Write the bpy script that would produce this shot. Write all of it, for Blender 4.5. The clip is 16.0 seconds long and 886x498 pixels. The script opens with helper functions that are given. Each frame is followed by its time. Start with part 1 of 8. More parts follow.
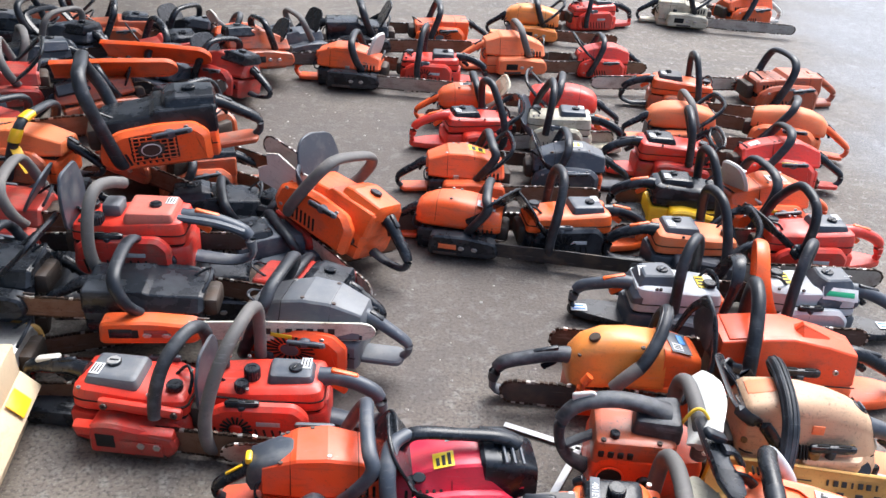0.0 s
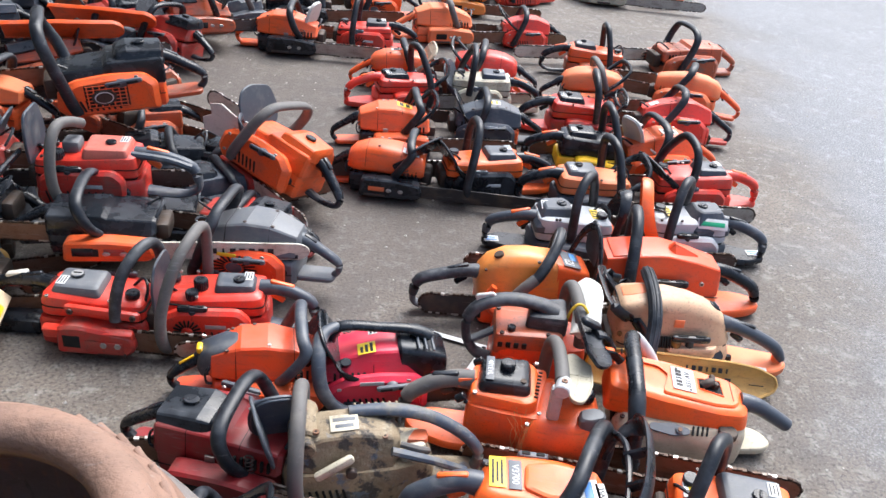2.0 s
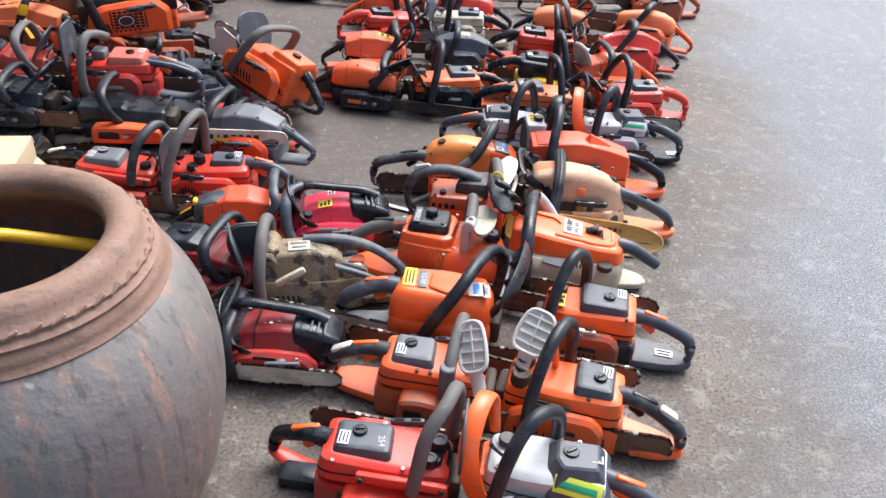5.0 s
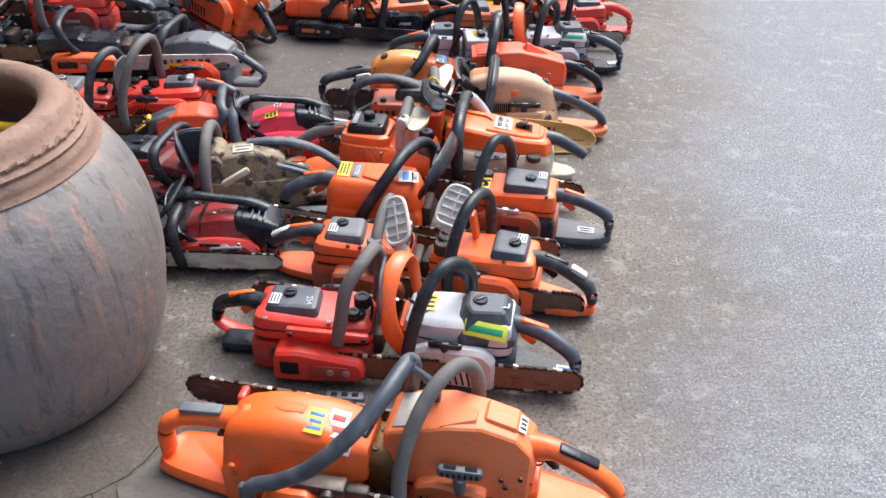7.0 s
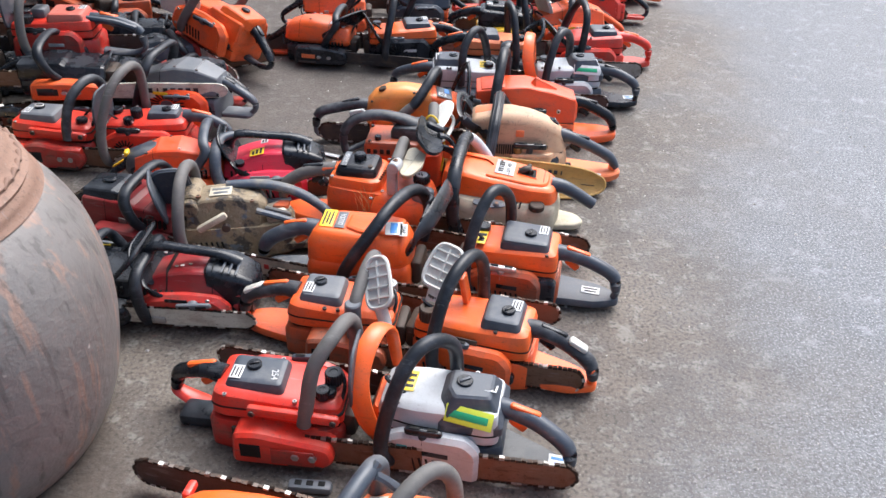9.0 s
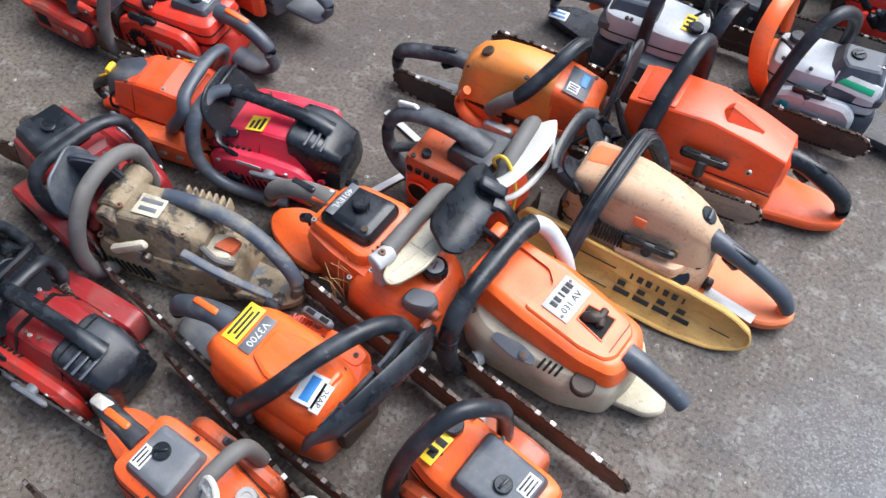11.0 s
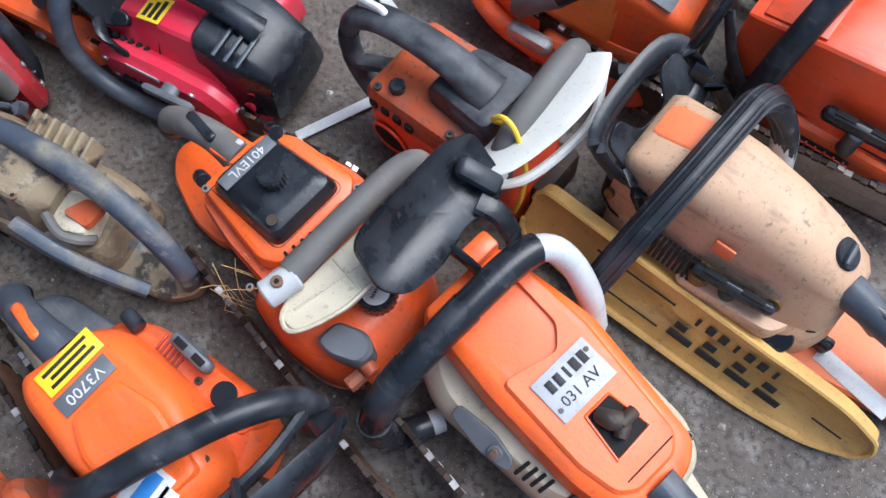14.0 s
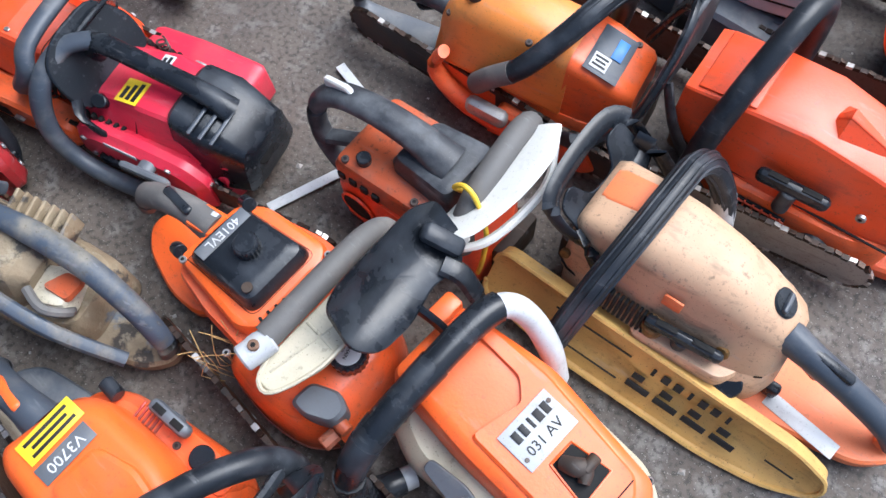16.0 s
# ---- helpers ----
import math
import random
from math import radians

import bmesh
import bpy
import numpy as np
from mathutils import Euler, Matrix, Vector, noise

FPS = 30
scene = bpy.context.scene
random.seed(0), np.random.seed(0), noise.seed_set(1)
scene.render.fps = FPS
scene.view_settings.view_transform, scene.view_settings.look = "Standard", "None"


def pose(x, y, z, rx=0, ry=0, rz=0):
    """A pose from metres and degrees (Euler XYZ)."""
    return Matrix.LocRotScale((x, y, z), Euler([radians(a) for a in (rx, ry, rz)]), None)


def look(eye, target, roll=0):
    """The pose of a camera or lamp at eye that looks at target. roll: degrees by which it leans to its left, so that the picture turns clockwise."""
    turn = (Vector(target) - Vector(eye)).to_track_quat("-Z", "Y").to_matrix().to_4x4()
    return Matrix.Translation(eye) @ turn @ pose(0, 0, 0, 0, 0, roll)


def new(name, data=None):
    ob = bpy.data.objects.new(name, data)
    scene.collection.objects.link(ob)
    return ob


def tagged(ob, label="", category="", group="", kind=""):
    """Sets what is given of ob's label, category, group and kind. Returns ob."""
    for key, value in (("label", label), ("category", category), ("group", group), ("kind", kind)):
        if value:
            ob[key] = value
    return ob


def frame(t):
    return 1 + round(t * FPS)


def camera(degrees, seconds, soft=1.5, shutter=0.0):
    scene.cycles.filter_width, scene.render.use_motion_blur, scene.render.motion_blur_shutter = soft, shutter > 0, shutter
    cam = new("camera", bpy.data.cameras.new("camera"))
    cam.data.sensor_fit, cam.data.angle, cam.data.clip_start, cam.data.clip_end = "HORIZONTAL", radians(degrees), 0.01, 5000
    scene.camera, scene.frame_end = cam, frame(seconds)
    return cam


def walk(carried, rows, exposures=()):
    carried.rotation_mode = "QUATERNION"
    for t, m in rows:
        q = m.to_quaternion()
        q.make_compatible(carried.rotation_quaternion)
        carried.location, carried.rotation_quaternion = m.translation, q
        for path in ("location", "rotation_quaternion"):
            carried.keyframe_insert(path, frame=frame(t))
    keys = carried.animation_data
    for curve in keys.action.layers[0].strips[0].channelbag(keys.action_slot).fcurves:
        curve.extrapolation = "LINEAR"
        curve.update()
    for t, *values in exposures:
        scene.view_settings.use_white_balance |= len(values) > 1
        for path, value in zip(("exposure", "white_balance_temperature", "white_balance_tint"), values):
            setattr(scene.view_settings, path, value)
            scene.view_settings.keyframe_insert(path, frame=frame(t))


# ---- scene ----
cam = camera(57.3, 16.0)
PATH = [
    (0, (0.048, 0.052, 1.147), (0.1, 1.776, 0.134), 4.0),
    (0.5, (0.046, 0.045, 1.138), (0.099, 1.752, 0.098), 3.7),
    (1, (0.052, 0.0, 1.139), (0.114, 1.704, 0.094), 3.8),
    (1.5, (0.071, -0.127, 1.155), (0.177, 1.581, 0.12), 4.2),
    (2, (0.095, -0.242, 1.17), (0.283, 1.46, 0.137), 6.0),
    (2.5, (0.101, -0.297, 1.183), (0.318, 1.417, 0.175), 7.3),
    (3, (0.17, -0.372, 1.204), (0.392, 1.362, 0.233), 7.3),
    (3.5, (0.266, -0.511, 1.211), (0.437, 1.223, 0.231), 8.2),
    (4, (0.282, -0.59, 1.211), (0.428, 1.097, 0.147), 8.7),
    (4.2, (0.264, -0.627, 1.21), (0.405, 1.053, 0.135), 8.2),
    (6.3, (0.412, -0.9, 1.135), (0.483, 0.756, 0.016), 0.2),
    (6.5, (0.418, -0.913, 1.125), (0.507, 0.73, -0.013), 0.5),
    (7, (0.477, -0.986, 1.127), (0.567, 0.645, -0.027), 1.7),
    (7.5, (0.516, -1.07, 1.124), (0.603, 0.559, -0.033), 2.9),
    (8, (0.525, -1.116, 1.124), (0.59, 0.52, -0.025), 2.9),
    (8.5, (0.538, -1.04, 1.12), (0.584, 0.594, -0.031), 2.8),
    (9, (0.546, -0.79, 1.126), (0.588, 0.854, -0.013), 2.2),
    (9.2, (0.547, -0.712, 1.121), (0.589, 0.934, -0.015), 2.0),
    (11.3, (0.854, 0.456, 1.233), (0.344, 1.321, -0.496), 0.5),
    (11.5, (0.853, 0.518, 1.18), (0.333, 1.322, -0.576), 0.2),
    (12, (0.814, 0.758, 1.015), (0.292, 1.293, -0.84), -4.8),
    (12.5, (0.756, 0.857, 0.802), (0.327, 1.233, -1.116), -11.3),
    (13, (0.729, 0.848, 0.796), (0.308, 1.21, -1.126), -13.3),
    (13.5, (0.73, 0.849, 0.832), (0.291, 1.235, -1.081), -13.2),
    (14, (0.752, 0.833, 0.915), (0.283, 1.281, -0.977), -11.6),
    (14.5, (0.757, 0.82, 0.948), (0.27, 1.319, -0.927), -10.5),
    (15, (0.76, 0.818, 0.952), (0.257, 1.358, -0.907), -9.7),
    (15.5, (0.766, 0.815, 0.96), (0.262, 1.389, -0.888), -8.3),
    (16, (0.768, 0.817, 0.959), (0.28, 1.439, -0.879), -5.6),
]
walk(cam, [(t, look(eye, target, roll)) for t, eye, target, roll in PATH],
     exposures=((0, 1.21, 6080, 9), (2, 1.15, 6080, 9), (2.5, 1.17, 6080, 9), (3, 1.26, 6080, 9), (3.5, 1.18, 6110, 9), (4, 1.07, 6130, 10), (6.5, 1.0, 6200, 10), (9, 0.96, 6130, 10), (11.5, 0.84, 5830, 8), (13, 0.45, 5620, 8), (14, 0.58, 5620, 8), (14.5, 0.69, 5620, 8), (16, 0.85, 5660, 8)))

# ---- light ----
world = bpy.data.worlds.new("overcast_sky")
world.use_nodes = True
scene.world = world
sky = world.node_tree.nodes.new("ShaderNodeTexSky")
sky.sky_type, sky.sun_disc = "NISHITA", False
sky.sun_elevation, sky.sun_rotation = radians(55), radians(35)
sky.air_density, sky.dust_density, sky.ozone_density = 1.0, 6.0, 1.0
world.node_tree.links.new(sky.outputs[0], world.node_tree.nodes["Background"].inputs[0])
world.node_tree.nodes["Background"].inputs[1].default_value = 0.138
sun = new("sun", bpy.data.lights.new("sun", "SUN"))
sun.data.energy, sun.data.angle, sun.data.color = 1.95, radians(45), (0.95, 0.98, 1.0)
sun.matrix_world = look((0, 0, 8), (-2.6, -3.8, 0))


# ---- materials ----
MATS = {}


def shader(name):
    m = bpy.data.materials.new(name)
    m.use_nodes = True
    nt = m.node_tree
    return m, nt, nt.nodes["Principled BSDF"]


def node(nt, kind, **values):
    n = nt.nodes.new(kind)
    for k, v in values.items():
        if k in n.inputs:
            n.inputs[k].default_value = v
    return n


def noise_fac(nt, scale, lo, hi, detail=6, source="Object", stretch=None):
    tc = nt.nodes.new("ShaderNodeTexCoord")
    n = node(nt, "ShaderNodeTexNoise", Scale=scale, Detail=detail, Roughness=0.6)
    if stretch:
        mp = nt.nodes.new("ShaderNodeMapping")
        mp.inputs["Scale"].default_value = stretch
        nt.links.new(tc.outputs[source], mp.inputs[0])
        nt.links.new(mp.outputs[0], n.inputs["Vector"])
    else:
        nt.links.new(tc.outputs[source], n.inputs["Vector"])
    r = nt.nodes.new("ShaderNodeMapRange")
    r.inputs["From Min"].default_value, r.inputs["From Max"].default_value = lo, hi
    nt.links.new(n.outputs["Fac"], r.inputs["Value"])
    return r.outputs[0]


def mix(nt, fac, a, b):
    n = nt.nodes.new("ShaderNodeMix")
    n.data_type = "RGBA"
    for sock, v in ((n.inputs[0], fac), (n.inputs[6], a), (n.inputs[7], b)):
        if hasattr(v, "is_linked") or hasattr(v, "links"):
            nt.links.new(v, sock)
        else:
            sock.default_value = v if not isinstance(v, tuple) else (*v, 1)[:4]
    return n.outputs[2]


def scaled(nt, fac, k):
    n = nt.nodes.new("ShaderNodeMath")
    n.operation = "MULTIPLY"
    n.inputs[1].default_value = k
    nt.links.new(fac, n.inputs[0])
    return n.outputs[0]


def bump(nt, bsdf, height, strength, distance):
    b = node(nt, "ShaderNodeBump", Strength=strength, Distance=distance)
    nt.links.new(height, b.inputs["Height"])
    nt.links.new(b.outputs[0], bsdf.inputs["Normal"])


def worn(name, colour, dirt=0.4, rough=0.45, metal=0.0, dust=(0.16, 0.13, 0.10), grain=260, relief=0.00025, coat=0.0):
    """A moulded or painted surface with dust in patches, small specks and fine grain."""
    if name in MATS:
        return MATS[name]
    m, nt, bsdf = shader(name)
    patch = noise_fac(nt, 17, 0.48, 0.78)
    speck = noise_fac(nt, 140, 0.60, 0.72, 3)
    streak = noise_fac(nt, 40, 0.56, 0.74, 8, stretch=(0.4, 1.0, 2.2))
    fade = noise_fac(nt, 6, 0.35, 0.7, 2)
    pale = tuple(min(1, c * 0.9 + 0.018) for c in colour)
    c = mix(nt, scaled(nt, fade, 0.35), colour, pale)
    c = mix(nt, scaled(nt, patch, dirt), c, dust)
    c = mix(nt, scaled(nt, streak, dirt * 0.8), c, tuple(k * 0.35 for k in dust))
    c = mix(nt, scaled(nt, speck, dirt * 0.7), c, tuple(k * 0.25 for k in dust))
    fleck = noise_fac(nt, 420, 0.66, 0.72, 2)
    c = mix(nt, scaled(nt, fleck, min(0.9, dirt * 1.6)), c, tuple(k * 0.3 for k in dust))
    scuff = noise_fac(nt, 55, 0.62, 0.70, 5, stretch=(0.25, 1.6, 1.6))
    c = mix(nt, scaled(nt, scuff, min(0.5, dirt * 0.9)), c, tuple(min(1, k * 0.5 + 0.16) for k in colour))
    nt.links.new(c, bsdf.inputs["Base Color"])
    bsdf.inputs["Specular IOR Level"].default_value = 0.5 if max(colour) > 0.03 else 0.34
    r = nt.nodes.new("ShaderNodeMapRange")
    r.inputs["To Min"].default_value, r.inputs["To Max"].default_value = rough, min(0.95, rough + 0.35)
    nt.links.new(patch, r.inputs["Value"])
    nt.links.new(r.outputs[0], bsdf.inputs["Roughness"])
    bsdf.inputs["Metallic"].default_value = metal
    bsdf.inputs["Coat Weight"].default_value = coat
    bump(nt, bsdf, noise_fac(nt, grain, 0.3, 0.7, 4), 0.35, relief)
    MATS[name] = m
    return m


ORANGE = (0.80, 0.114, 0.02)
RED = (0.46, 0.026, 0.017)


def paint(name, colour, dirt=0.35):
    return worn(name, colour, dirt, 0.32)


P = {
    "orange": paint("orange_plastic", ORANGE, 0.42),
    "orange_clean": paint("bright_orange_plastic", (0.90, 0.135, 0.018), 0.34),
    "orange_dirty": paint("dusty_orange_paint", (0.44, 0.088, 0.03), 0.95),
    "orange_red": paint("red_orange_paint", (0.80, 0.078, 0.015), 0.35),
    "amber": paint("faded_amber_plastic", (0.82, 0.27, 0.05), 0.3),
    "peach": worn("sun_bleached_peach_plastic", (0.55, 0.345, 0.21), 0.9, 0.5, dust=(0.42, 0.30, 0.19)),
    "faded": worn("faded_orange_plastic", (0.80, 0.19, 0.06), 0.35, 0.5, dust=(0.5, 0.3, 0.2)),
    "red": paint("red_paint", RED, 0.9),
    "red_clean": paint("bright_red_plastic", (0.70, 0.042, 0.022), 0.5),
    "red_dull": paint("dull_red_paint", (0.40, 0.035, 0.025), 0.75),
    "pink": paint("crimson_plastic", (0.66, 0.025, 0.06), 0.3),
    "maroon": paint("maroon_paint", (0.26, 0.015, 0.018), 0.45),
    "bone": worn("clean_white_plastic", (0.66, 0.655, 0.61), 0.3, 0.42, dust=(0.42, 0.38, 0.3)),
    "white": worn("cream_white_plastic", (0.60, 0.58, 0.52), 0.45, 0.45, dust=(0.42, 0.36, 0.26)),
    "grey_white": worn("light_grey_plastic", (0.50, 0.52, 0.53), 0.3, 0.45),
    "grey": worn("grey_plastic", (0.105, 0.115, 0.13), 0.45, 0.45, dust=(0.3, 0.29, 0.27)),
    "slate": worn("slate_plastic", (0.045, 0.056, 0.074), 0.45, 0.42, dust=(0.3, 0.29, 0.27)),
    # the blue cast in these three blacks and their dust stands in for sky reflection
    "black": worn("black_plastic", (0.008, 0.0105, 0.0145), 0.3, 0.24, dust=(0.13, 0.15, 0.18)),
    "dusty_black": worn("dusty_black_plastic", (0.024, 0.027, 0.033), 0.55, 0.5, dust=(0.27, 0.285, 0.30)),
    "rubber": worn("black_rubber", (0.012, 0.015, 0.020), 0.45, 0.36, dust=(0.14, 0.155, 0.18)),
    "grey_rubber": worn("worn_grey_rubber", (0.11, 0.105, 0.10), 0.5, 0.65, dust=(0.3, 0.27, 0.24)),
    "camo": worn("mud_caked_tan_metal", (0.25, 0.19, 0.115), 1.0, 0.75, dust=(0.075, 0.06, 0.045)),
    "cream": worn("cream_painted_metal", (0.55, 0.50, 0.38), 0.75, 0.55, dust=(0.2, 0.15, 0.09)),
    "ivory": worn("yellowed_ivory_plastic", (0.50, 0.45, 0.33), 0.5, 0.5, dust=(0.25, 0.2, 0.13)),
    "yellow": paint("yellow_plastic", (0.85, 0.50, 0.015), 0.15),
    "dull_yellow": worn("mustard_plastic", (0.58, 0.35, 0.10), 0.45, 0.55, dust=(0.24, 0.15, 0.06)),
    "alloy": worn("cast_alloy", (0.45, 0.45, 0.44), 0.5, 0.4, 0.7),
    "steel": worn("bare_steel", (0.42, 0.41, 0.40), 0.6, 0.38, 0.85, dust=(0.16, 0.09, 0.05)),
    "rust": worn("rusty_steel", (0.20, 0.115, 0.075), 0.85, 0.55, 0.45, dust=(0.17, 0.065, 0.025)),
    "dark_steel": worn("dark_oily_steel", (0.075, 0.06, 0.055), 0.7, 0.4, 0.5, dust=(0.10, 0.05, 0.03)),
    "white_bar": worn("white_painted_bar", (0.62, 0.62, 0.52), 0.8, 0.5, dust=(0.22, 0.16, 0.1)),
    "black_bar": worn("black_painted_bar", (0.02, 0.02, 0.022), 0.5, 0.4, dust=(0.2, 0.14, 0.09)),
    "muffler": worn("burnt_muffler_steel", (0.055, 0.042, 0.034), 0.7, 0.6, 0.4, dust=(0.12, 0.06, 0.025)),
    "brass_muffler": worn("browned_muffler_plate", (0.21, 0.115, 0.035), 0.8, 0.5, 0.5, dust=(0.10, 0.05, 0.02)),
    # black for seams and caps; on slots and recesses it paints their inner shade
    "void": worn("black_and_recess_shade", (0.006, 0.006, 0.006), 0.1, 0.8),
    "silver": worn("silver_label", (0.43, 0.44, 0.45), 0.3, 0.4),
    "label_white": worn("white_label", (0.60, 0.61, 0.61), 0.25, 0.4),
    "label_yellow": worn("yellow_label", (0.85, 0.60, 0.02), 0.18, 0.4),
    "lime": worn("lime_label", (0.62, 0.74, 0.06), 0.12, 0.4),
    "blue": worn("blue_print", (0.03, 0.18, 0.50), 0.15, 0.4),
    "teal": worn("teal_print", (0.03, 0.40, 0.40), 0.15, 0.4),
    "green": worn("green_print", (0.02, 0.35, 0.16), 0.15, 0.4),
    "ink": worn("dark_print", (0.015, 0.015, 0.017), 0.15, 0.5),
    "red_ink": worn("red_print", (0.50, 0.04, 0.03), 0.3, 0.5),
}


def chain_material():
    m, nt, bsdf = shader("saw_chain_steel")
    geo = nt.nodes.new("ShaderNodeNewGeometry")
    r = nt.nodes.new("ShaderNodeValToRGB")
    r.color_ramp.elements[0].color, r.color_ramp.elements[0].position = (0.035, 0.028, 0.024, 1), 0.72
    r.color_ramp.elements[1].color, r.color_ramp.elements[1].position = (0.55, 0.53, 0.50, 1), 0.86
    nt.links.new(geo.outputs["Random Per Island"], r.inputs[0])
    c = mix(nt, scaled(nt, noise_fac(nt, 60, 0.4, 0.7), 0.5), r.outputs[0], (0.10, 0.05, 0.03))
    nt.links.new(c, bsdf.inputs["Base Color"])
    bsdf.inputs["Metallic"].default_value, bsdf.inputs["Roughness"].default_value = 0.75, 0.42
    return m


P["chain"] = chain_material()


def camo_material():
    """Tan corroded casting with chipped blue-grey paint, oily black patches and pale crust."""
    m, nt, bsdf = shader("mud_caked_casting")
    c = mix(nt, noise_fac(nt, 14, 0.35, 0.65, 6), (0.20, 0.145, 0.085), (0.28, 0.225, 0.145))
    c = mix(nt, scaled(nt, noise_fac(nt, 24, 0.52, 0.58, 6), 0.9), c, (0.035, 0.032, 0.031))
    c = mix(nt, scaled(nt, noise_fac(nt, 19, 0.60, 0.66, 4), 0.85), c, (0.12, 0.15, 0.19))
    c = mix(nt, scaled(nt, noise_fac(nt, 60, 0.58, 0.66, 4), 0.7), c, (0.32, 0.27, 0.19))
    nt.links.new(c, bsdf.inputs["Base Color"])
    bsdf.inputs["Roughness"].default_value = 0.7
    bump(nt, bsdf, noise_fac(nt, 70, 0.3, 0.7, 6), 0.6, 0.003)
    return m


P["camo"] = camo_material()


def ground_material():
    """Stained concrete under the saws that passes, along a ragged line, into paler blue-grey rough paving."""
    m, nt, bsdf = shader("stained_concrete_yard")
    tc = nt.nodes.new("ShaderNodeTexCoord")
    sep = nt.nodes.new("ShaderNodeSeparateXYZ")
    nt.links.new(tc.outputs["Object"], sep.inputs[0])
    wob = noise_fac(nt, 1.6, 0.25, 0.75, 5)
    edge = nt.nodes.new("ShaderNodeMath")
    edge.operation = "MULTIPLY_ADD"
    edge.inputs[1].default_value = 0.55
    nt.links.new(wob, edge.inputs[0])
    lean_y = nt.nodes.new("ShaderNodeMath")
    lean_y.operation = "MULTIPLY_ADD"
    lean_y.inputs[1].default_value = -0.22
    nt.links.new(sep.outputs["Y"], lean_y.inputs[0])
    nt.links.new(sep.outputs["X"], lean_y.inputs[2])
    nt.links.new(lean_y.outputs[0], edge.inputs[2])
    step = nt.nodes.new("ShaderNodeMapRange")
    step.interpolation_type = "SMOOTHSTEP"
    step.inputs["From Min"].default_value, step.inputs["From Max"].default_value = 1.05, 1.75
    nt.links.new(edge.outputs[0], step.inputs["Value"])
    # concrete: brown-grey with oil stains and pale scuffs
    slab = mix(nt, noise_fac(nt, 2.2, 0.3, 0.7, 8), (0.078, 0.062, 0.049), (0.15, 0.126, 0.102))
    slab = mix(nt, scaled(nt, noise_fac(nt, 5.5, 0.50, 0.66, 8), 0.75), slab, (0.07, 0.062, 0.057))
    slab = mix(nt, scaled(nt, noise_fac(nt, 26, 0.53, 0.64, 7), 0.6), slab, (0.235, 0.222, 0.205))
    slab = mix(nt, scaled(nt, noise_fac(nt, 130, 0.49, 0.60, 9), 0.9), slab, (0.040, 0.034, 0.029))
    slab = mix(nt, scaled(nt, noise_fac(nt, 260, 0.60, 0.66, 3), 0.75), slab, (0.27, 0.25, 0.225))
    slab = mix(nt, scaled(nt, noise_fac(nt, 12, 0.60, 0.68, 9), 0.65), slab, (0.20, 0.185, 0.165))
    # a darker brown, ragged-edged patch spread round the jar's foot
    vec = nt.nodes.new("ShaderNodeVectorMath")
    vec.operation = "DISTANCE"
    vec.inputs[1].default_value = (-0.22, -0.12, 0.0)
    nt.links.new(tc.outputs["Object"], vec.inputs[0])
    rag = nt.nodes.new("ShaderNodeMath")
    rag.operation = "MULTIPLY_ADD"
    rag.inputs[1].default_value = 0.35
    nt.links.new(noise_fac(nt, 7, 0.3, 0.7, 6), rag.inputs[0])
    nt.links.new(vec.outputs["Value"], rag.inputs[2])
    foot_patch = nt.nodes.new("ShaderNodeMapRange")
    foot_patch.inputs["From Min"].default_value, foot_patch.inputs["From Max"].default_value = 0.66, 0.52
    nt.links.new(rag.outputs[0], foot_patch.inputs["Value"])
    slab = mix(nt, scaled(nt, foot_patch.outputs[0], 0.6), slab, (0.065, 0.050, 0.040))
    # an old oil stain between the heap and the rows
    far = nt.nodes.new("ShaderNodeVectorMath")
    far.operation = "DISTANCE"
    far.inputs[1].default_value = (0.0, 2.35, 0.0)
    nt.links.new(tc.outputs["Object"], far.inputs[0])
    rag2 = nt.nodes.new("ShaderNodeMath")
    rag2.operation = "MULTIPLY_ADD"
    rag2.inputs[1].default_value = 0.6
    nt.links.new(noise_fac(nt, 4, 0.3, 0.7, 8), rag2.inputs[0])
    nt.links.new(far.outputs["Value"], rag2.inputs[2])
    oil = nt.nodes.new("ShaderNodeMapRange")
    oil.inputs["From Min"].default_value, oil.inputs["From Max"].default_value = 1.65, 1.1
    nt.links.new(rag2.outputs[0], oil.inputs["Value"])
    slab = mix(nt, scaled(nt, oil.outputs[0], 0.5), slab, (0.062, 0.050, 0.045))
    # paving: blue-grey with dense pale and dark aggregate
    pave = mix(nt, noise_fac(nt, 1.3, 0.3, 0.7, 6), (0.118, 0.124, 0.134), (0.168, 0.176, 0.189))
    pave = mix(nt, scaled(nt, noise_fac(nt, 120, 0.48, 0.55, 4), 0.9), pave, (0.092, 0.096, 0.104))
    pave = mix(nt, scaled(nt, noise_fac(nt, 210, 0.55, 0.61, 3), 0.85), pave, (0.335, 0.352, 0.372))
    pave = mix(nt, scaled(nt, noise_fac(nt, 3.2, 0.60, 0.75, 6), 0.4), pave, (0.19, 0.18, 0.17))
    pave = mix(nt, scaled(nt, noise_fac(nt, 17, 0.55, 0.68, 7), 0.45), pave, (0.30, 0.312, 0.328))
    pave = mix(nt, scaled(nt, noise_fac(nt, 33, 0.58, 0.68, 6), 0.5), pave, (0.10, 0.102, 0.106))
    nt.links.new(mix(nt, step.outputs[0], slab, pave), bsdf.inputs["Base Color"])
    bsdf.inputs["Roughness"].default_value = 0.72
    h = nt.nodes.new("ShaderNodeMath")
    h.operation = "ADD"
    nt.links.new(noise_fac(nt, 110, 0.3, 0.7, 6), h.inputs[0])
    nt.links.new(noise_fac(nt, 9, 0.3, 0.7, 3), h.inputs[1])
    bump(nt, bsdf, h.outputs[0], 0.5, 0.0022)
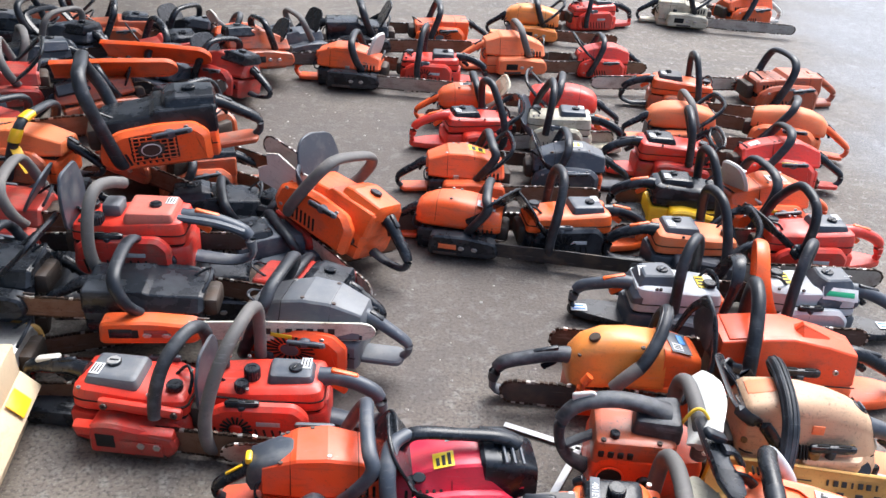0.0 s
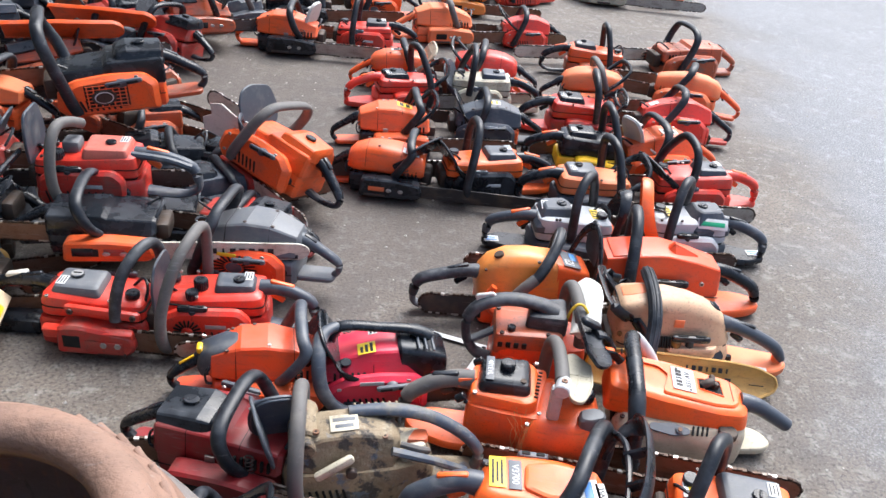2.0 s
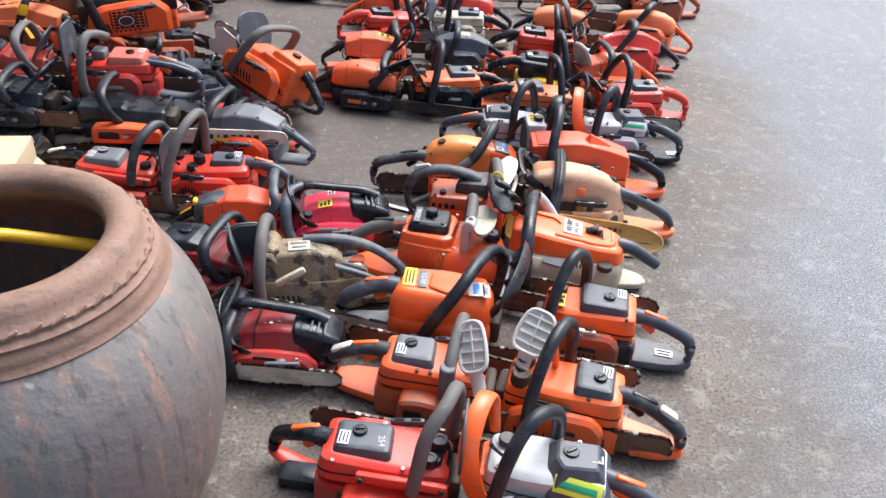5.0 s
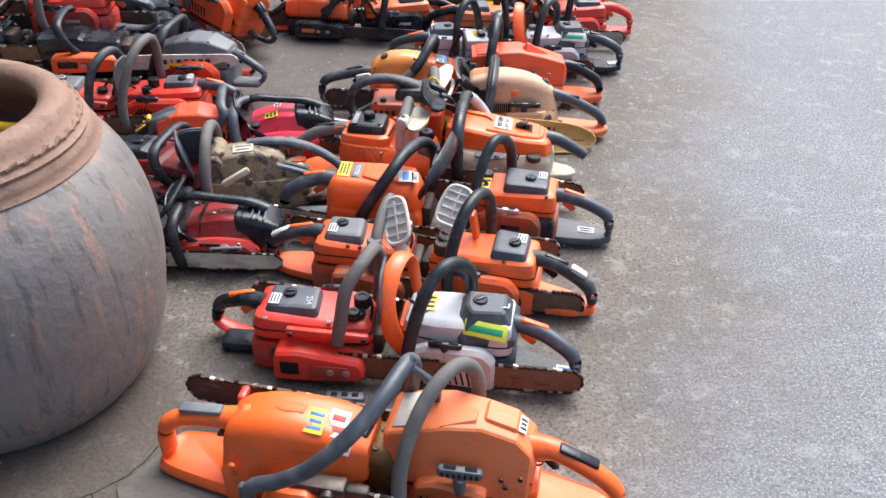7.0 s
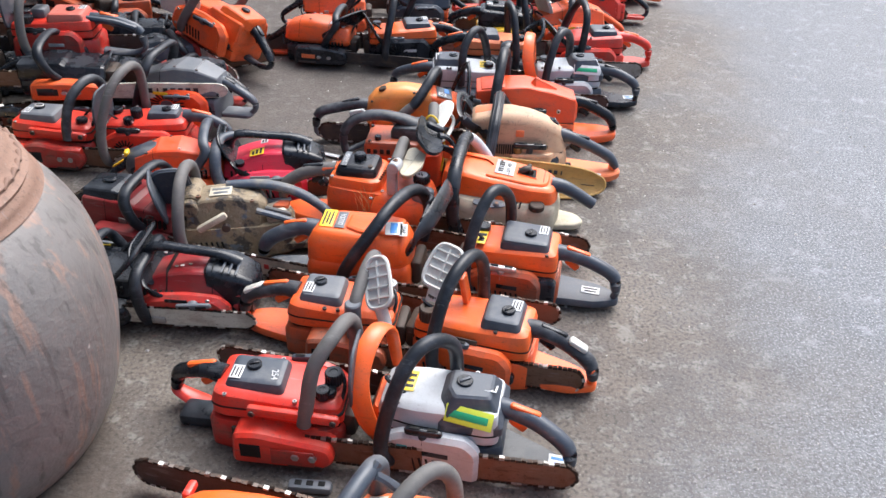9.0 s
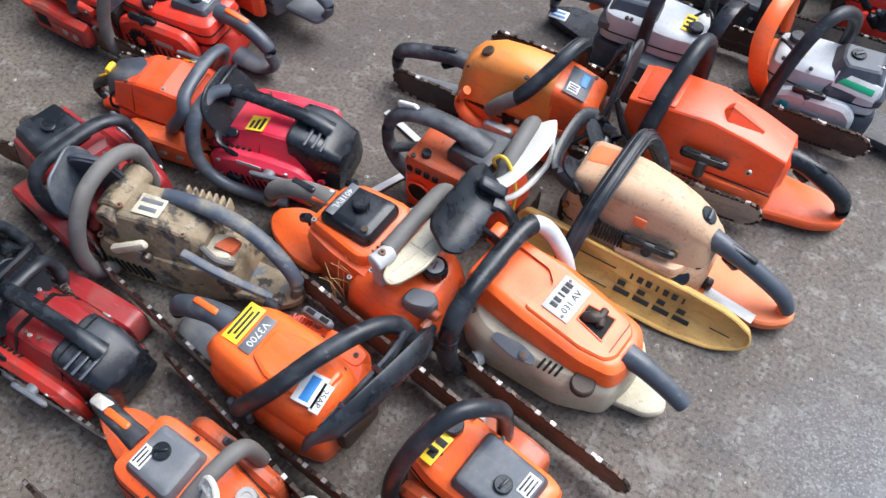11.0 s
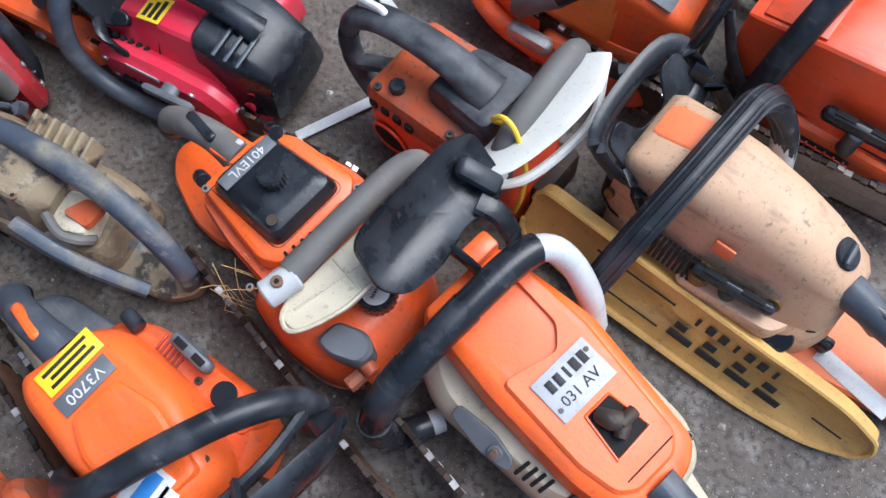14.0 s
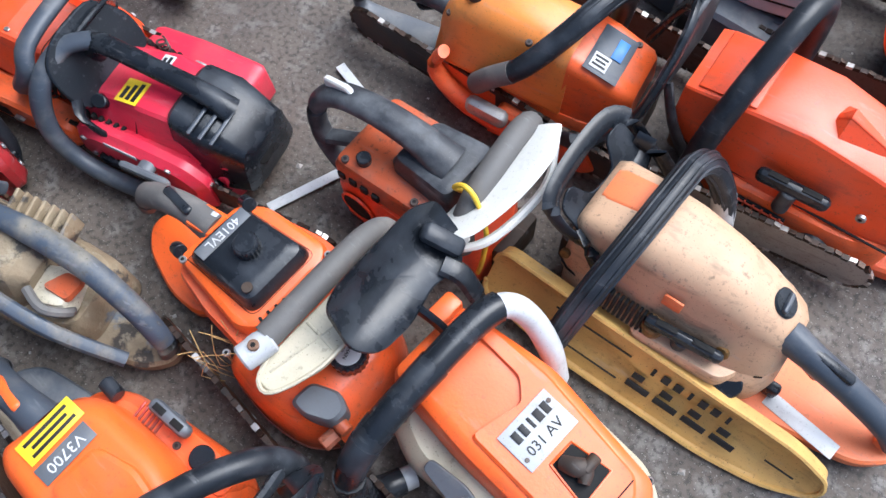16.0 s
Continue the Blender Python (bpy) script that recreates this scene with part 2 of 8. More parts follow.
    return m


P["ground"] = ground_material()
P["clay"] = worn("fired_brown_clay", (0.245, 0.145, 0.102), 0.6, 0.7, dust=(0.12, 0.085, 0.07), grain=120, relief=0.002)


def glaze_material():
    """Grey-brown ash slip on a clay jar, rubbed through to red clay in upright streaks."""
    m, nt, bsdf = shader("grey_slip_on_clay")
    streak = noise_fac(nt, 34, 0.54, 0.64, 5, stretch=(1.0, 1.0, 0.10))
    low = nt.nodes.new("ShaderNodeTexCoord")
    c = mix(nt, noise_fac(nt, 5, 0.3, 0.7, 5), (0.15, 0.142, 0.136), (0.225, 0.205, 0.19))
    c = mix(nt, scaled(nt, streak, 0.85), c, (0.32, 0.205, 0.155))
    c = mix(nt, scaled(nt, noise_fac(nt, 50, 0.56, 0.64, 5, stretch=(1.0, 1.0, 0.06)), 0.6), c, (0.085, 0.076, 0.072))
    c = mix(nt, scaled(nt, noise_fac(nt, 30, 0.6, 0.75, 5), 0.5), c, (0.07, 0.062, 0.058))
    c = mix(nt, scaled(nt, noise_fac(nt, 26, 0.70, 0.74, 2), 0.7), c, (0.45, 0.43, 0.40))
    nt.links.new(c, bsdf.inputs["Base Color"])
    bsdf.inputs["Roughness"].default_value = 0.5
    bump(nt, bsdf, noise_fac(nt, 50, 0.3, 0.7, 6), 0.35, 0.004)
    return m


P["slip"] = glaze_material()
P["card"] = worn("brown_cardboard", (0.52, 0.40, 0.26), 0.3, 0.8, dust=(0.3, 0.22, 0.14))
P["sheet"] = worn("grey_cement_skim", (0.115, 0.102, 0.088), 0.7, 0.8, dust=(0.14, 0.12, 0.10))
P["straw"] = worn("dry_straw", (0.55, 0.36, 0.14), 0.2, 0.7)
P["wire"] = worn("yellow_cord", (0.80, 0.52, 0.03), 0.2, 0.5)


# ---- shapes ----
class G:
    """Vertices and faces of one mesh, gathered piece by piece."""

    def __init__(self):
        self.v, self.f = [], []

    def rings(self, rings, closed=True, caps=True):
        n, base = len(rings[0]), len(self.v)
        for r in rings:
            self.v.extend(tuple(p) for p in r)
        for i in range(len(rings) - 1):
            for j in range(n if closed else n - 1):
                k = (j + 1) % n
                self.f.append((base + i * n + j, base + i * n + k, base + (i + 1) * n + k, base + (i + 1) * n + j))
        if caps:
            self.f.append(tuple(base + j for j in reversed(range(n))))
            self.f.append(tuple(base + (len(rings) - 1) * n + j for j in range(n)))
        return self

    def loft(self, sections, k=3):
        """Sections along x: (x, bottom half-width, top half-width, z0, z1, radius[, y shift])."""
        self.rings([[(s[0], y + (s[6] if len(s) > 6 else 0), z) for y, z in trapezoid(*s[1:6], k)] for s in sections])
        return self

    def box(self, c, s, r=0.004, turn=None):
        """A box of size s round c with edges rounded by r."""
        x, y, z = (k / 2 for k in s)
        r = min(r, x, y, z)
        first = len(self.v)
        self.loft([(-x, y - r, y - r, -z + r, z - r, r * 0.6), (-x + r * 0.3, y - r * 0.3, y - r * 0.3, -z + r * 0.3, z - r * 0.3, r), (-x + r, y, y, -z, z, r), (x - r, y, y, -z, z, r),
                   (x - r * 0.3, y - r * 0.3, y - r * 0.3, -z + r * 0.3, z - r * 0.3, r), (x, y - r, y - r, -z + r, z - r, r * 0.6)], 2)
        self.move(first, c, turn)
        return self

    def move(self, first, c, turn=None):
        m = Euler([radians(a) for a in turn]).to_matrix() if turn else Matrix.Identity(3)
        self.v[first:] = [tuple(m @ Vector(p) + Vector(c)) for p in self.v[first:]]

    def cyl(self, c, r, h, axis="z", n=16, bev=0.15, turn=None, r2=None):
        """A round post or cap of height h centred on c; r2: its other end's radius."""
        first, r2 = len(self.v), r if r2 is None else r2
        b = bev * min(r, h)
        prof = [(-h / 2, r - b), (-h / 2 + b, r), (h / 2 - b, r2), (h / 2, r2 - b)]
        self.rings([[(rr * math.cos(2 * math.pi * j / n), rr * math.sin(2 * math.pi * j / n), z) for j in range(n)] for z, rr in prof])
        self.move(first, (0, 0, 0), {"z": None, "x": (0, 90, 0), "y": (-90, 0, 0)}[axis])
        self.move(first, c, turn)
        return self

    def tube(self, path, ra, rb=None, n=10, smooth=4, flat_up=(0, 0, 1)):
        """A bar of elliptical section along a path: ra across, rb along flat_up; each may be a list along the path."""
        pts = spline(path, smooth)
        m = len(pts)
        rings = []
        for i, p in enumerate(pts):
            d = (pts[min(i + 1, m - 1)] - pts[max(i - 1, 0)]).normalized()
            up = Vector(flat_up)
            if abs(d.dot(up)) > 0.95:
                up = Vector((1, 0, 0)) if abs(d.x) < 0.9 else Vector((0, 1, 0))
            side = d.cross(up).normalized()
            up = side.cross(d)
            a, b = along(ra, i / (m - 1)), along(ra if rb is None else rb, i / (m - 1))
            rings.append([p + side * (a * math.cos(2 * math.pi * j / n)) + up * (b * math.sin(2 * math.pi * j / n)) for j in range(n)])
        self.rings([[tuple(q) for q in r] for r in rings])
        return self

    def hoop(self, path, r, n=10, smooth=4):
        """A round tube whose frame is carried along the path, so that it does not twist."""
        pts = spline(path, smooth)
        m, rings, up = len(pts), [], None
        for i, p in enumerate(pts):
            d = (pts[min(i + 1, m - 1)] - pts[max(i - 1, 0)]).normalized()
            if up is None:
                up = d.orthogonal().normalized()
            up = (up - d * up.dot(d)).normalized()
            side = d.cross(up)
            rr = along(r, i / (m - 1))
            rings.append([tuple(p + side * (rr * math.cos(2 * math.pi * j / n)) + up * (rr * math.sin(2 * math.pi * j / n))) for j in range(n)])
        self.rings(rings)
        return self

    def prism(self, poly, lo, hi, bev=0.003, axis="y"):
        """A plate: the outline poly pushed from lo to hi along an axis, with softened rims."""
        c = Vector((sum(p[0] for p in poly) / len(poly), sum(p[1] for p in poly) / len(poly)))
        n = len(poly)
        area = sum(poly[i][0] * poly[(i + 1) % n][1] - poly[(i + 1) % n][0] * poly[i][1] for i in range(n))
        sgn = 1 if area > 0 else -1
        inner = []
        for i in range(n):
            a, b, d = Vector(poly[i - 1]), Vector(poly[i]), Vector(poly[(i + 1) % n])
            e1, e2 = (b - a), (d - b)
            nn = Vector((-e1.y, e1.x)).normalized() + Vector((-e2.y, e2.x)).normalized()
            nn = nn.normalized() if nn.length > 1e-6 else Vector((0, 0))
            inner.append(tuple(b + nn * bev * sgn))
        rows = [(inner, lo), (poly, lo + bev), (poly, hi - bev), (inner, hi)]
        put = {"y": lambda a, b, h: (a, h, b), "x": lambda a, b, h: (h, a, b), "z": lambda a, b, h: (a, b, h)}[axis]
        self.rings([[put(p[0], p[1], h) for p in r] for r, h in rows])
        return self

    def mesh(self, name, angle=38):
        me = bpy.data.meshes.new(name)
        me.from_pydata(self.v, [], self.f)
        bm = bmesh.new()
        bm.from_mesh(me)
        bmesh.ops.recalc_face_normals(bm, faces=bm.faces)
        bm.to_mesh(me)
        bm.free()
        me.polygons.foreach_set("use_smooth", [True] * len(me.polygons))
        me.set_sharp_from_angle(angle=radians(angle))
        return me


def along(v, f):
    if not isinstance(v, (list, tuple)):
        return v
    g = f * (len(v) - 1)
    i = min(int(g), len(v) - 2)
    return v[i] + (v[i + 1] - v[i]) * (g - i)


def spline(path, k):
    pts = [Vector(p) for p in path]
    if k < 2:
        return pts
    out = []
    for i in range(len(pts) - 1):
        a, b, c, d = pts[max(i - 1, 0)], pts[i], pts[i + 1], pts[min(i + 2, len(pts) - 1)]
        for j in range(k):
            u = j / k
            out.append(0.5 * ((2 * b) + (c - a) * u + (2 * a - 5 * b + 4 * c - d) * u * u + (3 * b - a - 3 * c + d) * u ** 3))
    return out + [pts[-1]]


def trapezoid(wb, wt, z0, z1, r, k=3):
    """A rounded four-sided outline in (y, z), counter-clockwise."""
    r = min(r, wb * 0.98, wt * 0.98, abs(z1 - z0) * 0.49)
    cor = [((-wb + r, z0 + r), 180), ((wb - r, z0 + r), 270), ((wt - r, z1 - r), 0), ((-wt + r, z1 - r), 90)]
    return [(c[0] + r * math.cos(radians(a + 90 * j / k)), c[1] + r * math.sin(radians(a + 90 * j / k))) for c, a in cor for j in range(k + 1)]


def rounded(poly, r=0.012, k=3):
    """A polygon with its corners rounded."""
    out, n = [], len(poly)
    for i in range(n):
        a, b, c = Vector(poly[i - 1]), Vector(poly[i]), Vector(poly[(i + 1) % n])
        u, v = (a - b), (c - b)
        q = min(r, u.length * 0.45, v.length * 0.45)
        s, e = b + u.normalized() * q, b + v.normalized() * q
        for j in range(k + 1):
            f = j / k
            out.append(tuple(s * (1 - f) ** 2 + b * 2 * f * (1 - f) + e * f * f))
    return out


def part(name, g, material, parent, label="", angle=38):
    """Links a gathered shape as one mesh object under a thing or a part."""
    me = g if isinstance(g, bpy.types.Mesh) else g.mesh(name, angle)
    me.materials.append(P[material] if isinstance(material, str) else material)
    ob = new(name, me)
    if parent is not None:
        ob.parent = parent
    return tagged(ob, label) if label else ob


def lettering(text, size, at, turn, parent, material="ink", name="lettering"):
    """Raised print: text in the built-in font, as a thin mesh."""
    cu = bpy.data.curves.new("print", "FONT")
    cu.body, cu.size, cu.extrude, cu.align_x, cu.align_y = text, size, 0.0004, "CENTER", "CENTER"
    cu.resolution_u = 2
    tmp = new("print", cu)
    me = bpy.data.meshes.new_from_object(tmp.evaluated_get(bpy.context.evaluated_depsgraph_get()))
    bpy.data.objects.remove(tmp)
    me.transform(Matrix.Translation(at) @ Euler([radians(a) for a in turn]).to_matrix().to_4x4())
    return part(name, me, material, parent)


# ---- ground ----
g = G()
g.rings([[(-40, -40, -0.3), (40, -40, -0.3), (40, 60, -0.3), (-40, 60, -0.3)], [(-40, -40, 0), (40, -40, 0), (40, 60, 0), (-40, 60, 0)]])
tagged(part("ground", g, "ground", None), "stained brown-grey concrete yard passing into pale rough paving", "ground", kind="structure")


# unseen wall and eave, added behind and above the view to shade the heap
P["wall"] = worn("grey_rendered_wall", (0.30, 0.29, 0.27), 0.4, 0.85)
unseen_wall = part("wall_west", G().box((-3.6, 2.5, 1.6), (0.2, 16, 3.2), 0.01), "wall", None)
tagged(unseen_wall, "plain grey rendered wall closing the yard", "wall", kind="structure")
unseen_eave = part("ceiling", G().box((-2.45, 2.5, 3.1), (2.5, 16, 0.12), 0.01), "wall", None)
tagged(unseen_eave, "plain eave over the heap of chainsaws", "ceiling", kind="structure")

# ---- chainsaws ----
def bar_outline(x0, length, h, z):
    """The side outline of a guide bar: straight tail, slightly bellied edges, round nose."""
    pts = [(x0, z - h * 0.42), (x0 + length * 0.45, z - h * 0.5)]
    nose = x0 + length - h * 0.46
    pts += [(nose + h * 0.46 * math.cos(radians(a)), z + h * 0.46 * math.sin(radians(a))) for a in range(-80, 81, 20)]
    return pts + [(x0 + length * 0.45, z + h * 0.5), (x0, z + h * 0.42)]


def add_bar(saw, length, kind, y=-0.103, z=0.058, h=0.06, x0=0.05, sheath=False):
    out = bar_outline(x0, length, h, z)
    bar = part("guide_bar", G().prism(out, y - 0.0026, y + 0.0026, 0.0008), kind, saw)
    if sheath:
        return bar
    g, run = G(), 0.0
    pts = [Vector((p[0], 0, p[1])) for p in out]
    for a, b in zip(pts, pts[1:]):
        d = b - a
        seg, turn = d.length, -math.degrees(math.atan2(d.z, d.x))
        s = -run % 0.0092
        while s < seg:
            c = a + d * (s / seg)
            n = Vector((d.z, 0, -d.x)).normalized()
            i = int(round((run + s) / 0.0092))
            tall = (0.0075, 0.005, 0.0062, 0.005)[i % 4]
            c = c + n * (tall * 0.35)
            g_first = len(g.v)
            w = 0.0068 if i % 2 else 0.0052
            x, yy, zz = 0.0042, w / 2, tall / 2
            g.rings([[(-x, -yy, -zz), (-x, yy, -zz), (-x, yy, zz * 0.6), (-x, -yy, zz * 0.6)], [(x, -yy, -zz), (x, yy, -zz), (x, yy, zz), (x, -yy, zz)]] if i % 4 else
                    [[(-x, -yy, -zz), (-x, yy, -zz), (-x, yy, zz), (-x, -yy, zz)], [(x, -yy, -zz), (x, yy, -zz), (x, yy, zz * 0.5), (x, -yy, zz * 0.5)]])
            first = g_first
            g.move(first, (c.x, y, c.z), (0, turn + 180, 0))
            s += 0.0092
        run += seg
    part("chain", g, "chain", bar, angle=20)
    return bar


def hoop_path(h=0.25, x=0.03, lean=0.05, w=0.108):
    """The front handle's way: from low on the starter side up, over the top and down behind the clutch cover."""
    return [(x + lean, w - 0.012, 0.028), (x + lean * 0.85, w, 0.06), (x + lean * 0.4, w + 0.004, h * 0.58), (x + lean * 0.08, w - 0.006, h * 0.84), (x, w - 0.036, h * 0.97), (x - 0.002, 0.02, h),
            (x, -w + 0.045, h * 0.97), (x + 0.005, -w + 0.014, h * 0.84), (x + lean * 0.4, -w + 0.01, h * 0.6), (x + lean * 0.7, -w + 0.025, h * 0.42)]


def rear_handle(saw, kind, body, grip, trigger="black", z=0.0):
    """Grip, hand plate and trigger behind the body."""
    if kind == "loop":
        part("rear_handle", G().tube([(-0.06, 0, 0.138), (-0.10, 0, 0.134), (-0.15, 0, 0.108), (-0.2, 0, 0.08), (-0.221, 0, 0.062), (-0.22, 0, 0.036), (-0.2, 0, 0.02)],
                                     [0.022, 0.019, 0.0165, 0.016, 0.014, 0.013, 0.014], [0.024, 0.019, 0.0165, 0.0155, 0.013, 0.011, 0.01], n=12), grip, saw)
        part("hand_plate", G().prism(rounded([(-0.205, 0.032), (-0.07, 0.040), (-0.07, -0.022), (-0.195, -0.030), (-0.215, 0.0)], 0.02), 0.008, 0.026, 0.004, "z"), body, saw)
    elif kind == "bare":
        part("rear_handle", G().tube([(-0.06, 0, 0.13), (-0.10, 0, 0.13), (-0.15, 0, 0.104), (-0.2, 0, 0.075), (-0.22, 0, 0.055), (-0.208, 0, 0.03), (-0.14, 0, 0.018), (-0.07, 0, 0.024)],
                                     [0.021, 0.019, 0.0165, 0.0155, 0.013, 0.013, 0.015, 0.018], [0.024, 0.019, 0.017, 0.016, 0.012, 0.01, 0.009, 0.012], n=12), grip, saw)
    else:
        part("rear_handle", G().tube([(-0.06, 0, 0.14), (-0.11, 0, 0.138), (-0.155, 0, 0.118), (-0.2, 0, 0.092), (-0.218, 0, 0.07)], [0.022, 0.018, 0.015, 0.015, 0.013], [0.022, 0.018, 0.016, 0.015, 0.012], n=12), grip, saw)
        part("hand_plate", G().tube([(-0.216, 0, 0.075), (-0.215, 0, 0.04), (-0.18, 0.0, 0.018), (-0.11, 0.0, 0.014), (-0.06, 0, 0.02)], [0.012, 0.018, 0.03, 0.032, 0.03], [0.008, 0.009, 0.007, 0.007, 0.01], n=12), body, saw)
    part("trigger", G().prism(rounded([(-0.115, 0.122), (-0.125, 0.098), (-0.117, 0.092), (-0.098, 0.118)], 0.004, 2), -0.006, 0.006, 0.002), trigger, saw)
    part("trigger_lock", G().box((-0.118, 0, 0.142), (0.05, 0.016, 0.012), 0.005, (0, -27, 0)), trigger, saw)


def starter(saw, body, slot="void", fins=7, fan=False, pull="slate", z=0.075, knob=True):
    """The recoil cover on the left side, with its vents, and the pull grip."""
    cover = part("starter_cover", G().prism(rounded([(-0.07, 0.012), (0.108, 0.012), (0.127, 0.04), (0.12, 0.095), (0.088, 0.122), (0.02, 0.132), (-0.046, 0.127), (-0.07, 0.095)], 0.011), 0.066, 0.102, 0.012), body, saw)
    if fan:
        ring = G()
        for k in range(20):
            a = 2 * math.pi * k / 20
            ring.box((0.03 + 0.034 * math.cos(a), 0.1025, z + 0.034 * math.sin(a)), (0.026, 0.003, 0.0048), 0.001, (0, -math.degrees(a), 0))
        part("fan_grille", ring, slot, cover)
        part("starter_badge", G().cyl((0.03, 0.1035, z), 0.017, 0.004, "y"), "grey", cover)
    else:
        # dark bars laid on the closed cover colour in the slots' shade
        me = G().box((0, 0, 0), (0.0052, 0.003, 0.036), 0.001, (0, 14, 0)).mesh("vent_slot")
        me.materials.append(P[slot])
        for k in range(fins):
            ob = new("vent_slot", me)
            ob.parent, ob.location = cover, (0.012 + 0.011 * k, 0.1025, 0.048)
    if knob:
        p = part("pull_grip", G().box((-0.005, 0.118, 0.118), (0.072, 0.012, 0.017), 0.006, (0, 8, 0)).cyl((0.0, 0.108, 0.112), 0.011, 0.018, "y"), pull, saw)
        # thin black plates paint the shade in the grip's two hollows
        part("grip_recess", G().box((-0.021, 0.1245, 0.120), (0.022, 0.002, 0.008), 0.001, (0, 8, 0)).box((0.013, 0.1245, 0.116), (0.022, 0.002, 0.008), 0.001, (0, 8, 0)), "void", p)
    return cover


def clutch_cover(saw, body, nuts="steel"):
    """The cover on the right side over the bar's tail, with its two nuts."""
    c = part("clutch_cover", G().prism(rounded([(-0.05, 0.018), (0.115, 0.022), (0.128, 0.045), (0.12, 0.088), (0.04, 0.102), (-0.045, 0.098)], 0.014), -0.122, -0.074, 0.006), body, saw)
    part("bar_nut", G().cyl((0.035, -0.124, 0.058), 0.008, 0.008, "y", 6), nuts, c)
    part("bar_nut", G().cyl((0.068, -0.124, 0.058), 0.008, 0.008, "y", 6), nuts, c)
    # flat black plate painting a recess's shade on the cover
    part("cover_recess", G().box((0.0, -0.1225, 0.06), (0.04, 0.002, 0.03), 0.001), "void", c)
    return c


def guard(saw, kind, colour, x=0.085, h=0.235):
    """The hand guard in front of the front handle."""
    ribs = []
    if kind == "plate":
        g = G().prism(rounded([(-0.07, 0.13), (0.068, 0.13), (0.082, 0.18), (0.07, h), (0.03, h + 0.02), (-0.05, h + 0.018), (-0.078, 0.19)], 0.022), x, x + 0.007, 0.002, "x")
        g.tube([(x + 0.004, 0.07, 0.165), (x, 0.088, 0.14), (x - 0.02, 0.09, 0.10)], 0.005, 0.011, 8, 3)
    elif kind == "scoop":
        # an oval guard with a raised rim and ribs across
        out = rounded([(-0.036, 0.125), (0.036, 0.125), (0.05, 0.19), (0.036, h + 0.03), (-0.036, h + 0.03), (-0.05, 0.19)], 0.03, 5)
        g = G().prism(out, x, x + 0.005, 0.0015, "x")
        g.hoop([(x - 0.003, p[0], p[1]) for p in out + out[:1]], 0.0045, 6, 1)
        ribs = [G().box((x - 0.003, 0, 0.15 + 0.03 * q), (0.008, 0.072, 0.004), 0.001) for q in range(4)]
        g.tube([(x, 0.034, 0.15), (x - 0.015, 0.08, 0.12), (x - 0.02, 0.085, 0.09)], 0.005, 0.01, 8, 3)
    elif kind == "strap":
        g = G().tube([(x - 0.03, 0.088, 0.10), (x - 0.005, 0.094, 0.165), (x + 0.012, 0.085, h - 0.005), (x + 0.016, 0.05, h + 0.015), (x + 0.016, -0.04, h + 0.018), (x + 0.012, -0.082, h - 0.005), (x - 0.005, -0.092, 0.165), (x - 0.03, -0.09, 0.10)],
                     0.014, 0.007, 8, 4, (1, 0, 0.2))
    else:
        # a ribbed, dished guard open between its two arms
        g = G().tube([(x + 0.012, 0.085, 0.20), (x + 0.016, 0.082, h), (x + 0.018, 0.05, h + 0.018), (x + 0.018, -0.045, h + 0.018), (x + 0.016, -0.082, h), (x + 0.012, -0.082, 0.20), (x + 0.012, -0.05, 0.178), (x + 0.012, 0.05, 0.178), (x + 0.012, 0.085, 0.2)], 0.007, 0.005, 8, 3, (1, 0, 0))
        g.prism(rounded([(-0.078, 0.185), (0.078, 0.185), (0.076, h), (0.04, h + 0.012), (-0.04, h + 0.012), (-0.076, h)], 0.014), x + 0.014, x + 0.017, 0.001, "x")
        ribs = [G().box((x + 0.012, k * 0.027, (h + 0.19) / 2), (0.006, 0.004, h - 0.20), 0.001) for k in range(-2, 3)]
        g.tube([(x + 0.012, 0.07, 0.19), (x - 0.005, 0.088, 0.15), (x - 0.02, 0.09, 0.10)], 0.005, 0.012, 8, 3)
        g.tube([(x + 0.012, -0.07, 0.19), (x - 0.005, -0.09, 0.15), (x - 0.02, -0.09, 0.11)], 0.005, 0.012, 8, 3)
    plate = part("hand_guard", g, colour, saw)
    for rib in ribs:
        part("rib", rib, colour, plate)
    return plate


def tile(saw, at, size, turn, colour, name="label"):
    """A thin sticker or plate."""
    return part(name, G().box(at, (size[0], size[1], 0.0012), 0.0004, turn), colour, saw)


def on_top(style, x, tall=1.0, lid=False):
    """Height and slope of the top cover, or of the filter lid, at x."""
    if lid:
        zt = {"dome": 0.19, "block": 0.162, "wedge": 0.178, "low": 0.152}[style]
        zt = 0.08 + (zt - 0.08) * tall
        return zt + 0.024 + (x + 0.086) * 0.121, 6.9
    sec = SHROUDS[style]
    for p, q in zip(sec, sec[1:]):
        if p[0] <= x <= q[0]:
            za, zb = p[3] + (p[4] - p[3]) * tall, q[3] + (q[4] - q[3]) * tall
            return za + (zb - za) * (x - p[0]) / (q[0] - p[0]), math.degrees(math.atan2(zb - za, q[0] - p[0]))


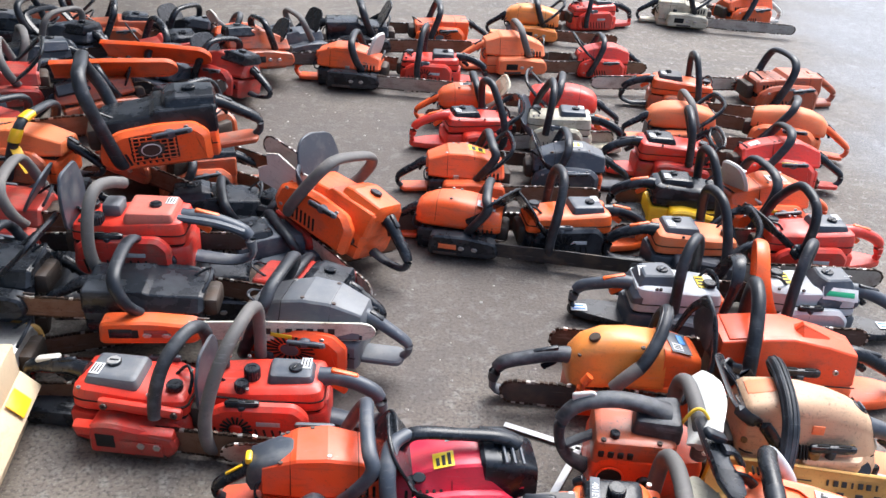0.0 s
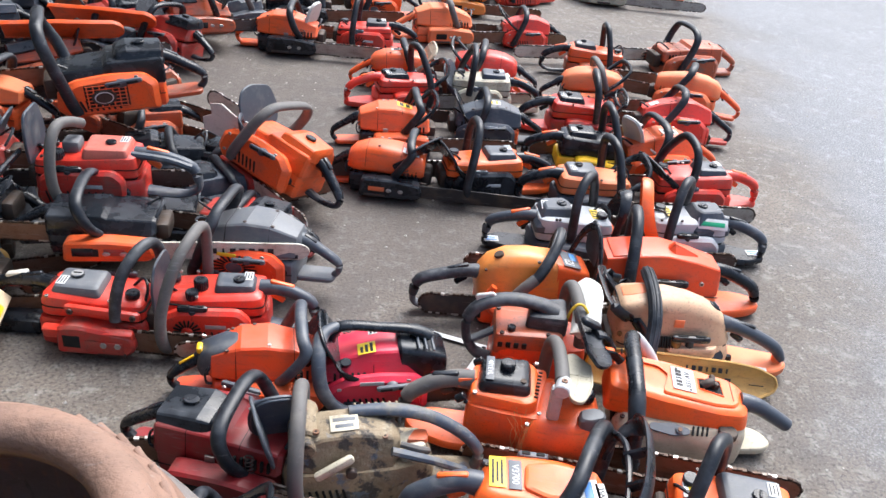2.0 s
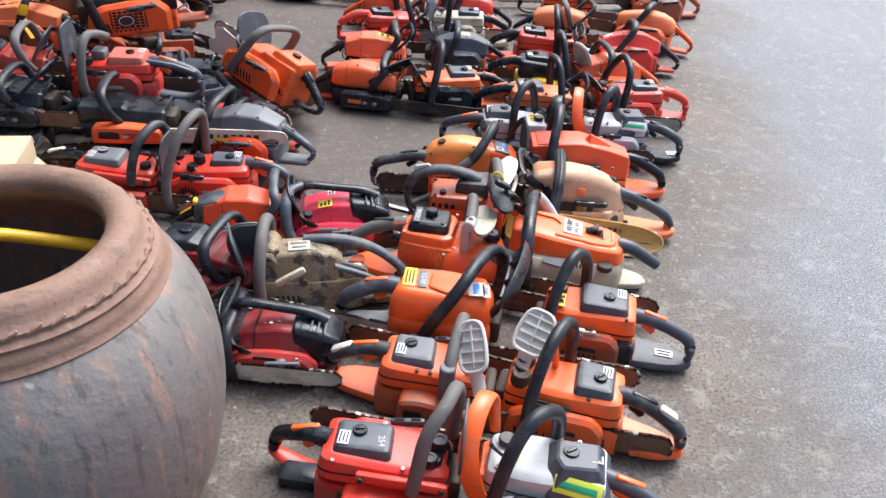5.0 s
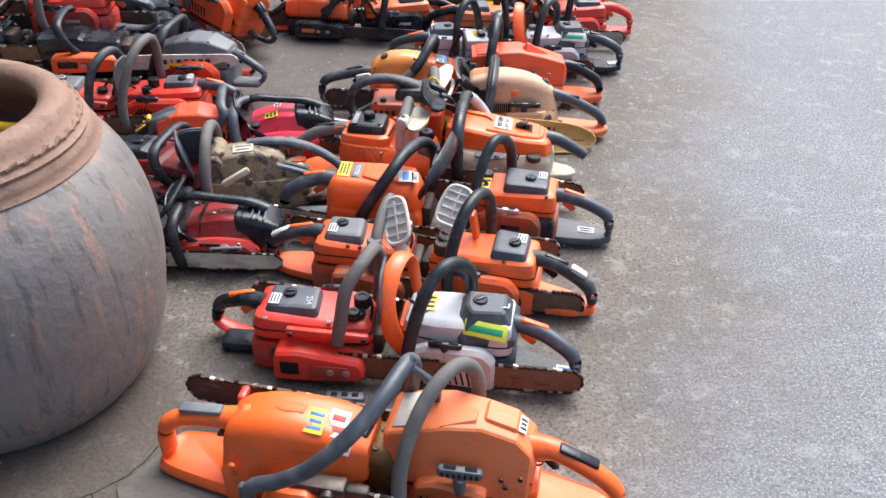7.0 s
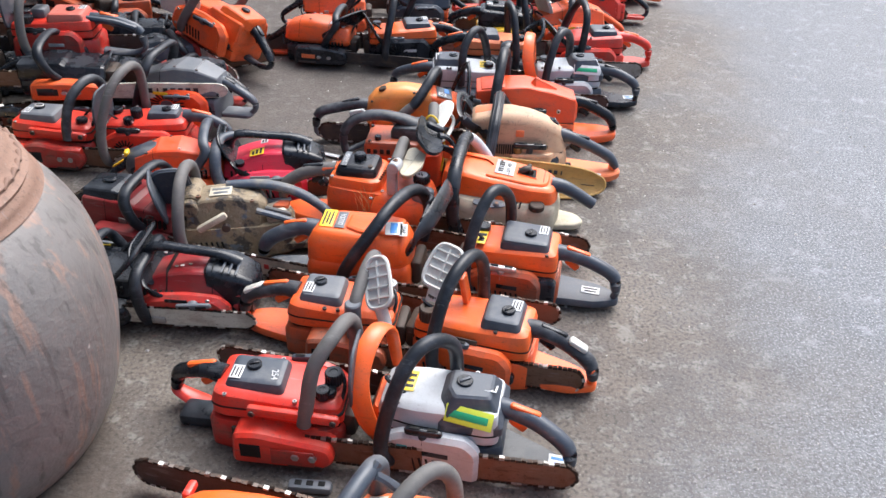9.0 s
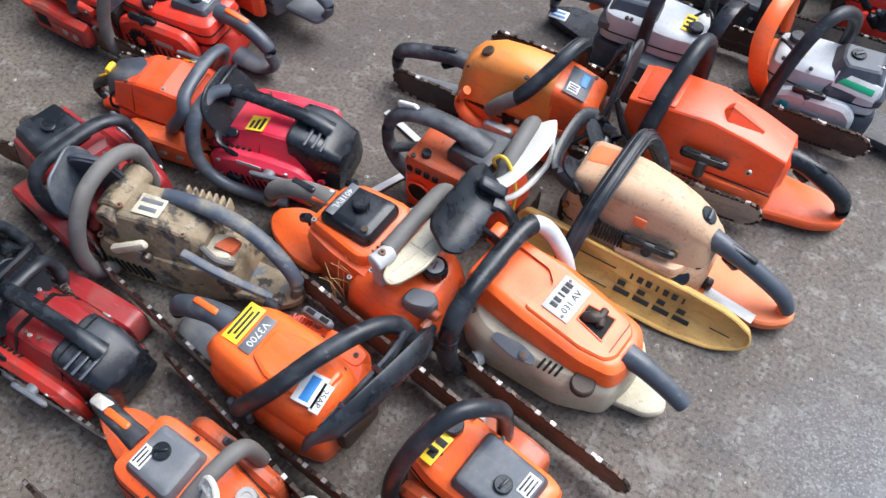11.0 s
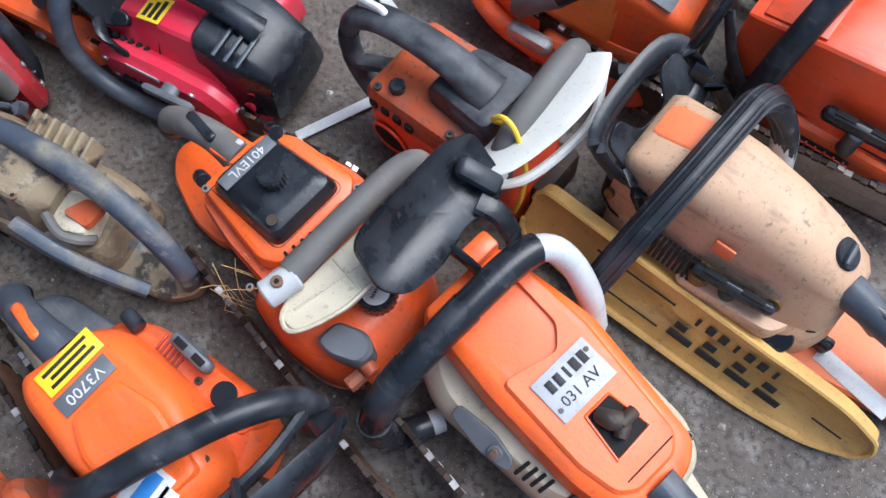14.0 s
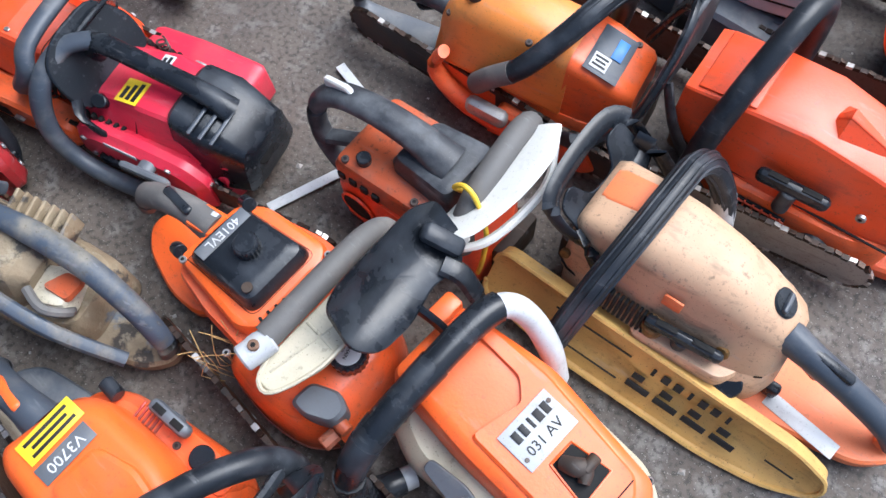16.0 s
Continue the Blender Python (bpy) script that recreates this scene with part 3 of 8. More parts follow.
def decal(saw, style, x, y, w, h, colour, text="", size=0.012, ink="ink", tall=1.0, lid=False, rows=0, turn=-90, name="label"):
    """A sticker on the top: w across the saw, h along it, with print or plain bars."""
    z, a = on_top(style, x, tall, lid)
    ob = tile(saw, (x, y, z + 0.0012), (w, h), (a, 0, -90), colour, name)
    m = Matrix.Translation((x, y, z + 0.0022)) @ Euler((radians(a), 0, radians(-90))).to_matrix().to_4x4()
    if text:
        t = lettering(text, size, (0, 0, 0), (0, 0, turn + 90), ob, ink)
        t.data.transform(m)
    for k in range(rows):
        g = G().box((0.0, 0.0, 0.0), (w * (0.78 - 0.13 * (k % 3)), h * 0.5 / rows, 0.0008), 0.0002)
        me = g.mesh("print_bar")
        me.transform(m @ Matrix.Translation((-w * 0.05 * (k % 3), h * ((k + 0.5) / rows - 0.5) * 0.82, 0)))
        part("print_bar", me, ink, ob)
    return ob


def side_tile(saw, x, z, w, h, colour, left=True, y=0.1035, rows=0, tilt=0):
    """A sticker on the starter side, or on the clutch cover."""
    yy = y if left else -y - 0.0195
    ob = part("label", G().box((x, yy, z), (w, 0.0014, h), 0.0004, (0, tilt, 0)), colour, saw)
    for k in range(rows):
        part("print_bar", G().box((x - w * 0.06 * (k % 2), yy + (0.0009 if left else -0.0009), z + h * ((k + 0.5) / rows - 0.5) * 0.8), (w * (0.8 - 0.15 * (k % 2)), 0.0008, h * 0.5 / rows), 0.0002, (0, tilt, 0)), "ink", ob)
    return ob


SHROUDS = {
    # (x, bottom half-width, top half-width, z0, z1, radius)
    "dome": [(-0.098, 0.03, 0.02, 0.10, 0.135, 0.012), (-0.092, 0.052, 0.036, 0.088, 0.16, 0.02), (-0.075, 0.066, 0.048, 0.082, 0.183, 0.028), (-0.04, 0.074, 0.056, 0.08, 0.202, 0.034), (0.0, 0.077, 0.06, 0.08, 0.208, 0.036),
             (0.04, 0.078, 0.062, 0.08, 0.202, 0.034), (0.08, 0.077, 0.062, 0.08, 0.19, 0.03), (0.118, 0.076, 0.062, 0.08, 0.175, 0.026), (0.126, 0.07, 0.056, 0.086, 0.168, 0.022)],
    "block": [(-0.10, 0.044, 0.036, 0.10, 0.142, 0.008), (-0.095, 0.05, 0.042, 0.09, 0.15, 0.01), (-0.02, 0.066, 0.052, 0.085, 0.176, 0.011), (0.03, 0.072, 0.056, 0.085, 0.186, 0.012), (0.055, 0.074, 0.056, 0.085, 0.178, 0.012), (0.11, 0.075, 0.057, 0.09, 0.166, 0.012), (0.116, 0.07, 0.052, 0.094, 0.16, 0.01)],
    "wedge": [(-0.092, 0.05, 0.03, 0.09, 0.15, 0.01), (-0.085, 0.06, 0.04, 0.085, 0.165, 0.012), (-0.03, 0.072, 0.052, 0.08, 0.196, 0.014), (0.02, 0.076, 0.055, 0.08, 0.198, 0.014), (0.07, 0.076, 0.05, 0.08, 0.178, 0.014), (0.118, 0.074, 0.048, 0.08, 0.148, 0.012), (0.124, 0.068, 0.042, 0.086, 0.14, 0.01)],
    "low": [(-0.088, 0.062, 0.056, 0.07, 0.15, 0.008), (-0.083, 0.068, 0.06, 0.066, 0.156, 0.008), (0.02, 0.072, 0.064, 0.066, 0.158, 0.008), (0.03, 0.072, 0.06, 0.066, 0.146, 0.01), (0.115, 0.072, 0.058, 0.066, 0.136, 0.012), (0.122, 0.066, 0.052, 0.072, 0.13, 0.01)],
}


def chainsaw(label, rear, front, z=0.0, pitch=0.0, roll=0.0, style="wedge", body="orange", top=None, base=None, lid=None, lid_knob=False, grip="black", rear_kind="loop", plate=None,
             bar=0.34, bar_kind="rust", sheath=False, hoop="rubber", hoop_h=0.245, hoop_x=0.03, lean=0.05, hoop_r=0.0125, guards=("strap", "black"), side=None, clutch=None, fan=False, pull="slate", caps="black", muffler="muffler", tall=1.0, bar_h=0.06, size=0.0, wide=0.95, high=0.79, group=""):
    """One chainsaw standing on its base: rear and front are the ends of its handle and of its body on the plan."""
    d = Vector((front[0] - rear[0], front[1] - rear[1]))
    s = size or min(1.2, max(0.86, d.length / 0.37))
    mid = (Vector(front[:2]) * 0.22 + Vector(rear[:2]) * 0.15) / 0.37
    saw = new("chainsaw")
    if z == 0.0:
        z = 0.07 * s * abs(math.sin(radians(roll))) + 0.08 * s * abs(math.sin(radians(pitch)))
    saw.matrix_basis = Matrix.Translation((mid.x, mid.y, z)) @ Matrix.Rotation(math.atan2(d.y, d.x), 4, "Z") @ Euler((radians(roll), radians(-pitch), 0)).to_matrix().to_4x4() @ Matrix.Diagonal((s, s * wide, s * high, 1))
    tagged(saw, label, "chainsaw", group or "used chainsaws laid out on the yard")
    top, base, side, clutch, plate = top or body, base or body, side or body, clutch or body, plate or body
    # crankcase with fuel tank
    part("crankcase", G().loft([(-0.086, 0.058, 0.06, 0.01, 0.085, 0.012), (-0.08, 0.066, 0.068, 0.002, 0.09, 0.014), (0.02, 0.07, 0.072, 0.0, 0.095, 0.012), (0.11, 0.07, 0.07, 0.002, 0.09, 0.014), (0.118, 0.06, 0.06, 0.012, 0.08, 0.012)]), base, saw)
    k = tall
    part("top_cover", G().loft([(x, wb, wt, z0 + 0.012, z0 + (z1 - z0) * k, r) for x, wb, wt, z0, z1, r in SHROUDS[style]]), top, saw, angle=24 if style != "dome" else 50)
    # black engine core: its colour draws the shadow line under the top cover
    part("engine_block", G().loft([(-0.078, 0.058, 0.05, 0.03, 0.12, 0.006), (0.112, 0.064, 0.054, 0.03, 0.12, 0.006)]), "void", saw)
    part("muffler", G().box((0.131, 0.0, 0.08), (0.03, 0.085, 0.065), 0.01), muffler, saw)
    starter(saw, side, fan=fan, pull=pull)
    clutch_cover(saw, clutch)
    if rear_kind == "top":
        # a grip along the top, and an engine cover behind it
        part("top_handle", G().tube([(0.115, 0.0, 0.15), (0.11, 0, 0.2), (0.085, 0.0, 0.226), (0.02, 0, 0.218), (-0.04, 0, 0.208), (-0.075, 0, 0.185)], [0.014, 0.016, 0.016, 0.015, 0.016, 0.02], [0.012, 0.014, 0.014, 0.013, 0.014, 0.018], n=12), grip, saw)
        cover = part("engine_cover", G().loft([(-0.128, 0.04, 0.034, 0.05, 0.13, 0.016), (-0.12, 0.058, 0.05, 0.04, 0.15, 0.02), (-0.06, 0.074, 0.06, 0.035, 0.185, 0.022), (-0.02, 0.072, 0.056, 0.05, 0.192, 0.02), (-0.014, 0.06, 0.05, 0.06, 0.186, 0.016)]), grip, saw)
        part("choke_cap", G().cyl((-0.118, 0.01, 0.105), 0.02, 0.02, "x", 20, turn=(0, 20, 0)), "void", cover)
        for q in range(3):
            part("rib", G().box((-0.08 + 0.014 * q, 0.03, 0.186 + 0.003 * q), (0.005, 0.06, 0.006), 0.002, (0, -20, 0)), "slate", cover)
    elif rear_kind:
        rear_handle(saw, rear_kind, plate, grip)
    if hoop:
        part("front_handle", G().hoop(hoop_path(hoop_h, hoop_x, lean), hoop_r), hoop, saw)
    if guards:
        gd = guard(saw, *guards[:2])
        yaw, tip = guards[2] if len(guards) > 2 else (0, 24)
        gd.matrix_basis = Matrix.Translation((0.085, 0, 0.15)) @ Euler((0, radians(tip), radians(yaw))).to_matrix().to_4x4() @ Matrix.Translation((-0.085, 0, -0.15))
    if lid:
        ztop = {"dome": 0.19, "block": 0.162, "wedge": 0.178, "low": 0.152}[style]
        ztop = 0.08 + (ztop - 0.08) * k
        cover = part("filter_cover", G().loft([(-0.092, 0.04, 0.034, ztop - 0.02, ztop + 0.012, 0.008), (-0.086, 0.055, 0.046, ztop - 0.022, ztop + 0.024, 0.01), (-0.02, 0.062, 0.05, ztop - 0.02, ztop + 0.032, 0.011), (0.0, 0.06, 0.046, ztop - 0.018, ztop + 0.024, 0.01), (0.006, 0.052, 0.04, ztop - 0.014, ztop + 0.014, 0.008)]), lid, saw, angle=24)
        part("cover_knob", G().cyl((-0.045, 0.0, ztop + 0.034), 0.013, 0.008, n=18), "black", cover)
    # cooling slots, front spikes and the plug lead
    for sgn in (-1, 1):
        if group:
            break
        # black bars on the cover's side paint the shade inside cooling slots
        me = G().box((0, 0, 0), (0.0055, 0.008, 0.026), 0.001, (sgn * 6, 0, 0)).mesh("cooling_slot")
        me.materials.append(P["void"])
        for q in range(6):
            slot = new("cooling_slot", me)
            slot.parent, slot.location = saw, (0.05 + 0.011 * q, sgn * 0.0725, 0.112)
    part("toothed_bumper", G().prism([(0.118, 0.03), (0.14, 0.036), (0.122, 0.045), (0.142, 0.053), (0.122, 0.062), (0.142, 0.07), (0.122, 0.079), (0.138, 0.088), (0.116, 0.09)], -0.09, -0.085, 0.0008), "dark_steel", saw)
    part("plug_lead", G().hoop([(0.09, 0.03, 0.13), (0.125, 0.035, 0.165), (0.13, 0.0, 0.16), (0.115, -0.04, 0.12)], 0.0035, 6, 3), "black", saw)
    part("seam", G().loft([(-0.0815, 0.0692, 0.0692, 0.046, 0.0485, 0.001), (0.113, 0.0722, 0.0722, 0.046, 0.0485, 0.001)]), "void", saw)
    saw["form"] = style
    # caps, screws and the plug lead
    part("fuel_cap", G().cyl((-0.055, 0.069, 0.055), 0.017, 0.012, "y", 18), caps, saw)
    part("oil_cap", G().cyl((0.112, 0.05, 0.075), 0.014, 0.02, "x", 18), caps, saw)
    for p in ((-0.03, 0.103, 0.125), (0.1, 0.103, 0.045), (0.098, 0.103, 0.1)):
        part("screw", G().cyl(p, 0.0045, 0.004, "y", 8), "steel", saw)
    if bar:
        add_bar(saw, bar, bar_kind, sheath=sheath, h=bar_h)
    return saw


def reach(x):
    """Engines take up two thirds of a saw's length, rear handles one third."""
    if x >= 0.15:
        return x
    return 0.15 + (x - 0.15) * 1.17 if x > -0.09 else -0.22 + (x + 0.22) * 0.685


def lengthen(saw):
    done = set()
    for ob in saw.children_recursive:
        if ob.matrix_basis.translation.length > 1e-6:
            if ob.name.startswith(("cooling_slot", "vent_slot")):
                ob.location.x = reach(ob.location.x)
            continue
        if ob.data.name not in done:
            done.add(ob.data.name)
            for v in ob.data.vertices:
                v.co.x = reach(v.co.x)


def fittings(saw, style, seed, tall=1.0):
    """Screws, seams, clips, springs and a hose, placed a little differently on every saw."""
    r = random.Random(seed)
    k = tall
    for x in (r.uniform(-0.06, -0.03), r.uniform(0.03, 0.07)) if "peach" not in saw["label"] else ():
        sec = SHROUDS[style]
        for p, q in zip(sec, sec[1:]):
            if p[0] <= x <= q[0]:
                f = (x - p[0]) / (q[0] - p[0])
                wb, wt, z0, z1, rad = (p[i] + (q[i] - p[i]) * f for i in range(1, 6))
                ring = lambda xx: [(xx, y * 1.002, z) for y, z in trapezoid(wb, wt, z0 + 0.014, z0 + (z1 - z0) * k + 0.0003, rad)]
                part("panel_seam", G().rings([ring(x), ring(x + 0.0011)]), "void", saw)
    for q in range(5 if "peach" not in saw["label"] else 0):
        x = r.uniform(-0.07, 0.1)
        z, a = on_top(style, x, k)
        y = r.choice((-1, 1)) * r.uniform(0.034, 0.042)
        part("screw", G().cyl((x, y, z), 0.0042, 0.004, n=8), r.choice(("steel", "dark_steel")), saw)
    sgn = r.choice((-1, 1))
    x = r.uniform(-0.02, 0.06)
    part("cover_clip", G().box((x, sgn * 0.0755, 0.1), (0.016, 0.006, 0.03), 0.002), r.choice(("black", "steel", "alloy")), saw)
    part("choke_knob", G().cyl((-0.082, 0.05 * sgn, 0.108), 0.008, 0.02, "x", 12), "black", saw)
    part("mount_spring", G().hoop([(0.075 + 0.007 * math.cos(1.2 * j), -0.075 + 0.007 * math.sin(1.2 * j), 0.085 + 0.0022 * j) for j in range(26)], 0.0017, 5, 2), "dark_steel", saw)
    part("fuel_hose", G().hoop([(-0.07, -0.045, 0.07), (-0.098, -0.06, 0.09), (-0.1, -0.05, 0.12), (-0.07, -0.035, 0.135)], 0.0038, 6, 4), "black", saw)
    part("grime", G().box((r.uniform(-0.02, 0.05), -0.1225, 0.03), (0.06, 0.0016, 0.012), 0.0005), "dark_steel", saw)
    part("name_strip", G().box((r.uniform(0.0, 0.05), 0.1035, 0.118), (0.045, 0.0014, 0.012), 0.0004), r.choice(("silver", "black", "label_white", "label_yellow")), saw)
    part("handle_clamp", G().box((0.075, 0.098, 0.045), (0.03, 0.022, 0.024), 0.005), r.choice(("slate", "black", "alloy")), saw)


def far_end(rear, front, share):
    """Lengthens a saw without rear handle to the length that the builder expects."""
    return (front[0] + (rear[0] - front[0]) * share, front[1] + (rear[1] - front[1]) * share)


def tape(saw, path, r, marks, colour):
    """Bands of tape wound round a tube handle."""
    pts = spline(path, 4)
    for a, b in marks:
        sub = pts[int(a * (len(pts) - 1)): int(b * (len(pts) - 1)) + 1]
        part("tape", G().hoop(sub, r, 12, 1), colour, saw)


def spool(saw, at, colour, r=0.017, h=0.02, n=20):
    """A knurled filler cap."""
    ring = lambda rr, z: [((rr * (1.0 if j % 2 else 0.93)) * math.cos(math.pi * j / 20) + at[0], (rr * (1.0 if j % 2 else 0.93)) * math.sin(math.pi * j / 20) + at[1], at[2] + z) for j in range(40)]
    g = G().rings([ring(r, -h / 2), ring(r, h * 0.38), ring(r * 0.9, h / 2), ring(r * 0.5, h / 2), ring(r * 0.45, h * 0.42)])
    return part("filler_cap", g, colour, saw, angle=20)


def standing(label, x, y, heading, z=0.0, roll=0.0, pitch=0.0, group=""):
    """An empty at the base of a saw that is built in true metres: x forwards, y to its left, z up."""
    saw = new("chainsaw")
    saw.matrix_basis = Matrix.Translation((x, y, z)) @ Euler((radians(roll), radians(-pitch), radians(heading))).to_matrix().to_4x4()
    return tagged(saw, label, "chainsaw", group or "used chainsaws laid out on the yard")


def shell(outline, levels, r=0.012, k=4, g=None):
    """A moulded housing: one plan outline, drawn in by an inset at each level (inset, height, slope along x, slope along y)."""
    g = g or G()
    poly = [Vector(p) for p in rounded(outline, r, k)]
    lo, hi = Vector((min(p.x for p in poly), min(p.y for p in poly))), Vector((max(p.x for p in poly), max(p.y for p in poly)))
    mid, half = (lo + hi) / 2, (hi - lo) / 2
    rows = []
    for lev in levels:
        inset, z, sx, sy = (tuple(lev) + (0, 0))[:4]
        row = [(mid.x + (p.x - mid.x) * (1 - inset / half.x), mid.y + (p.y - mid.y) * (1 - inset / half.y)) for p in poly]
        rows.append([(px, py, z + sx * px + sy * py) for px, py in row])
    return g.rings(rows)


def laid(ob, at, turn):
    ob.matrix_basis = Matrix.Translation(at) @ Euler([radians(a) for a in turn]).to_matrix().to_4x4()
    return ob


def grip_behind(saw, path, colour, r=0.016, trigger="black", lock=True):
    """A rear grip with its trigger and the lock on top."""
    h = part("rear_handle", G().tube(path, [r * 1.25, r * 1.05, r, r, r * 0.85], [r * 1.3, r * 1.05, r, r * 0.95, r * 0.7], 14, 4), colour, saw)
    p = Vector(path[1]).lerp(Vector(path[2]), 0.4)
    part("trigger", G().box((p.x + 0.01, p.y, p.z - r * 1.35), (0.034, 0.009, 0.016), 0.004, (0, -35, 0)), trigger, saw)
    if lock:
        part("trigger_lock", G().box((p.x, p.y, p.z + r * 0.95), (0.055, 0.012, 0.01), 0.004, (0, -14, 0)), trigger, h)
    return h


def pull_bar(saw, a, b, colour="slate", thick=0.018):
    """A starter's pull grip lying from a to b, on its stem, with two hollows."""
    a, b = Vector(a), Vector(b)
    mid, d = (a + b) / 2, b - a
    yaw, tip = math.degrees(math.atan2(d.y, d.x)), -math.degrees(math.atan2(d.z, Vector((d.x, d.y)).length))
    p = part("pull_grip", G().box((0, 0, 0), (d.length, thick * 0.8, thick), 0.006).cyl((0, 0, -0.014), 0.009, 0.024), colour, saw)
    # shade of each hollow is a black plate on the grip
    for s in (-1, 1):
        part("grip_recess", G().box((s * d.length * 0.23, 0, thick / 2), (d.length * 0.27, thick * 0.4, 0.002), 0.0008), "void", p)
    return laid(p, mid, (0, tip, yaw))


def louvres(saw, a, b, n, size, turn=(0, 0, 0), colour="void", name="vent_slot"):
    """A row of n slots from a to b."""
    # void-coloured bars put the slots' inner shade on a closed surface
    me = G().box((0, 0, 0), size, min(size) * 0.3, turn).mesh(name)
    me.materials.append(P[colour])
    for q in range(n):
        ob = new(name, me)
        ob.parent, ob.location = saw, Vector(a).lerp(Vector(b), q / max(1, n - 1))


def bolts(saw, places, r=0.0045, colour="steel", axis="z"):
    for p in places:
        b = part("screw", G().cyl(p, r, 0.005, axis, 12), colour, saw)
        part("screw_slot", G().cyl(p, r * 0.5, 0.0056, axis, 6), "void", b)


def wound(saw, path, r, a, b, n, colour):
    """Tape wound round a tube: overlapping uneven bands."""
    pts = spline(path, 8)
    rr = random.Random(len(pts) + n)
    for q in range(n):
        lo, hi = a + (b - a) * q / n, a + (b - a) * (q + 1.12) / n
        sub = pts[int(lo * (len(pts) - 1)): int(hi * (len(pts) - 1)) + 2]
        part("tape", G().hoop(sub, [r + rr.uniform(0.0, 0.0012), r + rr.uniform(0.0008, 0.002)], 14, 1), colour, saw)


def orange_nameplate_saw():
    s = standing("orange chainsaw with silver nameplate over a cream crankcase", 0.7385, 0.977, 168.7)
    base = [(0.13, -0.055), (0.128, 0.09), (0.085, 0.108), (-0.06, 0.098), (-0.132, 0.064), (-0.145, 0.0), (-0.138, -0.045), (-0.105, -0.066), (0.05, -0.072)]
    part("crankcase", shell(base, [(0.012, 0.004), (0.002, 0.012), (0, 0.03), (0.0, 0.072), (0.004, 0.088), (0.016, 0.1)], 0.016), "ivory", s, "grimy cream metal crankcase")
    # black core whose colour supplies the shade between crankcase and cover
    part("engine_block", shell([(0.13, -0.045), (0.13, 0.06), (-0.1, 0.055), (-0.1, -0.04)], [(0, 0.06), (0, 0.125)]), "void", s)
    top = [(0.152, -0.046), (0.152, 0.062), (0.045, 0.072), (-0.07, 0.072), (-0.126, 0.06), (-0.137, 0.028), (-0.134, -0.026), (-0.118, -0.05), (0.03, -0.066)]
    cover = part("top_cover", shell(top, [(0.004, 0.092), (0, 0.097), (0.0025, 0.125, 0.1), (0.006, 0.138, 0.1), (0.013, 0.144, 0.1), (0.02, 0.1455, 0.1)], 0.014, 5), "orange_clean", s, angle=32)
    # the raised rear deck and the rim along the right edge, with the hollow between them
    part("deck", shell([(0.044, 0.052), (0.03, -0.01), (0.05, -0.03), (0.13, -0.032), (0.132, -0.044), (0.03, -0.05), (-0.098, -0.036), (-0.112, -0.02), (-0.112, 0.03), (-0.1, 0.046), (-0.06, 0.054)], [(0, 0.136, 0.1), (0.001, 0.1475, 0.1), (0.004, 0.1505, 0.1)], 0.007), "orange_clean", cover, angle=32)
    part("front_tab", G().box((0.15, -0.024, 0.163), (0.022, 0.034, 0.022), 0.004), "orange_clean", cover)
    louvres(cover, (0.108, -0.042, 0.166), (0.124, -0.042, 0.167), 3, (0.0034, 0.018, 0.004))
    part("tail_seam", G().box((-0.098, 0.0, 0.1408), (0.0015, 0.06, 0.001), 0.0003, (0, -6, 0)), "void", cover)
    plate = part("nameplate", G().box((0, 0, 0), (0.047, 0.069, 0.0014), 0.0006), "silver", s, "riveted silver nameplate")
    for q, w in enumerate((0.0075, 0.0075, 0.0035, 0.0085, 0.0075)):
        part("print_bar", G().box((0.0095, 0.0205 - 0.0105 * q, 0.001), (0.0125, w, 0.0008), 0.0002), "ink", plate)
    lettering("031 AV", 0.0155, (-0.0095, -0.0005, 0.001), (0, 0, -90), plate)
    for p in ((0.012, -0.029), (-0.012, 0.029)):
        part("rivet", G().cyl((p[0], p[1], 0.001), 0.0026, 0.002, n=10), "dark_steel", plate)
    laid(plate, (0.0, 0.0, 0.1522), (0, -6, 0))
    # black block level with the deck paints the well's shade
    well = part("throttle_well", shell([(-0.032, 0.015), (-0.032, -0.014), (-0.076, -0.021), (-0.078, 0.022)], [(0, 0.12, 0.1), (0, 0.1512, 0.1)], 0.003), "void", s)
    part("well_rim", G().hoop([(-0.031, 0.016, 0.148), (-0.031, -0.015, 0.148), (-0.077, -0.022, 0.1435), (-0.079, 0.023, 0.1435), (-0.031, 0.016, 0.148)], 0.0016, 6, 1), "orange_clean", cover)
    part("throttle_link", G().tube([(-0.038, 0.006, 0.148), (-0.05, 0.002, 0.156), (-0.058, -0.004, 0.152), (-0.066, 0.008, 0.15)], [0.008, 0.01, 0.009, 0.006], 0.008, 10, 3).cyl((-0.058, -0.01, 0.155), 0.0065, 0.02, "y", 12), "muffler", well)
    # starter side: cream cover with lever and vents
    lev = part("choke_lever", G().prism(rounded([(0.036, 0.007), (0.036, -0.007), (-0.01, -0.013), (-0.04, -0.007), (-0.044, 0.005), (-0.01, 0.013)], 0.008), -0.002, 0.003, 0.001, "z").cyl((-0.022, 0, 0.004), 0.008, 0.006, n=18), "grey", s, "dull grey alloy lever")
    part("screw", G().cyl((-0.022, 0, 0.0075), 0.0045, 0.003, n=10), "rust", lev)
    laid(lev, (0.028, 0.095, 0.1005), (-28, 0, 0))
    louvres(s, (-0.022, 0.088, 0.099), (-0.05, 0.083, 0.099), 4, (0.0042, 0.02, 0.004), (-25, 0, -8))
    part("fuel_cap", G().cyl((-0.09, 0.078, 0.098), 0.019, 0.016, n=24), "muffler", s)
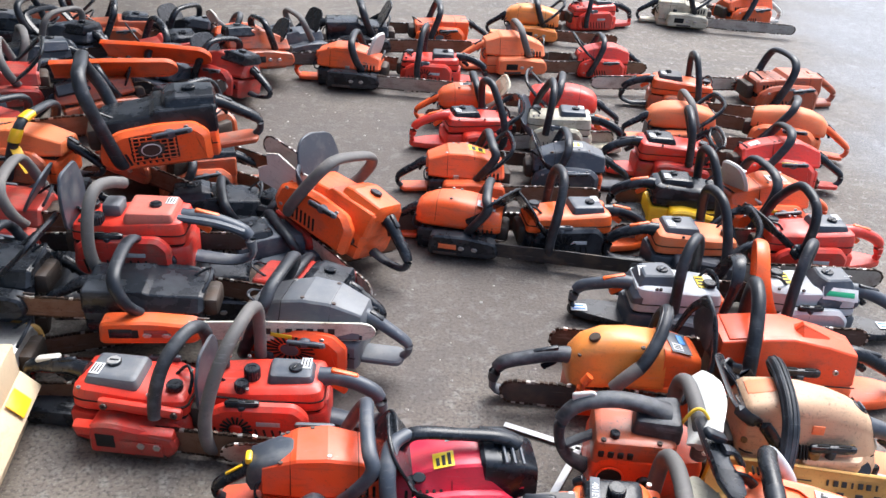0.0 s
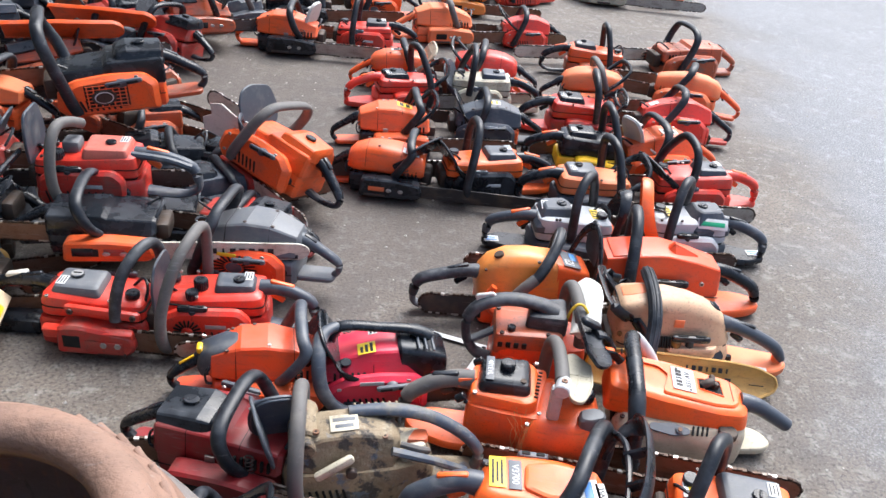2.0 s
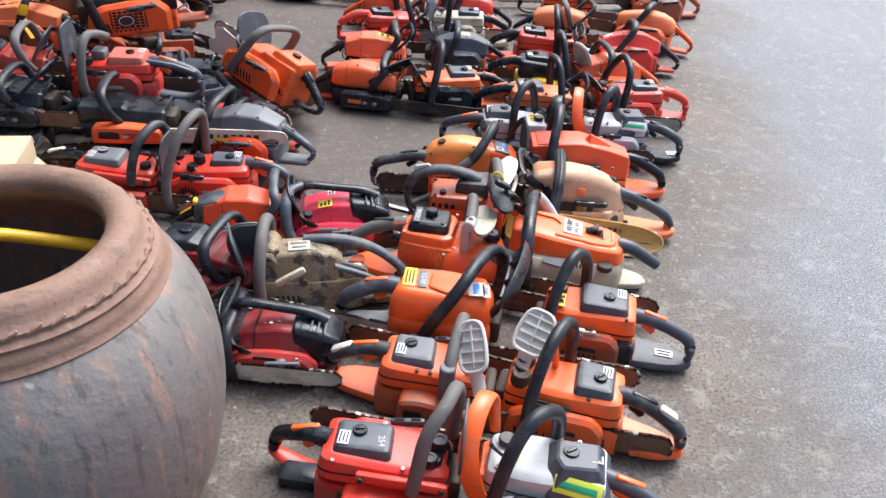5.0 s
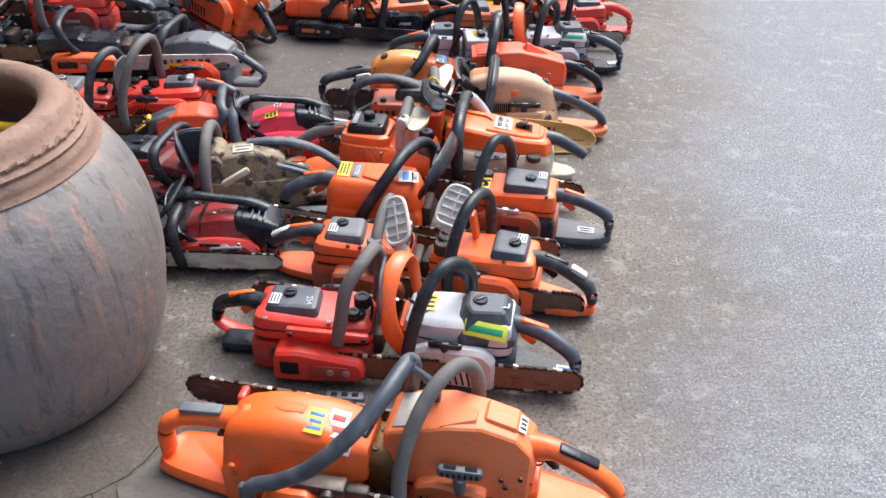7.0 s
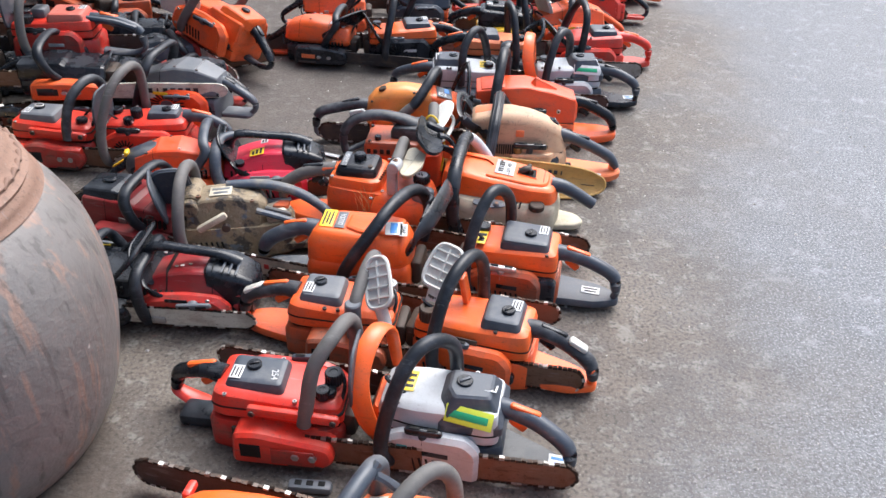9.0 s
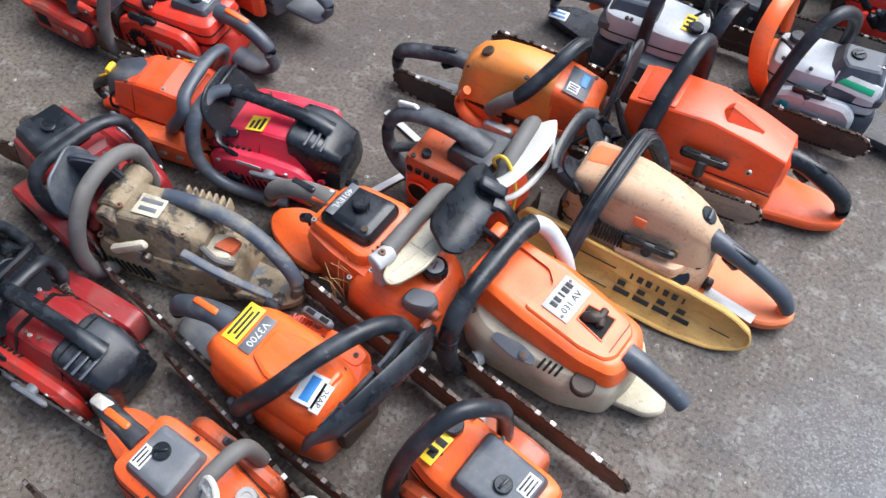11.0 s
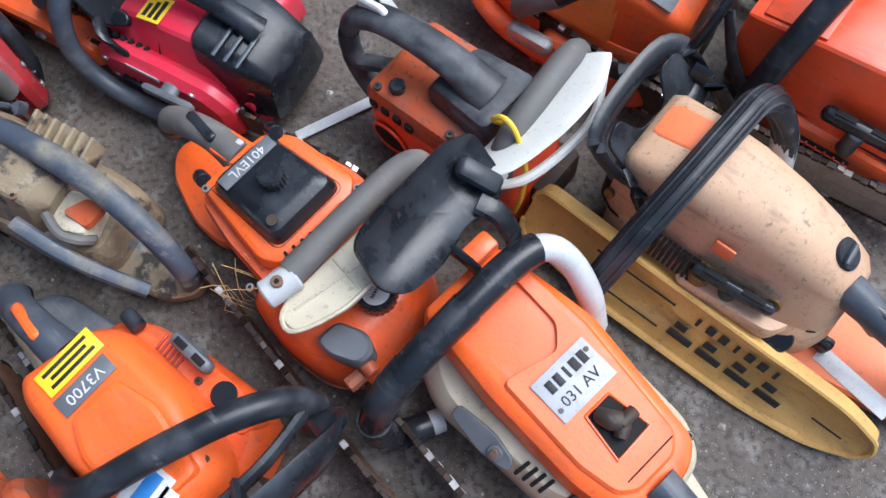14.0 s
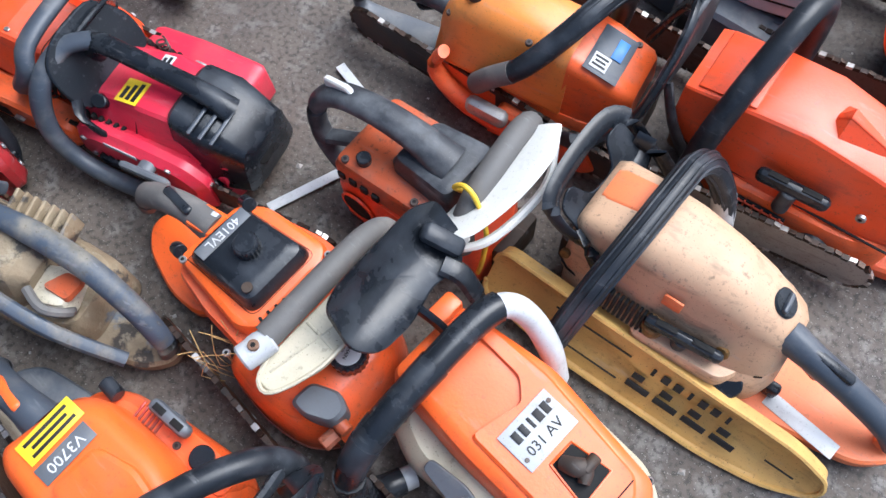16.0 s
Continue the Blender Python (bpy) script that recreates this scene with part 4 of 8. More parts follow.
    bolts(s, ((0.115, 0.08, 0.101), (-0.115, 0.05, 0.1), (-0.112, -0.05, 0.1)), 0.005, "dark_steel")
    # front handle: black taped on the left and over the top, pale and bare on the right
    hp = [(0.075, 0.11, 0.03), (0.09, 0.15, 0.045), (0.1, 0.165, 0.09), (0.104, 0.158, 0.148), (0.107, 0.12, 0.188), (0.109, 0.05, 0.2), (0.11, -0.03, 0.2), (0.102, -0.064, 0.19), (0.08, -0.078, 0.165), (0.05, -0.078, 0.125), (0.03, -0.074, 0.07)]
    h = part("front_handle", G().hoop(hp, 0.0135, 14, 5), "grey_white", s, "tube handle wound with black tape")
    wound(h, hp, 0.0152, 0.04, 0.655, 13, "black")
    part("throttle_grip", G().tube([(-0.118, 0.008, 0.125), (-0.15, 0.008, 0.122), (-0.19, 0.004, 0.1), (-0.225, 0.002, 0.08)], [0.02, 0.017, 0.015, 0.014], [0.02, 0.017, 0.016, 0.014], 12, 4), "slate", s)
    part("hand_plate", shell([(-0.11, 0.045), (-0.19, 0.026), (-0.21, 0.0), (-0.19, -0.03), (-0.11, -0.05)], [(0.003, 0.012), (0, 0.015), (0, 0.024), (0.003, 0.027)], 0.02), "ivory", s)
    # dished guard leaning forwards on two arms
    out = rounded([(0.0, 0.062), (-0.004, 0.02), (0.004, -0.03), (-0.006, -0.062), (0.02, -0.094), (0.062, -0.094), (0.078, -0.06), (0.08, 0.05), (0.072, 0.072), (0.02, 0.078)], 0.012, 4)
    dish = lambda p, up: (p[0], p[1], up + 11.0 * (p[0] - 0.03) ** 2 + 0.5 * (p[1] + 0.01) ** 2)
    g = G()
    c = Vector((0.036, -0.01))
    ring = lambda f, up: [dish(c + (Vector(p) - c) * f, up) for p in out]
    g.rings([ring(0.02, -0.004), ring(0.35, -0.004), ring(0.7, -0.004), ring(1, -0.0045), ring(1.012, -0.001), ring(1.0, 0.003), ring(0.97, 0.0015), ring(0.7, 0.0), ring(0.35, 0.0), ring(0.02, 0.0)])
    gd = part("hand_guard", g, "black", s, "dished black plastic guard", angle=28)
    part("arm", G().tube([(0.012, -0.05, 0.012), (-0.01, -0.056, 0.016), (-0.04, -0.058, 0.004)], 0.012, 0.006, 8, 3), "black", gd)
    part("arm", G().tube([(0.0, 0.0, 0.004), (-0.022, -0.002, 0.01), (-0.045, -0.004, 0.006)], 0.005, 0.009, 8, 3), "black", gd)
    part("knuckle", G().box((0.03, -0.066, 0.018), (0.05, 0.022, 0.016), 0.006, (0, 0, 20)), "black", gd)
    laid(gd, (0.168, 0.0, 0.183), (8, -30, 3))
    return s


def orange_black_lid_saw():
    s = standing("orange chainsaw with black square filter lid and white hand guard", 0.378, 0.975, -13)
    body = [(-0.066, -0.072), (-0.07, 0.03), (-0.05, 0.052), (0.03, 0.078), (0.085, 0.08), (0.09, -0.078), (0.0, -0.08)]
    part("crankcase", shell(body, [(0.006, 0.0), (0, 0.008), (0, 0.1), (0.004, 0.118)], 0.012), "orange", s)
    part("top_cover", shell([(-0.062, -0.062), (-0.066, 0.028), (-0.04, 0.052), (0.045, 0.068), (0.064, 0.05), (0.07, -0.05), (0.05, -0.066)], [(0.0, 0.1), (0.0, 0.132), (0.003, 0.139), (0.008, 0.142)], 0.01), "orange_clean", s, angle=30)
    lid = part("filter_cover", shell([(-0.048, -0.053), (-0.052, 0.03), (0.046, 0.05), (0.054, -0.043)], [(0.001, 0.134), (0, 0.14), (0.001, 0.152), (0.006, 0.162), (0.014, 0.1665), (0.02, 0.1675)], 0.014, 5), "black", s, "glossy black square lid", angle=30)
    part("lid_edge", G().hoop([(p[0] * 1.02, p[1] * 1.02, 0.1405) for p in rounded([(-0.048, -0.053), (-0.052, 0.03), (0.046, 0.05), (0.054, -0.043), (-0.048, -0.053)], 0.01, 4)], 0.0018, 6, 1), "void", s)
    badge = part("badge", G().box((0, 0, 0), (0.016, 0.07, 0.001), 0.0003), "grey", lid)
    lettering("401EVL", 0.0148, (0, 0, 0.0008), (0, 0, -90), badge, "label_white")
    laid(badge, (-0.031, -0.009, 0.1686), (0, -2, 5))
    spool(lid, (0.002, 0.0, 0.174), "black", 0.015, 0.016)
    part("knob_face", G().cyl((0.002, 0.0, 0.1825), 0.0115, 0.002, n=24), "black", lid)
    part("lid_hole", G().cyl((0.036, -0.029, 0.1668), 0.0062, 0.002, n=18), "muffler", lid)
    louvres(s, (0.064, -0.04, 0.142), (0.068, 0.035, 0.142), 8, (0.008, 0.0034, 0.003))
    # hand plate, throttle grip and stop switch
    part("hand_plate", shell([(-0.185, -0.035), (-0.182, -0.058), (-0.155, -0.08), (-0.09, -0.095), (-0.038, -0.088), (-0.03, -0.05), (-0.05, 0.01), (-0.15, 0.0)], [(0.003, 0.016), (0, 0.019), (0, 0.03), (0.003, 0.034)], 0.018, 5), "orange_clean", s)
    grip_behind(s, [(-0.06, -0.008, 0.13), (-0.1, -0.014, 0.13), (-0.14, -0.024, 0.118), (-0.18, -0.036, 0.092), (-0.192, -0.042, 0.055)], "grey_rubber", 0.0165)
    part("switch_plate", shell([(-0.09, -0.03), (-0.092, 0.004), (-0.056, 0.012), (-0.052, -0.022)], [(0, 0.125), (0, 0.148, 0.1), (0.002, 0.151, 0.1)], 0.005), "orange_clean", s)
    sw = part("switch", shell([(-0.083, -0.022), (-0.085, 0.0), (-0.064, 0.006), (-0.06, -0.016)], [(0, 0.143), (0, 0.1455)], 0.002), "black", s)
    part("switch_slider", G().box((-0.066, -0.006, 0.147), (0.008, 0.02, 0.004), 0.001, (0, 0, 14)), "silver", sw)
    part("stop_print", G().box((-0.076, -0.008, 0.1465), (0.004, 0.014, 0.0012), 0.0003, (0, 0, 14)), "label_white", sw)
    for p in ((-0.078, -0.054, 0.12), (-0.056, 0.036, 0.142)):
        part("choke_knob", G().cyl(p, 0.0085, 0.02, "x", 16, turn=(0, -40, 0)).cyl((p[0] + 0.014, p[1], p[2] - 0.008), 0.005, 0.014, "x", 10), "black", s)
    # oil tank in front, with cap and bracket
    part("front_tank", shell([(0.04, -0.104), (0.12, -0.108), (0.178, -0.094), (0.208, -0.055), (0.198, 0.045), (0.15, 0.075), (0.06, 0.078), (0.048, -0.02)], [(0.012, 0.0), (0.002, 0.01), (0.0, 0.04), (0.004, 0.08), (0.016, 0.112), (0.034, 0.122)], 0.03, 6), "orange", s, "scuffed orange oil tank", angle=60)
    part("tank_seam", shell([(0.04, -0.104), (0.12, -0.108), (0.178, -0.094), (0.208, -0.055), (0.198, 0.045), (0.15, 0.075), (0.06, 0.078), (0.048, -0.02)], [(-0.0012, 0.03), (-0.0014, 0.034)], 0.03, 6), "orange_dirty", s)
    cap = spool(s, (0.157, 0.002, 0.136), "black", 0.021, 0.018)
    face = part("cap_face", G().cyl((0.157, 0.002, 0.146), 0.0145, 0.002, n=24), "label_white", cap)
    lettering("CHAIN", 0.0055, (0.157, 0.002, 0.1474), (0, 0, -70), face), lettering("OIL", 0.0055, (0.151, 0.0, 0.1474), (0, 0, -70), face)
    part("bracket", shell([(0.15, -0.075), (0.15, -0.045), (0.18, -0.03), (0.2, -0.038), (0.2, -0.058), (0.17, -0.075)], [(0, 0.1), (0, 0.132), (0.004, 0.137)], 0.008), "grey", s)
    part("bar_stud", G().cyl((0.196, -0.052, 0.112), 0.008, 0.03, "x", 12).cyl((0.2, -0.07, 0.1), 0.009, 0.02, "y", 8), "orange_dirty", s)
    # bare front tube with its alloy socket, and the yellowed guard under it
    tube = [(0.106, -0.05, 0.199), (0.102, 0.0, 0.2), (0.094, 0.06, 0.193), (0.085, 0.105, 0.172), (0.08, 0.128, 0.13), (0.075, 0.112, 0.06), (0.07, 0.08, 0.03)]
    part("front_handle", G().hoop(tube, 0.0142, 14, 5), "grey_rubber", s, "worn grey rubber front tube")
    clamp = part("handle_clamp", G().cyl((0.108, -0.064, 0.198), 0.0145, 0.036, "y", 22, turn=(0, 0, -6)).box((0.1, -0.062, 0.155), (0.024, 0.022, 0.08), 0.006), "silver", s, "bright alloy socket")
    bolts(clamp, ((0.109, -0.064, 0.2125),), 0.006, "rust")
    gd = part("hand_guard", shell([(0.128, -0.085), (0.15, -0.083), (0.165, -0.03), (0.16, 0.03), (0.125, 0.06), (0.11, 0.05), (0.114, -0.02), (0.118, -0.06)], [(0.002, 0.178), (0, 0.18), (0, 0.186), (0.002, 0.188)], 0.012), "ivory", s, "yellowed white plastic guard")
    part("rib", G().box((0.137, -0.02, 0.188), (0.003, 0.1, 0.003), 0.001, (0, 0, -6)), "ivory", gd)
    part("rib", G().box((0.138, -0.01, 0.188), (0.04, 0.003, 0.003), 0.001), "ivory", gd)
    part("rim", G().hoop([(0.118, -0.06, 0.188), (0.13, -0.083, 0.188), (0.149, -0.081, 0.188), (0.163, -0.03, 0.188), (0.158, 0.028, 0.188)], 0.0025, 6, 4), "ivory", gd)
    bolts(s, ((0.058, 0.06, 0.143), (-0.052, -0.058, 0.142), (0.075, -0.06, 0.12), (0.055, -0.09, 0.115)), 0.0045)
    add_bar(s, 0.46, "rust", y=-0.064, z=0.05, h=0.055, x0=0.12)
    return s


def peach_saw():
    s = standing("sun-bleached peach chainsaw with a ribbed black hoop handle", 0.8, 1.22, 176)
    part("crankcase", shell([(0.134, -0.068), (0.134, 0.062), (0.075, 0.084), (-0.02, 0.084), (-0.1, 0.074), (-0.128, 0.046), (-0.128, -0.05), (-0.1, -0.07)], [(0.01, 0.0), (0.002, 0.008), (0, 0.04), (0, 0.075), (0.008, 0.098), (0.018, 0.112)], 0.018), "peach", s)
    dome = [(0.14, 0.046, 0.034, 0.085, 0.15, 0.01, -0.003), (0.136, 0.06, 0.046, 0.072, 0.176, 0.012, -0.003), (0.125, 0.064, 0.05, 0.07, 0.184, 0.015, -0.002), (0.08, 0.068, 0.051, 0.07, 0.195, 0.024), (0.03, 0.071, 0.05, 0.07, 0.2, 0.034), (-0.02, 0.071, 0.046, 0.07, 0.195, 0.038), (-0.06, 0.068, 0.042, 0.072, 0.182, 0.036), (-0.09, 0.061, 0.036, 0.075, 0.166, 0.03), (-0.112, 0.05, 0.026, 0.083, 0.145, 0.022), (-0.122, 0.034, 0.014, 0.095, 0.125, 0.012)]
    top = part("top_cover", G().loft(dome, 6), "peach", s, "bleached peach dome with faded patches", angle=50)
    part("cover_seam", G().loft([(d[0] * 1.002, d[1] + 0.0012, d[1] + 0.0006, d[3] + 0.018, d[3] + 0.0205, 0.0008, d[6] if len(d) > 6 else 0) for d in dome[1:-1]]), "void", top)
    part("worn_patch", G().loft([(0.129, 0.02, 0.02, 0.15, 0.1835, 0.006, -0.012), (0.122, 0.023, 0.023, 0.15, 0.1862, 0.006, -0.012), (0.084, 0.022, 0.022, 0.15, 0.1952, 0.006, -0.012), (0.078, 0.019, 0.019, 0.15, 0.1957, 0.006, -0.012)]), "faded", top)
    part("worn_patch", G().box((0.006, 0.0557, 0.152), (0.022, 0.003, 0.018), 0.001, (10, 0, 0)), "faded", top)
    ck = part("choke_cap", G().cyl((-0.084, -0.006, 0.163), 0.0165, 0.012, n=24, turn=(8, -32, 0)), "black", top)
    part("cap_grip", G().box((-0.088, -0.006, 0.1695), (0.006, 0.026, 0.006), 0.002, (8, -32, 0)), "slate", ck)
    for p, r in (((0.128, 0.048, 0.152), 0.009), ((-0.063, 0.058, 0.118), 0.0085), ((0.133, 0.058, 0.115), 0.006), ((-0.1, 0.036, 0.11), 0.006)):
        part("screw_well", G().cyl(p, r, 0.006, "y", 16, turn=(25, 0, 0)), "brass_muffler", top)
    louvres(s, (0.07, 0.0755, 0.1135), (0.012, 0.0745, 0.1135), 11, (0.0036, 0.01, 0.026), (28, 0, 0))
    part("starter_plate", shell([(0.03, 0.06), (0.03, 0.09), (-0.08, 0.082), (-0.095, 0.05)], [(0, 0.07), (0, 0.1), (0.004, 0.105)], 0.012), "peach", s)
    pull_bar(s, (0.022, 0.076, 0.126), (-0.068, 0.066, 0.122), "black", 0.017)
    part("pull_stem", G().cyl((0.01, 0.072, 0.11), 0.013, 0.022, n=18), "brass_muffler", s)
    part("side_cap", G().cyl((-0.088, 0.07, 0.084), 0.016, 0.01, n=22, turn=(-35, 0, 0)), "black", s)
    part("side_cap", G().cyl((-0.03, 0.084, 0.07), 0.012, 0.008, "y", 20), "void", s)
    hp = [(0.098, 0.105, 0.025), (0.096, 0.138, 0.05), (0.09, 0.146, 0.09), (0.084, 0.132, 0.138), (0.077, 0.096, 0.186), (0.071, 0.04, 0.206), (0.067, -0.03, 0.21), (0.064, -0.07, 0.202), (0.052, -0.096, 0.176), (0.024, -0.099, 0.128), (0.008, -0.09, 0.07)]
    h = part("front_handle", G().hoop(hp, 0.0135, 16, 5), "rubber", s, "ribbed black rubber hoop")
    pts = spline(hp, 4)
    for q in range(9):
        line = []
        for i, p in enumerate(pts[3:-4]):
            d = (pts[i + 4] - pts[i + 2]).normalized()
            a = d.cross(Vector((1, 0, 0))).normalized()
            line.append(tuple(p + (a * math.cos(2 * math.pi * q / 9) + Vector((1, 0, 0)) * math.sin(2 * math.pi * q / 9)) * 0.0132))
        part("grip_rib", G().hoop(line, 0.0022, 5, 1), "rubber", h)
    part("handle_foot", G().hoop([(0.026, -0.1, 0.13), (0.016, -0.095, 0.1), (0.006, -0.088, 0.06)], 0.0145, 12, 3), "silver", h)
    # open guard in front of the hoop
    gd = part("hand_guard", G().tube([(0, 0.06, 0.0), (0.004, 0.066, 0.035), (0.004, 0.056, 0.064), (0.004, 0.0, 0.074), (0.004, -0.06, 0.07), (0.0, -0.08, 0.045), (0, -0.076, 0.01), (0, -0.04, 0.0), (0, 0.02, -0.004), (0, 0.06, 0.0)], 0.004, 0.012, 8, 4, (0, 0, 1)), "black", s, "open black plastic guard")
    part("guard_web", G().prism(rounded([(0.055, 0.0), (0.056, 0.05), (0.03, 0.06), (0.016, 0.03), (-0.024, 0.026), (-0.04, 0.06), (-0.07, 0.058), (-0.074, 0.006), (-0.02, -0.004)], 0.01), -0.001, 0.003, 0.001, "x"), "black", gd)
    part("arm", G().tube([(0, -0.07, 0.03), (-0.014, -0.076, 0.0), (-0.01, -0.074, -0.05)], 0.005, 0.013, 8, 3), "black", gd)
    part("arm", G().tube([(0, 0.055, 0.015), (-0.01, 0.066, -0.01), (-0.004, 0.074, -0.06)], 0.005, 0.012, 8, 3), "black", gd)
    laid(gd, (0.118, -0.008, 0.152), (0, 46, 0))
    grip_behind(s, [(-0.105, 0.006, 0.132), (-0.14, 0.01, 0.126), (-0.19, 0.01, 0.106), (-0.245, 0.01, 0.076), (-0.268, 0.01, 0.045)], "slate", 0.0155)
    hand = part("hand_plate", shell([(-0.1, 0.066), (-0.13, 0.068), (-0.25, 0.05), (-0.285, 0.02), (-0.275, -0.018), (-0.1, -0.05)], [(0.003, 0.016), (0, 0.02), (0, 0.034), (0.004, 0.038)], 0.02, 5), "faded", s)
    part("label", G().box((-0.18, 0.046, 0.0385), (0.09, 0.02, 0.001), 0.0003, (0, 0, -8)), "label_white", hand)
    part("stop_switch", G().box((-0.133, 0.034, 0.05), (0.018, 0.014, 0.024), 0.004), "black", s)
    part("hand_post", G().box((-0.26, 0.008, 0.045), (0.02, 0.024, 0.04), 0.008), "faded", s)
    part("muffler", G().box((0.142, -0.01, 0.06), (0.024, 0.09, 0.06), 0.008), "muffler", s)
    add_bar(s, 0.46, "black_bar", y=-0.095, z=0.05, h=0.056, x0=0.12)
    part("nose_wheel", G().cyl((0.556, -0.099, 0.05), 0.013, 0.002, "y", 12), "label_white", s)
    return s


def worn_top_handle_saw():
    s = standing("worn orange chainsaw with scuffed grey handle and white guard", 0.466, 1.18, -5)
    part("crankcase", shell([(-0.086, -0.068), (-0.086, 0.06), (0.09, 0.066), (0.126, 0.02), (0.118, -0.05), (0.03, -0.072)], [(0.008, 0.0), (0, 0.01), (0, 0.08), (0.004, 0.1)], 0.014), "orange_red", s)
    part("top_cover", shell([(-0.086, -0.066), (-0.084, 0.05), (0.05, 0.056), (0.075, 0.0), (0.06, -0.062)], [(0, 0.088), (0, 0.124), (0.004, 0.134), (0.012, 0.138)], 0.012), "orange_dirty", s, angle=30)
    louvres(s, (-0.072, -0.0655, 0.112), (-0.02, -0.0655, 0.112), 4, (0.0105, 0.006, 0.013))
    part("air_intake", G().cyl((-0.05, -0.071, 0.062), 0.022, 0.006, "y", 26), "void", s)
    part("intake_rim", G().hoop([(-0.05 + 0.024 * math.cos(a), -0.0725, 0.062 + 0.024 * math.sin(a)) for a in [0.3 * q for q in range(22)]], 0.0022, 6, 1), "orange_red", s)
    part("pull_cup", G().cyl((0.012, -0.075, 0.06), 0.013, 0.012, "y", 18), "black", s)
    part("rear_handle", G().tube([(0.045, 0.0, 0.165), (0.0, -0.002, 0.182), (-0.055, -0.006, 0.19), (-0.11, -0.01, 0.178), (-0.142, -0.018, 0.148), (-0.145, -0.026, 0.105), (-0.125, -0.03, 0.065), (-0.09, -0.03, 0.045)], [0.026, 0.02, 0.018, 0.017, 0.015, 0.013, 0.014, 0.018], [0.018, 0.014, 0.014, 0.014, 0.012, 0.01, 0.011, 0.014], 14, 5), "dusty_black", s, "scuffed grey-black grip with pale scratches")
    part("trigger_lock", G().prism(rounded([(-0.13, 0.178), (-0.085, 0.196), (-0.095, 0.205), (-0.132, 0.196)], 0.005), -0.012, -0.004, 0.002), "bone", s)
    part("brace", G().tube([(-0.13, -0.026, 0.09), (-0.1, -0.02, 0.105), (-0.07, -0.014, 0.12)], 0.012, 0.006, 8, 3), "dusty_black", s)
    part("grip_cover", shell([(-0.02, -0.034), (-0.008, 0.04), (0.075, 0.048), (0.07, -0.042)], [(0.0, 0.128), (0, 0.155, 0.05), (0.005, 0.166, 0.05), (0.012, 0.169, 0.05)], 0.012), "dusty_black", s, angle=32)
    part("cover_knob", G().cyl((-0.05, -0.045, 0.142), 0.009, 0.012, n=16), "black", s)
    tube = [(0.1, -0.055, 0.12), (0.098, -0.05, 0.16), (0.094, -0.02, 0.185), (0.09, 0.03, 0.192), (0.086, 0.075, 0.185), (0.082, 0.1, 0.15), (0.08, 0.09, 0.07)]
    part("front_handle", G().hoop(tube, 0.0145, 14, 5), "grey_rubber", s, "dust-grey rubber tube")
    gd = part("hand_guard", G().tube([(0.082, -0.08, 0.168), (0.1, -0.05, 0.178), (0.112, 0.0, 0.188), (0.114, 0.046, 0.19), (0.104, 0.092, 0.184)], [0.004, 0.006, 0.0065, 0.006, 0.004], [0.02, 0.033, 0.037, 0.035, 0.022], 16, 6, (1, 0, 0.75)), "bone", s, "smooth white plastic guard")
    part("lip", G().hoop([(0.098, -0.082, 0.152), (0.128, -0.05, 0.156), (0.142, 0.0, 0.164), (0.142, 0.046, 0.168), (0.12, 0.094, 0.17)], [0.004, 0.0055, 0.0055, 0.005, 0.004], 8, 5), "bone", gd)
    part("pivot", G().cyl((0.098, -0.062, 0.16), 0.016, 0.012, "y", 18), "bone", gd)
    part("cord", G().hoop([(0.07, -0.012, 0.15), (0.072, -0.03, 0.19), (0.085, -0.03, 0.208), (0.102, -0.032, 0.2), (0.122, -0.04, 0.16), (0.126, -0.05, 0.11), (0.12, -0.052, 0.06)], 0.003, 8, 6), "wire", s, "yellow cord tied round the guard")
    part("muffler", G().box((0.125, 0.01, 0.05), (0.03, 0.07, 0.06), 0.008), "muffler", s)
    bolts(s, ((-0.075, 0.03, 0.139), (0.03, -0.052, 0.138), (-0.07, -0.056, 0.137)), 0.005, "dark_steel")
    return s


